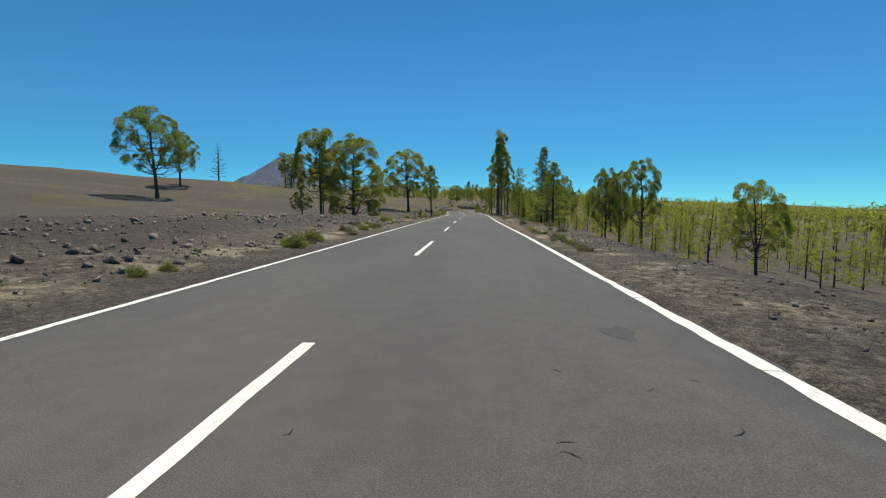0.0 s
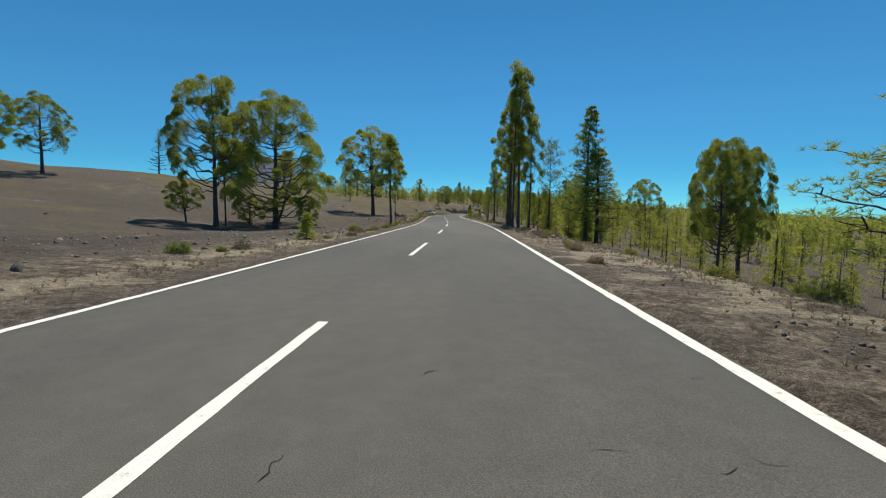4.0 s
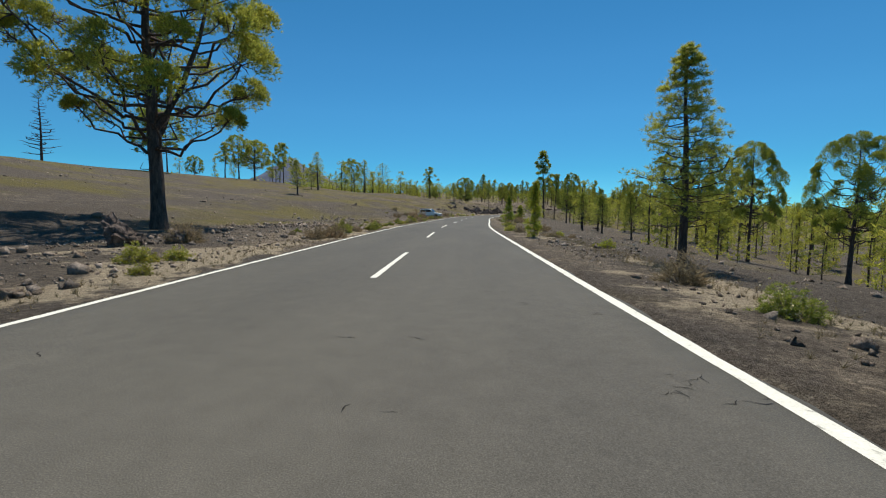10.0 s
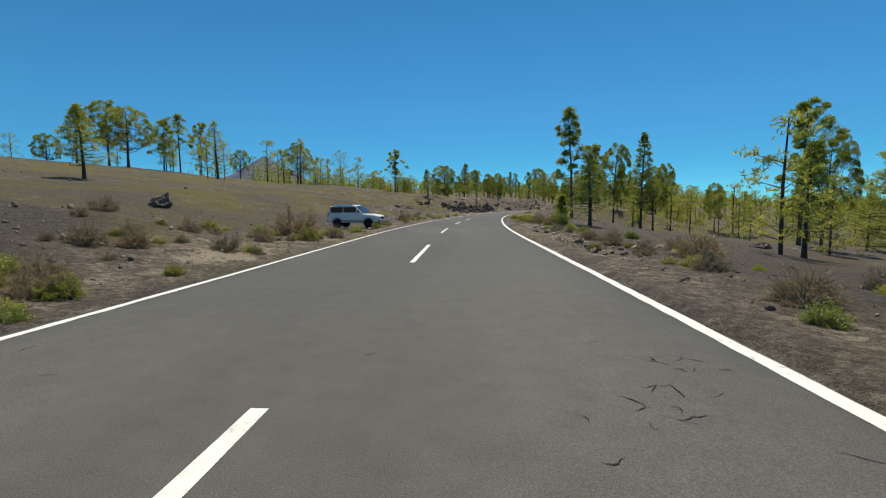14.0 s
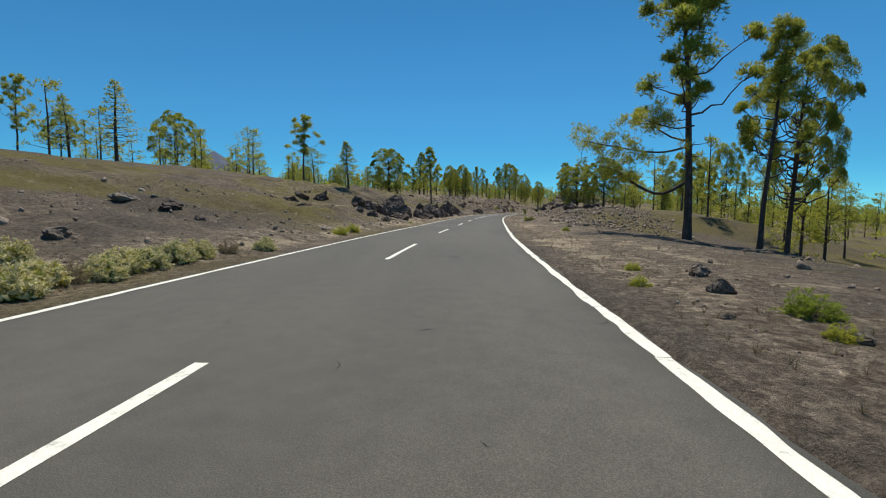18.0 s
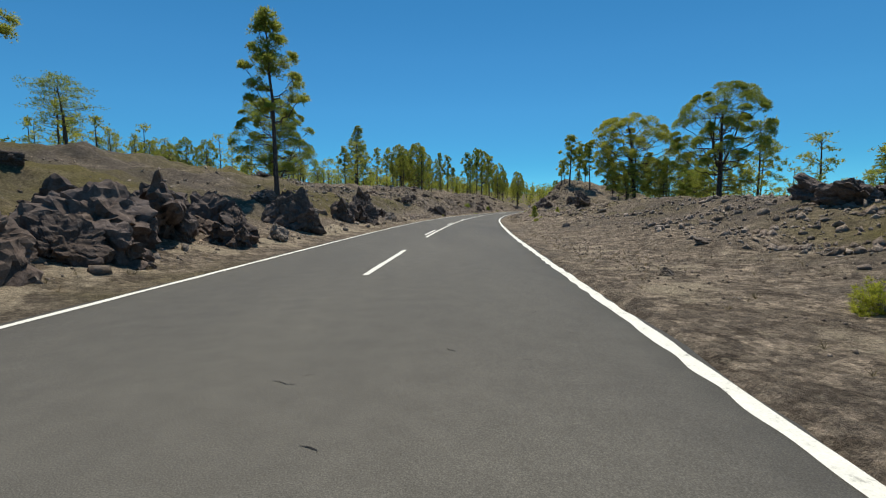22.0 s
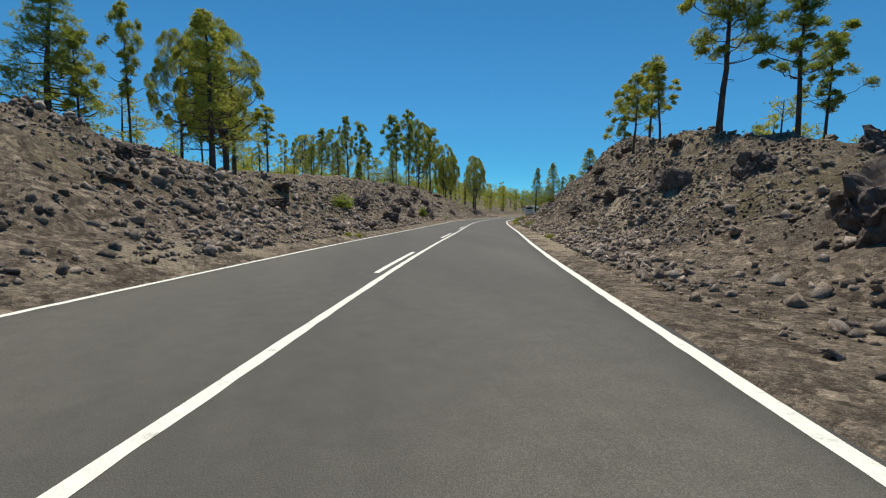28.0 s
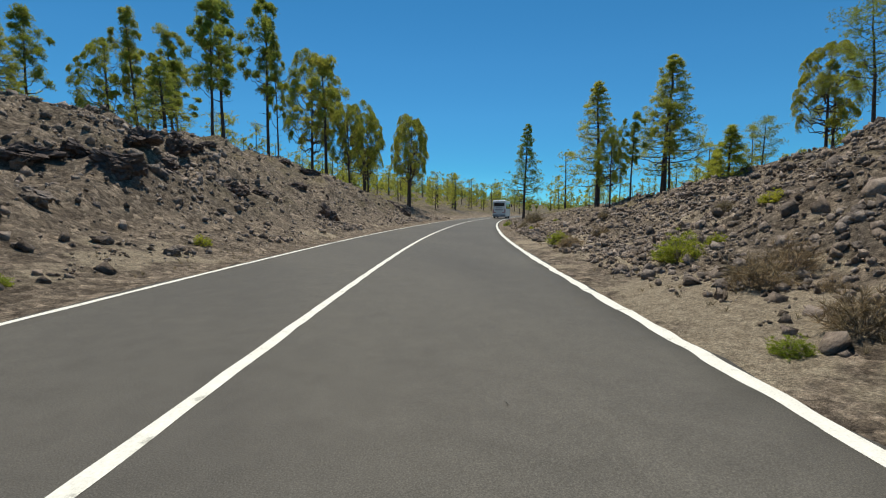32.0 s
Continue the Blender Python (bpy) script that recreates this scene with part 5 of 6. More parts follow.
pine('broad', -59.5, 328.0, 26.2, 13.0)
pine('column', 5.3, 377.0, 23.0, 7.0)
pine('tall', 14.2, 341.4, 11.6, 2.5)
pine('tall', 16.3, 343.1, 12.2, 2.5)
pine('sparse', -18.0, 303.4, 14.5, 5.3)
pine('column', -22.6, 319.2, 11.8, 3.1)
pine('broad', -19.3, 333.9, 12.9, 3.3)
pine('broad', -30.4, 345.4, 14.0, 3.7)
pine('broad', -19.2, 342.2, 13.7, 3.9)
pine('broad', -32.8, 359.4, 15.3, 4.2)
pine('tall', -35.9, 354.8, 14.8, 3.0)
pine('column', -20.9, 322.2, 11.7, 2.5)
pine('broad', 55.7, 454.2, 26.7, 8.9)
pine('broad', 66.0, 462.6, 21.8, 8.2)
pine('tall', -1.9, 339.4, 9.4, 3.3)
pine('broad', -2.8, 365.1, 11.0, 3.5)
pine('broad', 31.8, 440.0, 20.5, 7.4)
pine('tall', 38.5, 438.8, 22.5, 5.6)
pine('broad', -6.8, 348.3, 11.5, 3.0)
pine('tall', -12.9, 364.9, 13.3, 2.7)
pine('tall', -7.2, 358.6, 12.4, 2.8)
pine('sparse', -6.9, 363.6, 12.1, 2.7)
pine('tall', 16.7, 363.9, 15.4, 3.3)
pine('tall', 3.0, 372.1, 16.7, 5.0)
pine('tall', 7.2, 378.5, 18.2, 5.0)
pine('column', 21.7, 365.4, 16.2, 4.8)
pine('broad', 26.7, 228.3, 11.4, 5.7)
pine('tall', 21.9, 224.4, 10.8, 4.2)
pine('sparse', 39.8, 237.7, 4.0, 2.5)
pine('broad', 50.8, 242.1, 5.7, 4.1)
pine('tall', 83.5, 332.8, 14.2, 6.0)
pine('broad', 57.4, 278.0, 12.7, 6.2, True)
pine('tall', 58.8, 286.7, 10.7, 5.0, True)
pine('column', 59.1, 291.5, 7.4, 3.6)
pine('dome', 59.5, 275.5, 1.0, 4.6)
pine('broad', 39.7, 261.3, 9.0, 5.1)
pine('young', 42.3, 270.2, 5.6, 2.2)
pine('tall', 51.9, 348.0, 16.4, 5.6)
pine('broad', 39.6, 301.0, 11.3, 9.6)
pine('broad', 37.6, 299.0, 6.0, 5.4)
pine('broad', 43.0, 300.5, 6.2, 5.6)
pine('column', 36.2, 296.6, 4.4, 3.4)
pine('broad', 45.0, 295.0, 5.8, 5.6)
pine('column', 40.8, 297.6, 4.8, 3.6)
pine('broad', 41.0, 290.1, 11.5, 7.9)
pine('tall', 55.8, 346.5, 14.8, 4.8)
pine('tall', 62.9, 350.2, 13.6, 4.2)
pine('tall', 56.5, 335.7, 8.9, 2.9)
pine('broad', 57.3, 339.6, 8.6, 2.8)
pine('tall', 86.8, 354.4, 13.4, 6.0)
pine('tall', 68.0, 333.6, 11.3, 5.5)
pine('tall', 57.5, 323.2, 9.3, 2.9)
pine('tall', 66.0, 327.8, 7.7, 2.4)
pine('sparse', 75.1, 348.2, 14.2, 6.0)
pine('broad', 61.2, 320.5, 7.4, 4.5)
pine('young', 27.2, 297.7, 1.55, 1.3)
pine('young', 31.1, 301.7, 1.3, 1.9)
pine('broad', 16.8, 375.6, 17.8, 6.0)
pine('tall', 16.3, 390.6, 16.2, 3.3)
pine('tall', 18.0, 395.3, 16.4, 4.3)
pine('tall', 21.3, 404.3, 17.8, 6.2)
pine('tall', 13.7, 418.2, 22.4, 6.0)
pine('tall', 10.5, 416.0, 22.0, 5.5)
pine('broad', 21.6, 371.0, 17.6, 7.8)
pine('tall', 19.0, 377.5, 15.6, 4.2)
pine('tall', 20.6, 381.0, 14.8, 4.0)
pine('tall', 17.6, 380.0, 14.2, 3.6)
pine('broad', 25.7, 425.3, 16.6, 5.0)
pine('tall', 29.4, 426.4, 18.3, 4.1)
pine('tall', 35.5, 436.5, 23.1, 5.0)
pine('tall', 48.9, 431.3, 24.5, 6.4)
pine('tall', 44.3, 420.5, 19.2, 4.6)
pine('tall', 56.6, 443.0, 22.6, 7.7)
pine('tall', 39.8, 433.8, 17.1, 4.8)
pine('broad', 63.6, 447.8, 16.5, 5.6)
pine('broad', 70.5, 448.9, 16.9, 5.7)
pine('column', 27.8, 411.1, 13.1, 2.5)
pine('young', 35.0, 394.8, 8.7, 2.4)
pine('tall', 21.8, 429.0, 16.0, 3.1)
pine('tall', 16.5, 433.0, 15.4, 3.2)
pine('column', 42.4, 411.3, 11.4, 3.1)
pine('broad', 58.9, 437.4, 15.1, 5.0)
pine('broad', 67.0, 436.7, 14.2, 5.1)
pine('sparse', 38.6, 428.3, 13.9, 2.8)
pine('tall', 44.7, 428.1, 22.2, 5.5)
pine('tall', 49.8, 426.1, 18.9, 2.9)
pine('column', 32.6, 414.5, 14.4, 2.6)
pine('tall', 72.4, 385.2, 20.0, 6.6)
pine('tall', 62.6, 367.3, 17.0, 4.8)
pine('tall', 54.4, 358.8, 12.4, 3.1)
pine('tall', 53.6, 354.8, 12.0, 2.9)
pine('column', 70.7, 402.9, 10.6, 3.1)
pine('column', 77.6, 424.3, 11.8, 3.4)
pine('column', 78.6, 404.5, 13.7, 4.6)
pine('broad', 67.1, 397.5, 6.1, 1.5)
pine('tall', 70.5, 399.5, 7.7, 2.1)
pine('tall', 71.2, 397.1, 8.0, 2.3)
pine('young', 66.9, 390.1, 5.1, 2.8)
pine('young', 71.2, 394.1, 4.7, 2.8)
pine('sparse', 83.6, 400.0, 8.6, 2.6)
pine('broad', 73.4, 390.1, 9.3, 3.0)
pine('sparse', 69.3, 386.3, 9.4, 2.5)


# ---- boulders ----
boulder(3.8, 14.5, 0.11, 0.07)
boulder(3.8, 14.1, 0.13, 0.07)
boulder(3.7, 14.3, 0.10, 0.05)
boulder(3.7, 13.8, 0.12, 0.07)
boulder(-6.5, 17.2, 0.33, 0.17)
boulder(-6.3, 16.4, 0.34, 0.18)
boulder(-5.9, 17.2, 0.28, 0.13)
boulder(-5.9, 18.0, 0.25, 0.12)
boulder(-8.4, 30.6, 0.51, 0.32)
boulder(-6.6, 28.0, 0.45, 0.34)
boulder(-5.6, 5.5, 0.29, 0.20)
boulder(-10.2, 10.7, 0.27, 0.16)
boulder(-8.2, 11.7, 0.21, 0.15)
boulder(-7.1, 26.6, 0.29, 0.19)
boulder(-7.9, 28.0, 0.34, 0.20)
boulder(-6.9, 27.4, 0.32, 0.15)
boulder(4.6, 26.3, 0.22, 0.11)
outcrop(-8.6, 117.4, 1.39, 1.04)
boulder(-7.9, 119.0, 1.11, 0.83)
boulder(-18.9, 128.2, 0.68, 0.45)
boulder(4.8, 124.1, 0.23, 0.15)
boulder(5.0, 123.5, 0.21, 0.13)
boulder(4.4, 122.2, 0.13, 0.08)
boulder(4.3, 133.2, 0.16, 0.12)
boulder(4.2, 134.3, 0.23, 0.12)
outcrop(-19.9, 184.2, 1.70, 1.05)
boulder(-6.0, 160.1, 0.36, 0.21)
outcrop(22.6, 185.5, 1.60, 0.56)
boulder(-5.8, 209.1, 0.43, 0.32)
boulder(-5.2, 202.5, 0.79, 0.59)
boulder(-4.0, 202.6, 0.64, 0.48)
boulder(-5.2, 199.1, 0.29, 0.21)
boulder(-4.1, 212.9, 0.78, 0.36)
boulder(-7.7, 221.3, 1.15, 0.34)
outcrop(-6.2, 222.0, 1.44, 0.43)
boulder(8.8, 208.5, 0.38, 0.26)
boulder(7.8, 206.9, 0.16, 0.10)
boulder(9.6, 210.3, 0.54, 0.33)
boulder(8.5, 206.0, 0.24, 0.16)
outcrop(-5.0, 246.3, 1.70, 0.97)
outcrop(2.2, 243.9, 2.7, 1.75)
outcrop(2.3, 245.8, 3.2, 2.3)
outcrop(3.0, 247.7, 2.3, 1.6)
outcrop(0.4, 246.0, 3.0, 1.5)
outcrop(1.0, 248.0, 2.4, 1.5)
outcrop(0.1, 244.8, 1.5, 1.0)
outcrop(-0.7, 247.4, 2.4, 1.1)
outcrop(0.7, 239.5, 1.2, 0.7)
outcrop(6.2, 265.2, 2.6, 1.6)
outcrop(6.5, 267.2, 3.2, 1.9)
outcrop(7.0, 269.2, 2.2, 1.4)
outcrop(4.5, 266.8, 2.6, 1.2)
outcrop(-1.6, 246.7, 1.73, 1.19)
boulder(1.8, 236.9, 1.02, 0.51)
boulder(-0.5, 240.1, 0.69, 0.52)
boulder(1.6, 238.6, 0.49, 0.31)
outcrop(4.3, 251.2, 1.26, 0.84)
outcrop(5.3, 255.0, 1.97, 1.15)
outcrop(6.2, 259.6, 1.92, 1.15)
boulder(18.3, 239.2, 0.67, 0.45)
boulder(15.4, 234.7, 0.36, 0.27)
outcrop(29.1, 267.5, 2.60, 0.71)
boulder(4.2, 255.1, 1.13, 0.85)
outcrop(5.2, 254.0, 1.78, 0.67)
outcrop(6.4, 261.2, 2.15, 1.44)
outcrop(10.1, 281.9, 2.49, 1.74)
outcrop(8.0, 268.3, 1.97, 1.15)
outcrop(25.7, 257.6, 2.60, 0.77)
boulder(19.4, 240.4, 0.72, 0.52)
outcrop(20.7, 251.3, 1.9, 0.5)
boulder(18.1, 248.3, 0.39, 0.25)
outcrop(27.6, 268.3, 2.13, 0.78)
outcrop(6.6, 262.9, 1.30, 0.90)
outcrop(7.1, 263.7, 1.66, 1.11)
outcrop(8.1, 267.9, 1.31, 0.90)
boulder(8.8, 270.2, 0.96, 0.72)
boulder(8.7, 278.8, 1.04, 0.78)
outcrop(10.6, 283.8, 2.18, 1.63)
boulder(17.4, 261.6, 0.29, 0.21)
outcrop(25.9, 265.7, 1.81, 0.99)
boulder(20.5, 264.8, 0.58, 0.22)
boulder(6.1, 262.7, 0.58, 0.43)
outcrop(8.7, 273.7, 2.7, 1.75)
boulder(8.9, 281.5, 0.61, 0.46)
outcrop(10.9, 284.6, 1.95, 1.46)
boulder(10.5, 277.1, 0.31, 0.22)
boulder(22.8, 279.1, 0.51, 0.38)
outcrop(47.1, 331.3, 2.60, 1.95)
outcrop(12.2, 290.6, 1.17, 0.87)
outcrop(11.3, 287.0, 1.96, 1.47)
outcrop(10.7, 293.1, 1.88, 1.41)
boulder(12.8, 290.4, 1.14, 0.86)
boulder(11.8, 291.8, 1.10, 0.83)
boulder(12.4, 286.0, 0.22, 0.17)
outcrop(19.7, 316.0, 1.88, 1.17)
outcrop(43.7, 327.5, 2.60, 1.95)
outcrop(36.5, 307.0, 2.60, 1.18)
boulder(29.0, 287.3, 0.82, 0.48)
boulder(17.2, 304.6, 0.48, 0.16)
outcrop(19.9, 316.5, 1.70, 1.15)
boulder(25.1, 293.9, 0.53, 0.30)
boulder(27.8, 305.5, 0.53, 0.34)
outcrop(41.6, 317.3, 1.70, 1.27)
outcrop(40.4, 332.9, 1.70, 1.27)
boulder(15.3, 298.4, 0.35, 0.15)
boulder(15.0, 297.4, 0.51, 0.21)
boulder(15.5, 298.7, 0.51, 0.22)
outcrop(15.0, 310.3, 1.70, 0.72)
outcrop(13.8, 306.6, 1.15, 0.38)
outcrop(19.9, 316.5, 1.70, 1.27)
outcrop(18.8, 315.6, 1.48, 0.82)
outcrop(16.7, 319.2, 1.20, 0.90)
outcrop(15.8, 314.8, 1.31, 0.51)
boulder(27.6, 305.5, 0.45, 0.34)
outcrop(39.2, 331.6, 1.70, 1.27)
outcrop(39.5, 326.6, 1.70, 1.27)
outcrop(43.9, 342.4, 1.70, 1.27)
outcrop(45.7, 340.3, 1.70, 1.27)
boulder(28.3, 307.1, 0.36, 0.15)
boulder(17.9, 308.8, 0.32, 0.24)
boulder(14.6, 320.0, 0.49, 0.31)
outcrop(49.8, 338.7, 1.70, 1.27)
boulder(41.8, 346.3, 0.23, 0.19)
boulder(44.1, 348.8, 0.26, 0.21)
outcrop(45.7, 352.2, 1.25, 0.68)
outcrop(46.2, 349.7, 1.22, 0.64)
boulder(44.1, 350.5, 0.35, 0.20)
boulder(44.2, 345.7, 0.38, 0.25)
outcrop(46.1, 348.3, 1.22, 0.69)
boulder(40.7, 343.8, 0.17, 0.12)
outcrop(32.5, 352.3, 1.11, 0.47)
outcrop(32.6, 360.6, 1.61, 0.98)
outcrop(34.7, 360.8, 1.61, 0.91)
boulder(31.7, 350.5, 0.44, 0.29)
outcrop(30.7, 347.9, 1.16, 0.42)
outcrop(38.6, 378.7, 1.61, 0.96)
outcrop(36.6, 370.4, 1.23, 0.66)
boulder(36.8, 371.6, 0.63, 0.48)
outcrop(38.6, 372.4, 1.13, 0.71)
outcrop(39.5, 377.2, 1.19, 0.75)
boulder(38.1, 370.2, 0.44, 0.29)
outcrop(43.1, 384.6, 1.61, 1.02)
boulder(49.3, 367.6, 0.25, 0.16)
boulder(51.8, 367.6, 0.31, 0.20)
boulder(49.8, 364.4, 0.25, 0.20)
boulder(49.2, 363.1, 0.24, 0.16)
outcrop(52.6, 366.9, 1.20, 0.56)
boulder(37.7, 367.1, 0.42, 0.25)
boulder(49.1, 367.6, 0.32, 0.23)
boulder(52.2, 370.7, 0.34, 0.25)
boulder(51.5, 369.7, 0.23, 0.14)
boulder(39.2, 377.0, 0.67, 0.45)
outcrop(42.3, 379.8, 1.61, 0.96)
boulder(39.8, 374.4, 0.35, 0.24)
boulder(52.0, 369.3, 0.26, 0.18)
outcrop(39.4, 379.3, 1.61, 0.73)
outcrop(38.8, 387.7, 1.61, 0.88)
outcrop(36.7, 381.7, 1.11, 0.67)
outcrop(44.5, 401.3, 1.61, 1.02)
outcrop(52.0, 404.4, 1.61, 1.02)
outcrop(63.5, 427.3, 1.61, 1.02)
boulder(43.9, 388.1, 0.63, 0.42)
boulder(45.2, 387.5, 0.42, 0.25)
boulder(46.4, 387.9, 0.44, 0.32)
boulder(42.2, 392.1, 0.65, 0.37)
boulder(52.5, 377.8, 0.09, 0.05)
outcrop(43.0, 393.5, 1.16, 0.56)
boulder(44.8, 392.4, 0.41, 0.31)


def stone_heap(count, s0, d0, spread, seed):
    """A low heap of broken blocks at the foot of the bank."""
    rng = random.Random(seed)
    for _ in range(count):
        x, y = (float(v) for v in place(s0 + rng.gauss(0, spread), d0 + rng.gauss(0, 0.4)))
        w = rng.uniform(0.28, 0.62)
        boulder(x, y, w, w * rng.uniform(0.55, 0.85))


stone_heap(16, 258.2, -5.5, 0.9, 3)


def scatter_outcrops(count, s_range, d_range, seed):
    """Lava ledges that stick out of the cut banks."""
    rng = random.Random(seed)
    for _ in range(count):
        x, y = (float(v) for v in place(rng.uniform(*s_range), rng.uniform(*d_range)))
        w = rng.uniform(0.6, 1.7)
        outcrop(x, y, w, w * rng.uniform(0.28, 0.5))


scatter_outcrops(34, (330, 415), (-14, -7.2), 1)
scatter_outcrops(30, (350, 390), (8.5, 13.5), 2)
scatter_outcrops(14, (205, 330), (-15, -8), 3)
scatter_outcrops(16, (398, 445), (-14, -7), 4)

# ---- shrubs on the verges ----
bush('dry', 3.9, 20.0, 0.40, 0.31)
bush('green', 3.9, 18.8, 0.40, 0.31)
bush('dry', 3.5, 18.2, 0.29, 0.22)
bush('dry', 3.7, 17.3, 0.29, 0.23)
bush('green', 3.7, 16.4, 0.31, 0.24)
bush('dry', 3.7, 15.7, 0.23, 0.18)
bush('dry', 3.7, 15.3, 0.24, 0.18)
bush('green', 3.6, 14.6, 0.19, 0.14)
bush('dry', 3.5, 14.2, 0.15, 0.12)
bush('dry', 3.6, 13.9, 0.18, 0.14)
bush('green', -5.3, 17.1, 0.66, 0.51)
bush('green', -5.4, 14.9, 0.17, 0.13)
bush('dry', -5.0, 16.0, 0.15, 0.12)
bush('green', -5.1, 14.7, 0.72, 0.55)
bush('green', -5.6, 8.5, 0.31, 0.24)
bush('green', -5.5, 9.2, 0.21, 0.16)
bush('dry', -4.9, 21.1, 0.52, 0.40)
bush('dry', -5.1, 28.0, 0.63, 0.49)
bush('flower', -5.2, 25.0, 0.59, 0.46)
bush('green', -5.1, 27.1, 0.50, 0.39)
bush('green', -5.1, 28.4, 0.46, 0.35)
bush('flower', 3.8, 25.7, 0.37, 0.29)
bush('dry', 3.7, 24.3, 0.21, 0.16)
bush('green', 3.8, 23.7, 0.15, 0.11)
bush('green', 4.0, 22.6, 0.22, 0.17)
bush('flower', 3.7, 22.5, 0.28, 0.21)
bush('dry', 3.7, 23.9, 0.19, 0.15)
bush('dry', 4.0, 27.3, 0.27, 0.20)
bush('dry', -3.9, 59.5, 0.47, 0.36)
bush('green', -4.3, 56.7, 0.22, 0.17)
bush('dry', -4.1, 62.7, 0.48, 0.37)
bush('dry', 5.2, 53.5, 0.44, 0.34)
bush('dry', 6.0, 64.2, 0.65, 0.50)
bush('dry', 5.8, 57.2, 0.37, 0.28)
bush('dry', 5.7, 61.3, 0.43, 0.33)
bush('dry', 5.3, 54.4, 0.31, 0.24)
bush('green', -3.7, 69.5, 0.55, 0.42)
bush('green', -4.0, 65.5, 0.41, 0.32)
bush('green', -4.1, 64.8, 0.21, 0.16)
bush('dry', -4.0, 66.8, 0.48, 0.37)
bush('dry', -3.9, 72.3, 0.34, 0.26)
bush('flower', 6.6, 64.9, 0.60, 0.46)
bush('dry', 6.7, 66.7, 0.33, 0.25)
bush('dry', 6.2, 67.0, 0.27, 0.21)
bush('flower', -3.8, 74.8, 0.50, 0.39)
bush('green', 5.7, 76.5, 0.33, 0.25)
bush('flower', -3.8, 75.6, 0.19, 0.14)
bush('green', -3.8, 87.4, 0.38, 0.29)
bush('dry', -3.6, 91.1, 0.67, 0.52)
bush('dry', -3.8, 86.8, 0.25, 0.19)
bush('green', 5.5, 91.2, 0.56, 0.43)
bush('yellow', -4.2, 102.9, 0.91, 0.70)
bush('green', 5.2, 98.3, 0.40, 0.31)
bush('green', 5.4, 97.7, 0.32, 0.25)
bush('flower', 5.5, 97.3, 0.29, 0.23)
bush('dry', -4.1, 99.3, 0.27, 0.21)
bush('green', -4.5, 112.7, 0.38, 0.29)
bush('dry', -7.8, 119.0, 1.08, 0.83)
bush('yellow', 6.5, 121.9, 0.54, 0.42)
bush('dry', 5.6, 113.7, 0.85, 0.65)
bush('dry', -5.9, 130.8, 0.77, 0.59)
bush('green', -5.2, 127.9, 0.95, 0.73)
bush('dry', -4.9, 129.7, 0.54, 0.42)
bush('dry', -4.6, 124.7, 0.97, 0.74)
bush('dry', -4.8, 124.2, 0.78, 0.60)
bush('green', -4.7, 132.3, 0.65, 0.50)
bush('dry', -4.9, 122.9, 0.87, 0.67)
bush('yellow', 6.5, 131.5, 0.47, 0.36)
bush('flower', 3.8, 134.2, 0.56, 0.43)
bush('dry', -5.1, 135.5, 0.62, 0.48)
bush('flower', -5.0, 134.5, 0.74, 0.57)
bush('green', -5.0, 133.7, 0.30, 0.23)
bush('green', -5.1, 138.7, 0.41, 0.32)
bush('green', -5.1, 140.7, 0.49, 0.38)
bush('green', -5.1, 137.0, 0.41, 0.32)
bush('flower', -5.0, 144.7, 0.52, 0.40)
bush('green', -4.8, 152.1, 0.76, 0.58)
bush('yellow', 5.6, 139.3, 0.50, 0.38)
bush('flower', 4.2, 134.9, 0.34, 0.26)
bush('yellow', 4.2, 136.6, 0.55, 0.42)
bush('dry', 4.0, 138.0, 0.37, 0.28)
bush('yellow', 4.1, 136.5, 0.25, 0.19)
bush('green', -4.9, 147.8, 0.46, 0.36)
bush('dry', -7.5, 157.7, 0.83, 0.64)
bush('dry', -4.4, 155.0, 0.65, 0.50)
bush('dry', -4.8, 149.7, 0.51, 0.39)
bush('green', -5.3, 155.3, 0.47, 0.36)
bush('yellow', 4.2, 146.0, 0.36, 0.28)
bush('flower', 5.1, 147.7, 0.53, 0.41)
bush('flower', 4.8, 146.6, 0.54, 0.41)
bush('dry', 5.3, 150.0, 0.65, 0.50)
bush('green', -4.6, 158.8, 0.50, 0.39)
bush('green', -4.4, 161.0, 0.34, 0.26)
bush('flower', -4.2, 157.7, 0.29, 0.22)
bush('dry', -7.5, 176.0, 2.27, 1.75)
bush('dry', -5.3, 167.2, 0.71, 0.54)
bush('green', -4.7, 169.7, 0.83, 0.64)
bush('dry', 5.4, 158.8, 0.77, 0.60)
bush('dry', 6.0, 162.1, 0.67, 0.52)
bush('dry', 6.3, 166.1, 0.64, 0.49)
bush('dry', 6.2, 171.4, 0.75, 0.57)
bush('dry', 6.3, 168.7, 0.64, 0.49)
bush('dry', -4.3, 199.3, 1.40, 1.08)
bush('green', -3.7, 200.7, 0.54, 0.41)
bush('green', -3.0, 199.0, 0.38, 0.29)
bush('yellow', -3.1, 201.6, 0.58, 0.45)
bush('dry', -2.5, 202.0, 0.50, 0.39)
bush('green', -3.4, 198.2, 0.41, 0.32)
bush('cream', -1.7, 206.1, 0.74, 0.57)
bush('cream', -3.9, 207.9, 0.59, 0.45)
bush('yellow', 7.4, 197.6, 1.04, 0.80)
bush('flower', 7.4, 203.4, 0.92, 0.71)
bush('flower', 7.5, 194.7, 0.91, 0.70)
bush('dry', 7.9, 194.3, 0.60, 0.46)
bush('cream', -1.2, 208.3, 0.59, 0.46)
bush('cream', -1.4, 209.0, 0.60, 0.46)
bush('dry', -1.3, 209.4, 0.52, 0.40)
bush('cream', -1.2, 210.1, 0.57, 0.44)
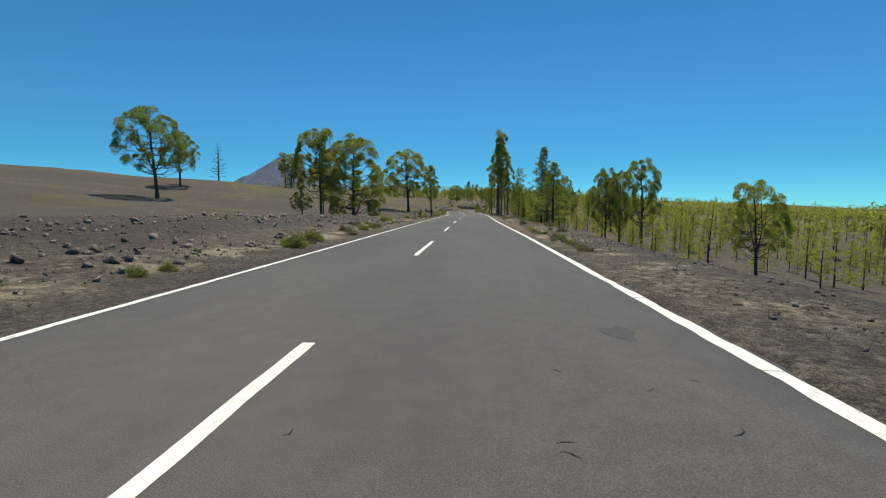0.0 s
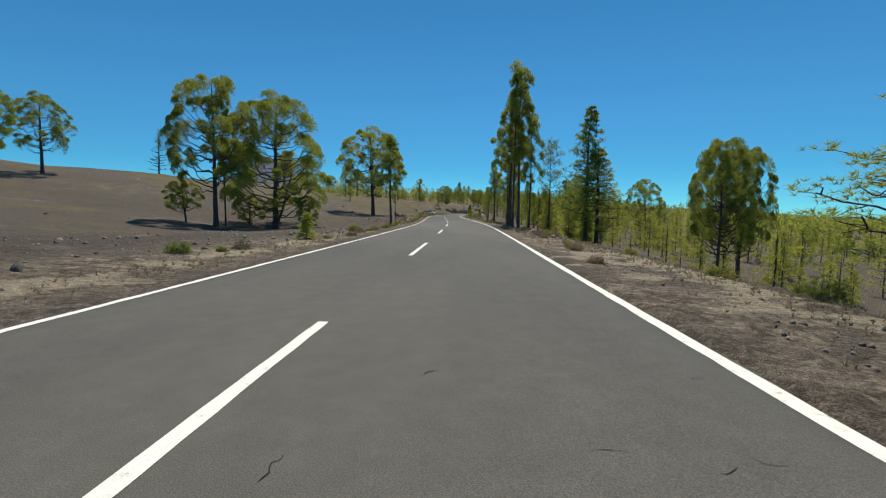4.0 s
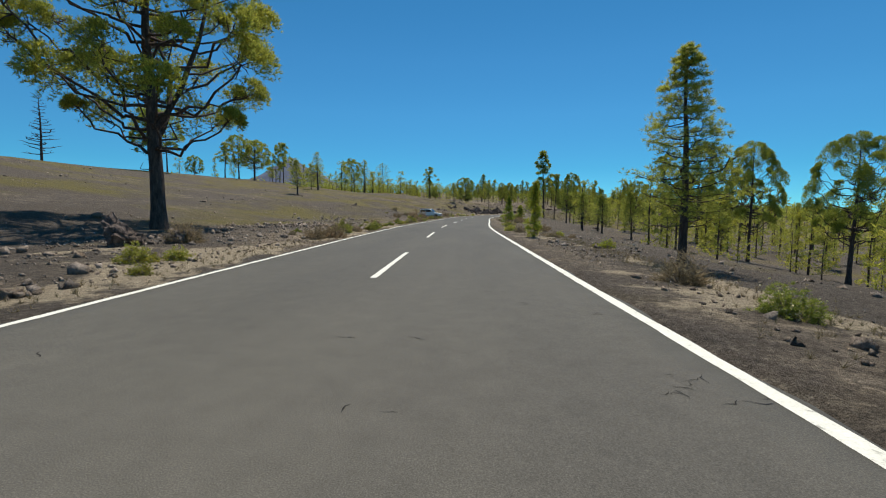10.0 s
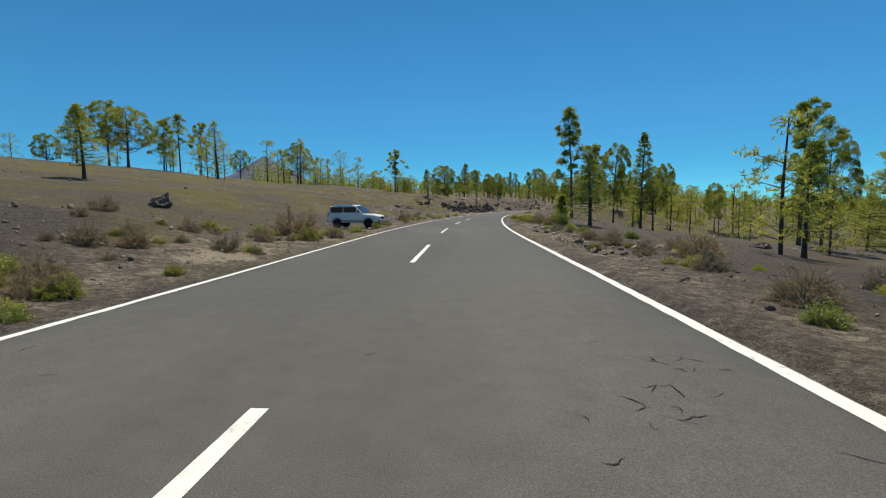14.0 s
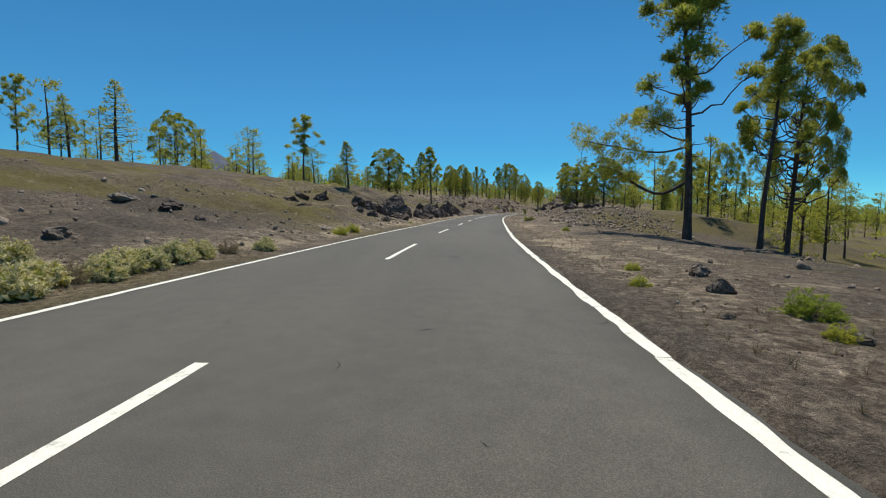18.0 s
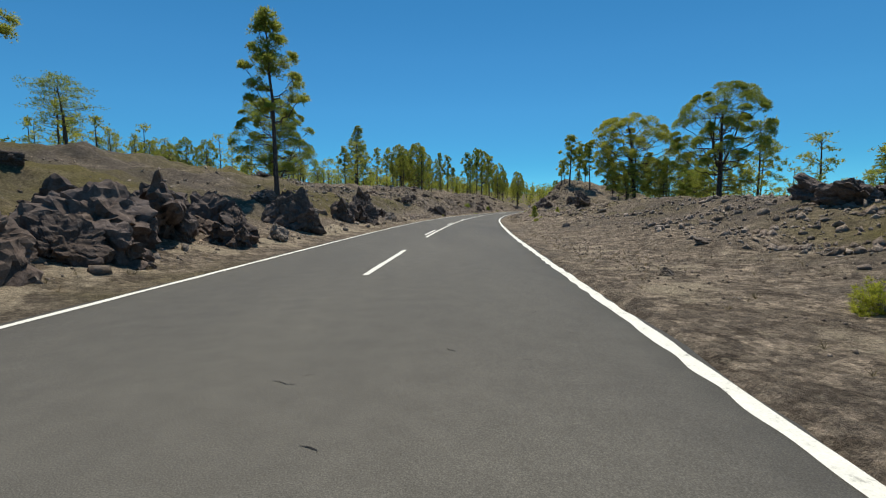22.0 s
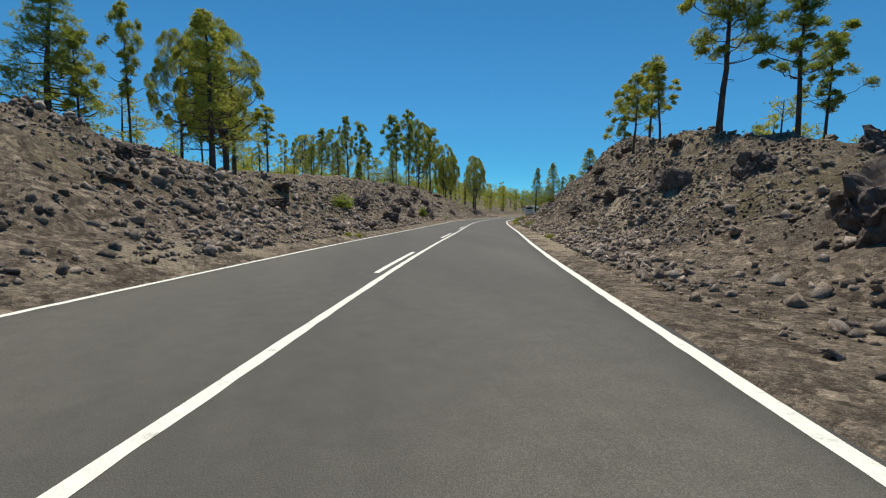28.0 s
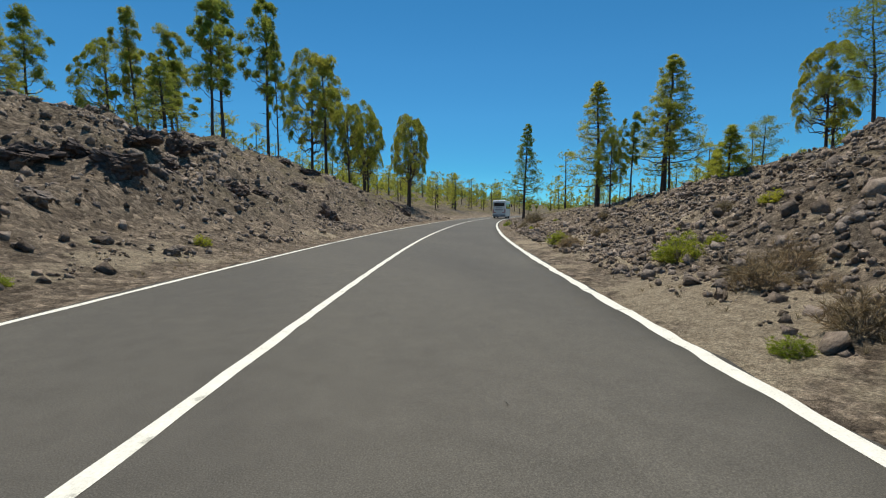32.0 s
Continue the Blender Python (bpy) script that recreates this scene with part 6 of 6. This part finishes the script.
bush('cream', -1.1, 211.1, 0.65, 0.50)
bush('cream', -0.9, 212.9, 0.60, 0.46)
bush('dry', -0.7, 214.0, 0.53, 0.41)
bush('cream', -0.2, 215.4, 0.53, 0.41)
bush('cream', -1.5, 208.4, 0.49, 0.38)
bush('cream', -1.0, 209.8, 0.49, 0.38)
bush('cream', -1.2, 210.5, 0.60, 0.46)
bush('cream', -1.0, 212.1, 0.63, 0.49)
bush('yellow', 0.7, 223.0, 0.61, 0.47)
bush('yellow', 8.9, 207.0, 0.53, 0.40)
bush('yellow', 8.4, 206.1, 0.29, 0.23)
bush('yellow', 8.7, 211.1, 0.30, 0.23)
bush('yellow', 7.9, 209.2, 0.22, 0.17)
bush('cream', -2.4, 209.6, 0.71, 0.54)
bush('yellow', 1.0, 225.0, 0.71, 0.55)
bush('yellow', 12.9, 228.1, 0.44, 0.34)
bush('yellow', 3.7, 240.8, 0.30, 0.23)
bush('dry', 16.0, 250.1, 0.55, 0.42)
bush('green', 16.7, 251.3, 0.77, 0.59)
bush('dry', 17.3, 253.3, 0.51, 0.39)
bush('yellow', 24.7, 289.9, 0.40, 0.30)
bush('yellow', 17.9, 258.4, 0.58, 0.44)
bush('dry', 12.4, 286.0, 0.17, 0.13)
bush('yellow', 27.1, 295.5, 0.28, 0.21)
bush('yellow', 20.3, 315.8, 0.44, 0.34)
bush('dry', 18.6, 311.9, 0.22, 0.17)
bush('yellow', 31.1, 356.1, 1.32, 1.02)
bush('yellow', 31.1, 347.1, 0.23, 0.17)
bush('yellow', 31.6, 347.7, 0.23, 0.18)
bush('yellow', 40.5, 346.0, 0.39, 0.30)
bush('dry', 42.5, 345.6, 0.52, 0.40)
bush('flower', 46.8, 361.9, 0.55, 0.48)
bush('yellow', 41.3, 378.8, 0.71, 1.29)
bush('yellow', 48.9, 369.5, 0.41, 0.32)
bush('dry', 46.6, 362.5, 0.18, 0.13)
bush('yellow', 41.1, 378.9, 0.68, 1.24)
bush('yellow', 48.5, 367.6, 0.33, 0.25)
bush('dry', 48.3, 367.2, 0.26, 0.20)
bush('yellow', 53.3, 370.6, 0.75, 0.95)
bush('dry', 50.2, 370.5, 0.50, 0.38)
bush('dry', 54.4, 380.2, 0.73, 0.56)
bush('yellow', 56.6, 382.5, 0.36, 0.28)
bush('yellow', 52.5, 378.6, 0.25, 0.19)
bush('yellow', 46.8, 389.6, 0.43, 0.33)
bush('yellow', 58.0, 382.4, 0.42, 0.32)
bush('dry', 68.0, 406.8, 1.44, 1.11)
bush('dry', 59.0, 384.2, 0.46, 0.35)
bush('yellow', 44.9, 384.1, 0.20, 0.15)



def verge_shrubs(count, s_range, d_range, kinds, seed):
    """Small shrubs in a loose row along the edge of the asphalt."""
    rng = random.Random(seed)
    for _ in range(count):
        x, y = (float(v) for v in place(rng.uniform(*s_range), rng.uniform(*d_range)))
        w = rng.uniform(0.25, 0.75)
        bush(rng.choice(kinds), x, y, w, w * rng.uniform(0.6, 0.95))


verge_shrubs(46, (100, 205), (-6.4, -4.1), ("dry", "green", "flower", "dry"), 11)
verge_shrubs(40, (90, 200), (4.9, 8.5), ("dry", "dry", "green", "flower"), 12)
verge_shrubs(22, (10, 95), (4.8, 7.5), ("dry", "green", "dry"), 13)
verge_shrubs(16, (14, 95), (-6, -4.2), ("dry", "green"), 14)
verge_shrubs(40, (158, 184), (-9.5, -4.3), ("dry", "flower", "green", "dry"), 16)
verge_shrubs(30, (158, 202), (5.6, 8.8), ("dry", "dry", "green", "yellow"), 17)
for kind, s_at, d_at, w in (("dry", 197.5, 7.2, 1.3), ("dry", 195.6, 8.2, 1.2), ("yellow", 194.2, 8.6, 1.0), ("green", 192.4, 8.4, 1.5), ("yellow", 199.8, 6.6, 0.9), ("dry", 165.5, 7.6, 1.1), ("green", 167.0, 8.2, 0.9)):
    bush(kind, *(float(v) for v in place(s_at, d_at)), w, w * 0.8)
verge_shrubs(20, (370, 425), (4.7, 8), ("yellow", "dry", "dry"), 15)


# ---- pines farther off: the wooded slopes ----
def wood(count, s_range, d_range, h_range, seed, kinds):
    rng = random.Random(seed)
    for _ in range(count):
        s, d = rng.uniform(*s_range), rng.uniform(*d_range)
        x, y = (float(v) for v in place(s, d))
        z = float(ground_sd(s, d))
        h = rng.uniform(*h_range)
        wood_pine(rng, rng.choice(kinds), x, y, z, h, h * rng.uniform(0.85, 1.15))


wood(150, (60, 190), (46, 120), (4, 9), 1, ("broad", "broad", "tall", "column"))
wood(95, (80, 188), (18, 60), (3, 7.5), 8, ("broad", "column", "column"))
wood(34, (232, 300), (24, 46), (5, 9), 9, ("broad", "tall", "column"))
wood(90, (190, 345), (42, 110), (5, 9.5), 2, ("broad", "tall", "column"))
wood(45, (235, 345), (-110, -48), (7, 11), 3, ("broad", "tall", "column"))
wood(36, (345, 455), (-90, -24), (7, 11), 4, ("broad", "tall", "tall"))
wood(70, (455, 590), (-70, -9), (6, 11), 5, ("broad", "tall", "column"))
wood(60, (455, 590), (11, 80), (6, 11), 6, ("broad", "tall", "column"))
wood(25, (375, 455), (30, 80), (7, 11), 7, ("broad", "tall", "column"))


for bag, name, mat, text in ((WOOD_V, "pine_wood", NEEDLE, "open wood of green pines on the slopes"), (WOOD_T, "pine_wood_trunks", BARK, "dark trunks of the open pine wood")):
    tagged(new(name, mesh_from(name, *merged(bag), mat)), text, "wood", kind="stuff")


def far_woods():
    """The forest that covers the far slopes, as one mass of crowns."""
    rng = np.random.RandomState(9)
    s = np.concatenate([rng.uniform(-60, 900, 2200), rng.uniform(560, 1500, 1500), rng.uniform(330, 900, 900)])
    d = np.concatenate([rng.uniform(105, 520, 2200), rng.uniform(-500, 300, 1500), rng.uniform(-420, -85, 900)])
    x, y = place(s, d)
    z = ground_sd(s, d)
    n = len(s)
    h = 4.0 + 10.5 * rng.rand(n) ** 1.9
    w = h * rng.uniform(0.17, 0.29, n)
    per = 34
    u = rng.normal(size=(n, per, 3))
    u /= np.linalg.norm(u, axis=2)[:, :, None]
    r = rng.rand(n, per, 1) ** 0.35
    blob = u * r
    c = np.stack([x[:, None] + blob[:, :, 0] * w[:, None], y[:, None] + blob[:, :, 1] * w[:, None], (z + h * 0.60)[:, None] + blob[:, :, 2] * (h * 0.38)[:, None]], -1).reshape(-1, 3)
    v, f = tufts(rng, c, np.repeat(np.array([[0, 0, 0.3]]), len(c), 0), 2, 1.2, 0.7)
    tagged(new("far_forest", mesh_from("far_forest", v, f, NEEDLE)), "green pine forest covering the distant slopes", "forest", kind="stuff")
    tr = [tube(np.array([[a, b, e - 0.3], [a, b, e + q * 0.8]]), [0.16, 0.07], 4) for a, b, e, q in zip(x[:], y[:], z[:], h[:])]
    tagged(new("far_trunks", mesh_from("far_trunks", *merged(tr), BARK)), "dark trunks of the distant pine forest", "forest", kind="stuff")


far_woods()
for slot in MODELS.values():
    if not slot[3]:
        for o in (*slot[0].children_recursive, slot[0]):
            bpy.data.objects.remove(o)
for slot in BUSHES.values():
    if not slot[1]:
        for o in (*slot[0].children_recursive, slot[0]):
            bpy.data.objects.remove(o)


# ---- vehicles ----
def loft(rings, closed_ends=True):
    """A skin over rings of equal point count."""
    bm = bmesh.new()
    loops = [[bm.verts.new(p) for p in ring] for ring in rings]
    n = len(loops[0])
    for a, b in zip(loops, loops[1:]):
        for i in range(n):
            bm.faces.new((a[i], a[(i + 1) % n], b[(i + 1) % n], b[i]))
    if closed_ends:
        bm.faces.new(list(reversed(loops[0])))
        bm.faces.new(loops[-1])
    bmesh.ops.recalc_face_normals(bm, faces=bm.faces)
    return bm


def wheel(parent, x, y, r, w, outward):
    ang = np.linspace(0, 2 * np.pi, 20, endpoint=False)
    prof = [(-w / 2, 0.62), (-w / 2, 0.93), (-w * 0.36, 1.0), (w * 0.36, 1.0), (w / 2, 0.93), (w / 2, 0.62)]
    tyre = part("tyre", loft([[(x + u, y + r * k * math.cos(a), r + r * k * math.sin(a)) for a in ang] for u, k in prof]), RUBBER, parent)
    hub = [(-0.30 * w, 0.62), (0.36 * w, 0.60), (0.40 * w, 0.45), (0.30 * w, 0.2), (0.44 * w, 0.12)]
    part("rim", loft([[(x + u * outward, y + r * k * math.cos(a), r + r * k * math.sin(a)) for a in ang] for u, k in hub]), ALLOY, tyre)


def rounded_ring(y, hw, z0, z1, r, top_in=0.0):
    pts = []
    for cx, cz, a0 in ((hw - r, z0 + r * 0.6, -90), (hw - r - top_in, z1 - r, 0), (-hw + r + top_in, z1 - r, 90), (-hw + r, z0 + r * 0.6, 180)):
        for k in range(4):
            a = radians(a0 + 30 * k)
            rz = r * 0.6 if cz < (z0 + z1) / 2 else r
            pts.append((cx + r * math.cos(a), y, cz + rz * math.sin(a)))
    return pts


def build_bus(s, d):
    bus = thing("bus", "white touring coach with dark rear window on the asphalt", "bus")
    body = loft([rounded_ring(0.0, 1.17, 0.42, 3.18, 0.24, 0.10), rounded_ring(0.10, 1.25, 0.36, 3.38, 0.22, 0.08), rounded_ring(0.6, 1.275, 0.34, 3.46, 0.2, 0.06),
                 rounded_ring(11.0, 1.275, 0.34, 3.46, 0.2, 0.06), rounded_ring(11.7, 1.22, 0.36, 3.2, 0.25, 0.1), rounded_ring(11.9, 1.1, 0.5, 2.6, 0.3, 0.1)])
    part("body", body, WHITE_CAR, bus)
    boxed("rear_window", (-1.0, 1.0, -0.035, 0.06, 2.28, 3.0), GLASS, bus, 0.06, "dark tinted rear window")
    boxed("roof_spoiler", (-1.08, 1.08, -0.05, 0.5, 3.12, 3.3), WHITE_CAR, bus, 0.06)
    boxed("bumper", (-1.22, 1.22, -0.10, 0.2, 0.36, 0.78), GREY_CAR, bus, 0.06)
    boxed("engine_grille", (-0.72, 0.72, -0.03, 0.05, 1.55, 1.72), GREY_CAR, bus, 0.02)
    boxed("engine_hatch", (-0.86, 0.86, -0.022, 0.05, 0.86, 1.46), WHITE_CAR, bus, 0.03)
    boxed("lettering_bar", (-0.62, 0.62, -0.03, 0.03, 1.94, 2.08), GREY_CAR, bus, 0.005)
    boxed("number_plate", (-0.26, 0.26, -0.115, -0.08, 0.5, 0.62), SIGN_WHITE, bus, 0.005)
    for x in (-1, 1):
        boxed("tail_lamp", (x * 1.1 - 0.08, x * 1.1 + 0.08, -0.02, 0.14, 0.95, 1.75), RED_LAMP, bus, 0.03)
        boxed("reflector", (x * 0.75 - 0.18, x * 0.75 + 0.18, -0.035, 0.02, 1.1, 1.2), RED_LAMP, bus, 0.01)
        boxed("side_windows", (x * 1.262 - 0.03, x * 1.262 + 0.03, 0.9, 11.1, 1.85, 2.95), GLASS, bus, 0.02)
        boxed("mirror", (x * 1.5 - 0.10, x * 1.5 + 0.10, 11.5, 11.7, 2.3, 2.85), RUBBER, bus, 0.03)
        boxed("mirror_arm", (min(x * 1.1, x * 1.5), max(x * 1.1, x * 1.5), 11.52, 11.58, 2.85, 2.92), RUBBER, bus)
        for y in (2.6, 8.8):
            wheel(bus, x * 1.1, y, 0.5, 0.3, x)
    x, y = (float(v) for v in place(s, d))
    bus.matrix_basis = pose(x, y, 0.008, 0, 0, -math.degrees(heading(s + 6)))
    return bus


def build_suv(x, y, z, yaw):
    car = thing("suv", "white off-road car parked beside the road", "car")
    lower = loft([rounded_ring(yy, hw, z0, z1, 0.12) for yy, hw, z0, z1 in
                  ((-2.12, 0.78, 0.55, 1.02), (-2.04, 0.87, 0.48, 1.10), (-1.3, 0.91, 0.42, 1.14), (0.5, 0.91, 0.42, 1.13), (0.95, 0.90, 0.44, 1.10), (1.75, 0.87, 0.46, 1.02), (2.02, 0.82, 0.50, 0.95), (2.12, 0.70, 0.55, 0.82))])
    part("body", lower, WHITE_CAR, car)
    cabin = loft([rounded_ring(yy, hw, 1.06, z1, 0.10, ti) for yy, hw, z1, ti in
                  ((-2.06, 0.83, 1.28, 0.02), (-1.95, 0.85, 1.70, 0.10), (-1.2, 0.86, 1.80, 0.13), (-0.05, 0.86, 1.79, 0.13), (0.15, 0.86, 1.72, 0.13), (0.85, 0.85, 1.16, 0.02))])
    part("cabin", cabin, WHITE_CAR, car)
    boxed("bonnet_scoop", (-0.28, 0.28, 1.0, 1.45, 1.02, 1.11), WHITE_CAR, car, 0.03)
    boxed("rear_window", (-0.60, 0.60, -2.09, -1.94, 1.24, 1.60), GLASS, car, 0.03)
    part("windscreen", loft([[(-0.64, 0.20, 1.70), (0.64, 0.20, 1.70), (0.64, 0.25, 1.72), (-0.64, 0.25, 1.72)], [(-0.74, 0.80, 1.18), (0.74, 0.80, 1.18), (0.74, 0.88, 1.2), (-0.74, 0.88, 1.2)]]), GLASS, car)
    for x_ in (-1, 1):
        for y0, y1 in ((-1.86, -0.86), (-0.78, 0.24)):
            boxed("side_window", (x_ * 0.80 - 0.05, x_ * 0.80 + 0.05, y0, y1, 1.20, 1.62), GLASS, car, 0.02)
        boxed("side_stripe", (x_ * 0.925 - 0.015, x_ * 0.925 + 0.015, -1.0, 0.9, 0.50, 0.62), GREY_CAR, car, 0.004, "grey sill moulding below the door")
        boxed("headlamp", (x_ * 0.62 - 0.14, x_ * 0.62 + 0.14, 1.98, 2.13, 0.72, 0.88), STEEL, car, 0.02)
        boxed("tail_lamp", (x_ * 0.78 - 0.07, x_ * 0.78 + 0.07, -2.13, -2.02, 0.85, 1.2), RED_LAMP, car, 0.02)
        boxed("mirror", (x_ * 1.0 - 0.10, x_ * 1.0 + 0.10, 0.45, 0.55, 1.2, 1.36), RUBBER, car, 0.02)
        boxed("roof_rail", (x_ * 0.68 - 0.02, x_ * 0.68 + 0.02, -1.7, -0.1, 1.80, 1.84), GREY_CAR, car, 0.008)
        for y_ in (-1.30, 1.28):
            ang = np.linspace(0, np.pi, 13)
            arch = loft([[(x_ * 0.935 + u, y_ + k * math.cos(a), 0.40 + k * math.sin(a)) for a in ang] for u, k in ((-0.02, 0.40), (0.02, 0.40), (0.02, 0.47), (-0.02, 0.47))], False)
            part("wheel_arch", arch, GREY_CAR, car)
            wheel(car, x_ * 0.82, y_, 0.38, 0.24, x_)
    boxed("front_bumper", (-0.84, 0.84, 2.0, 2.22, 0.46, 0.68), GREY_CAR, car, 0.05)
    boxed("rear_bumper", (-0.84, 0.84, -2.24, -2.04, 0.46, 0.66), GREY_CAR, car, 0.05)
    boxed("grille", (-0.44, 0.44, 2.06, 2.15, 0.7, 0.88), SIGN_BLACK, car, 0.02)
    car.matrix_basis = pose(x, y, z, 0, 0, yaw) @ Matrix.Diagonal((0.9, 0.9, 0.92, 1))
    return car


build_bus(470.0, 2.2)
SUV_AT = (-6.29, 185.63)
build_suv(*SUV_AT, ground_xy(*SUV_AT)[0] + 0.02, -99)


# ---- kilometre sign, marker posts, stump ----
def text_mesh(body, size, mat, parent, m):
    cu = bpy.data.curves.new("text", "FONT")
    cu.body, cu.size, cu.align_x, cu.align_y, cu.extrude = body, size, "CENTER", "CENTER", 0.002
    ob = bpy.data.objects.new("text", cu)
    me = bpy.data.meshes.new_from_object(ob)
    me.materials.clear()
    me.materials.append(mat)
    made = part("lettering", me, mat, parent)
    made.matrix_basis = m
    bpy.data.objects.remove(ob)
    return made


def build_km_sign(s, d):
    x, y = (float(v) for v in place(s, d))
    z = ground_xy(x, y)[0]
    sign = thing("km_sign", "white kilometre sign with brown top on a steel post", "road sign")
    part("post", loft([[(0.03 * math.cos(a), 0.05 + 0.03 * math.sin(a), h) for a in np.linspace(0, 2 * np.pi, 10, endpoint=False)] for h in (-0.3, 1.75)]), RUST, sign)
    plate = boxed("plate", (-0.20, 0.20, -0.005, 0.012, 1.12, 1.70), SIGN_WHITE, sign, 0.004)
    boxed("top_band", (-0.195, 0.195, -0.010, -0.006, 1.50, 1.695), SIGN_BROWN, plate, 0.001, "brown band on top")
    text_mesh("km", 0.11, SIGN_BLACK, plate, pose(0, -0.008, 1.425, 90, 0, 0))
    text_mesh("12", 0.25, SIGN_BLACK, plate, pose(0, -0.008, 1.25, 90, 0, 0))
    boxed("route_bar", (-0.11, 0.11, -0.013, -0.010, 1.57, 1.63), SIGN_WHITE, plate)
    sign.matrix_basis = pose(x, y, z, 0, 0, -math.degrees(heading(s)) - 6)
    return sign


def build_post(s, d, h=0.55):
    x, y = (float(v) for v in place(s, d))
    post = thing("marker_stake", "short rusty marker stake standing on the verge", "post")
    part("shaft", loft([[(r * math.cos(a), r * math.sin(a), z) for a in np.linspace(0, 2 * np.pi, 10, endpoint=False)] for z, r in ((-0.2, 0.032), (h - 0.03, 0.03), (h, 0.018))]), RUST, post)
    boxed("band", (-0.036, 0.036, -0.036, 0.036, h - 0.16, h - 0.06), SIGN_WHITE, post, 0.008)
    post.matrix_basis = pose(x, y, ground_xy(x, y)[0], 0, 3, -math.degrees(heading(s)))


build_km_sign(381.0, 5.5)
build_post(380.2, -4.4)


def build_stump(x, y):
    z = ground_xy(x, y)[0]
    stump = thing("tree_stump", "weathered grey dead stump with twisted roots", "stump")
    rng = np.random.RandomState(2)
    part("wood", mesh_from("wood", *tube(np.array([[0, 0, -0.1], [0.05, 0, 0.25], [0.12, 0.04, 0.5]]), [0.22, 0.15, 0.07], 9), WOOD, True), None, stump)
    for k in range(7):
        a = k * 0.9 + rng.rand() * 0.4
        p = np.array([[0, 0, 0.18], [0.35 * math.cos(a), 0.35 * math.sin(a), 0.2 + 0.15 * rng.rand()], [0.75 * math.cos(a + 0.3), 0.75 * math.sin(a + 0.3), -0.04]])
        part("root", mesh_from("root", *tube(p, [0.09, 0.06, 0.025], 6), WOOD, True), None, stump)
    stump.matrix_basis = pose(x, y, z, 0, 0, 30) @ Matrix.Diagonal((0.55, 0.55, 0.6, 1))


build_stump(*(float(v) for v in place(146.6, 5.6)))
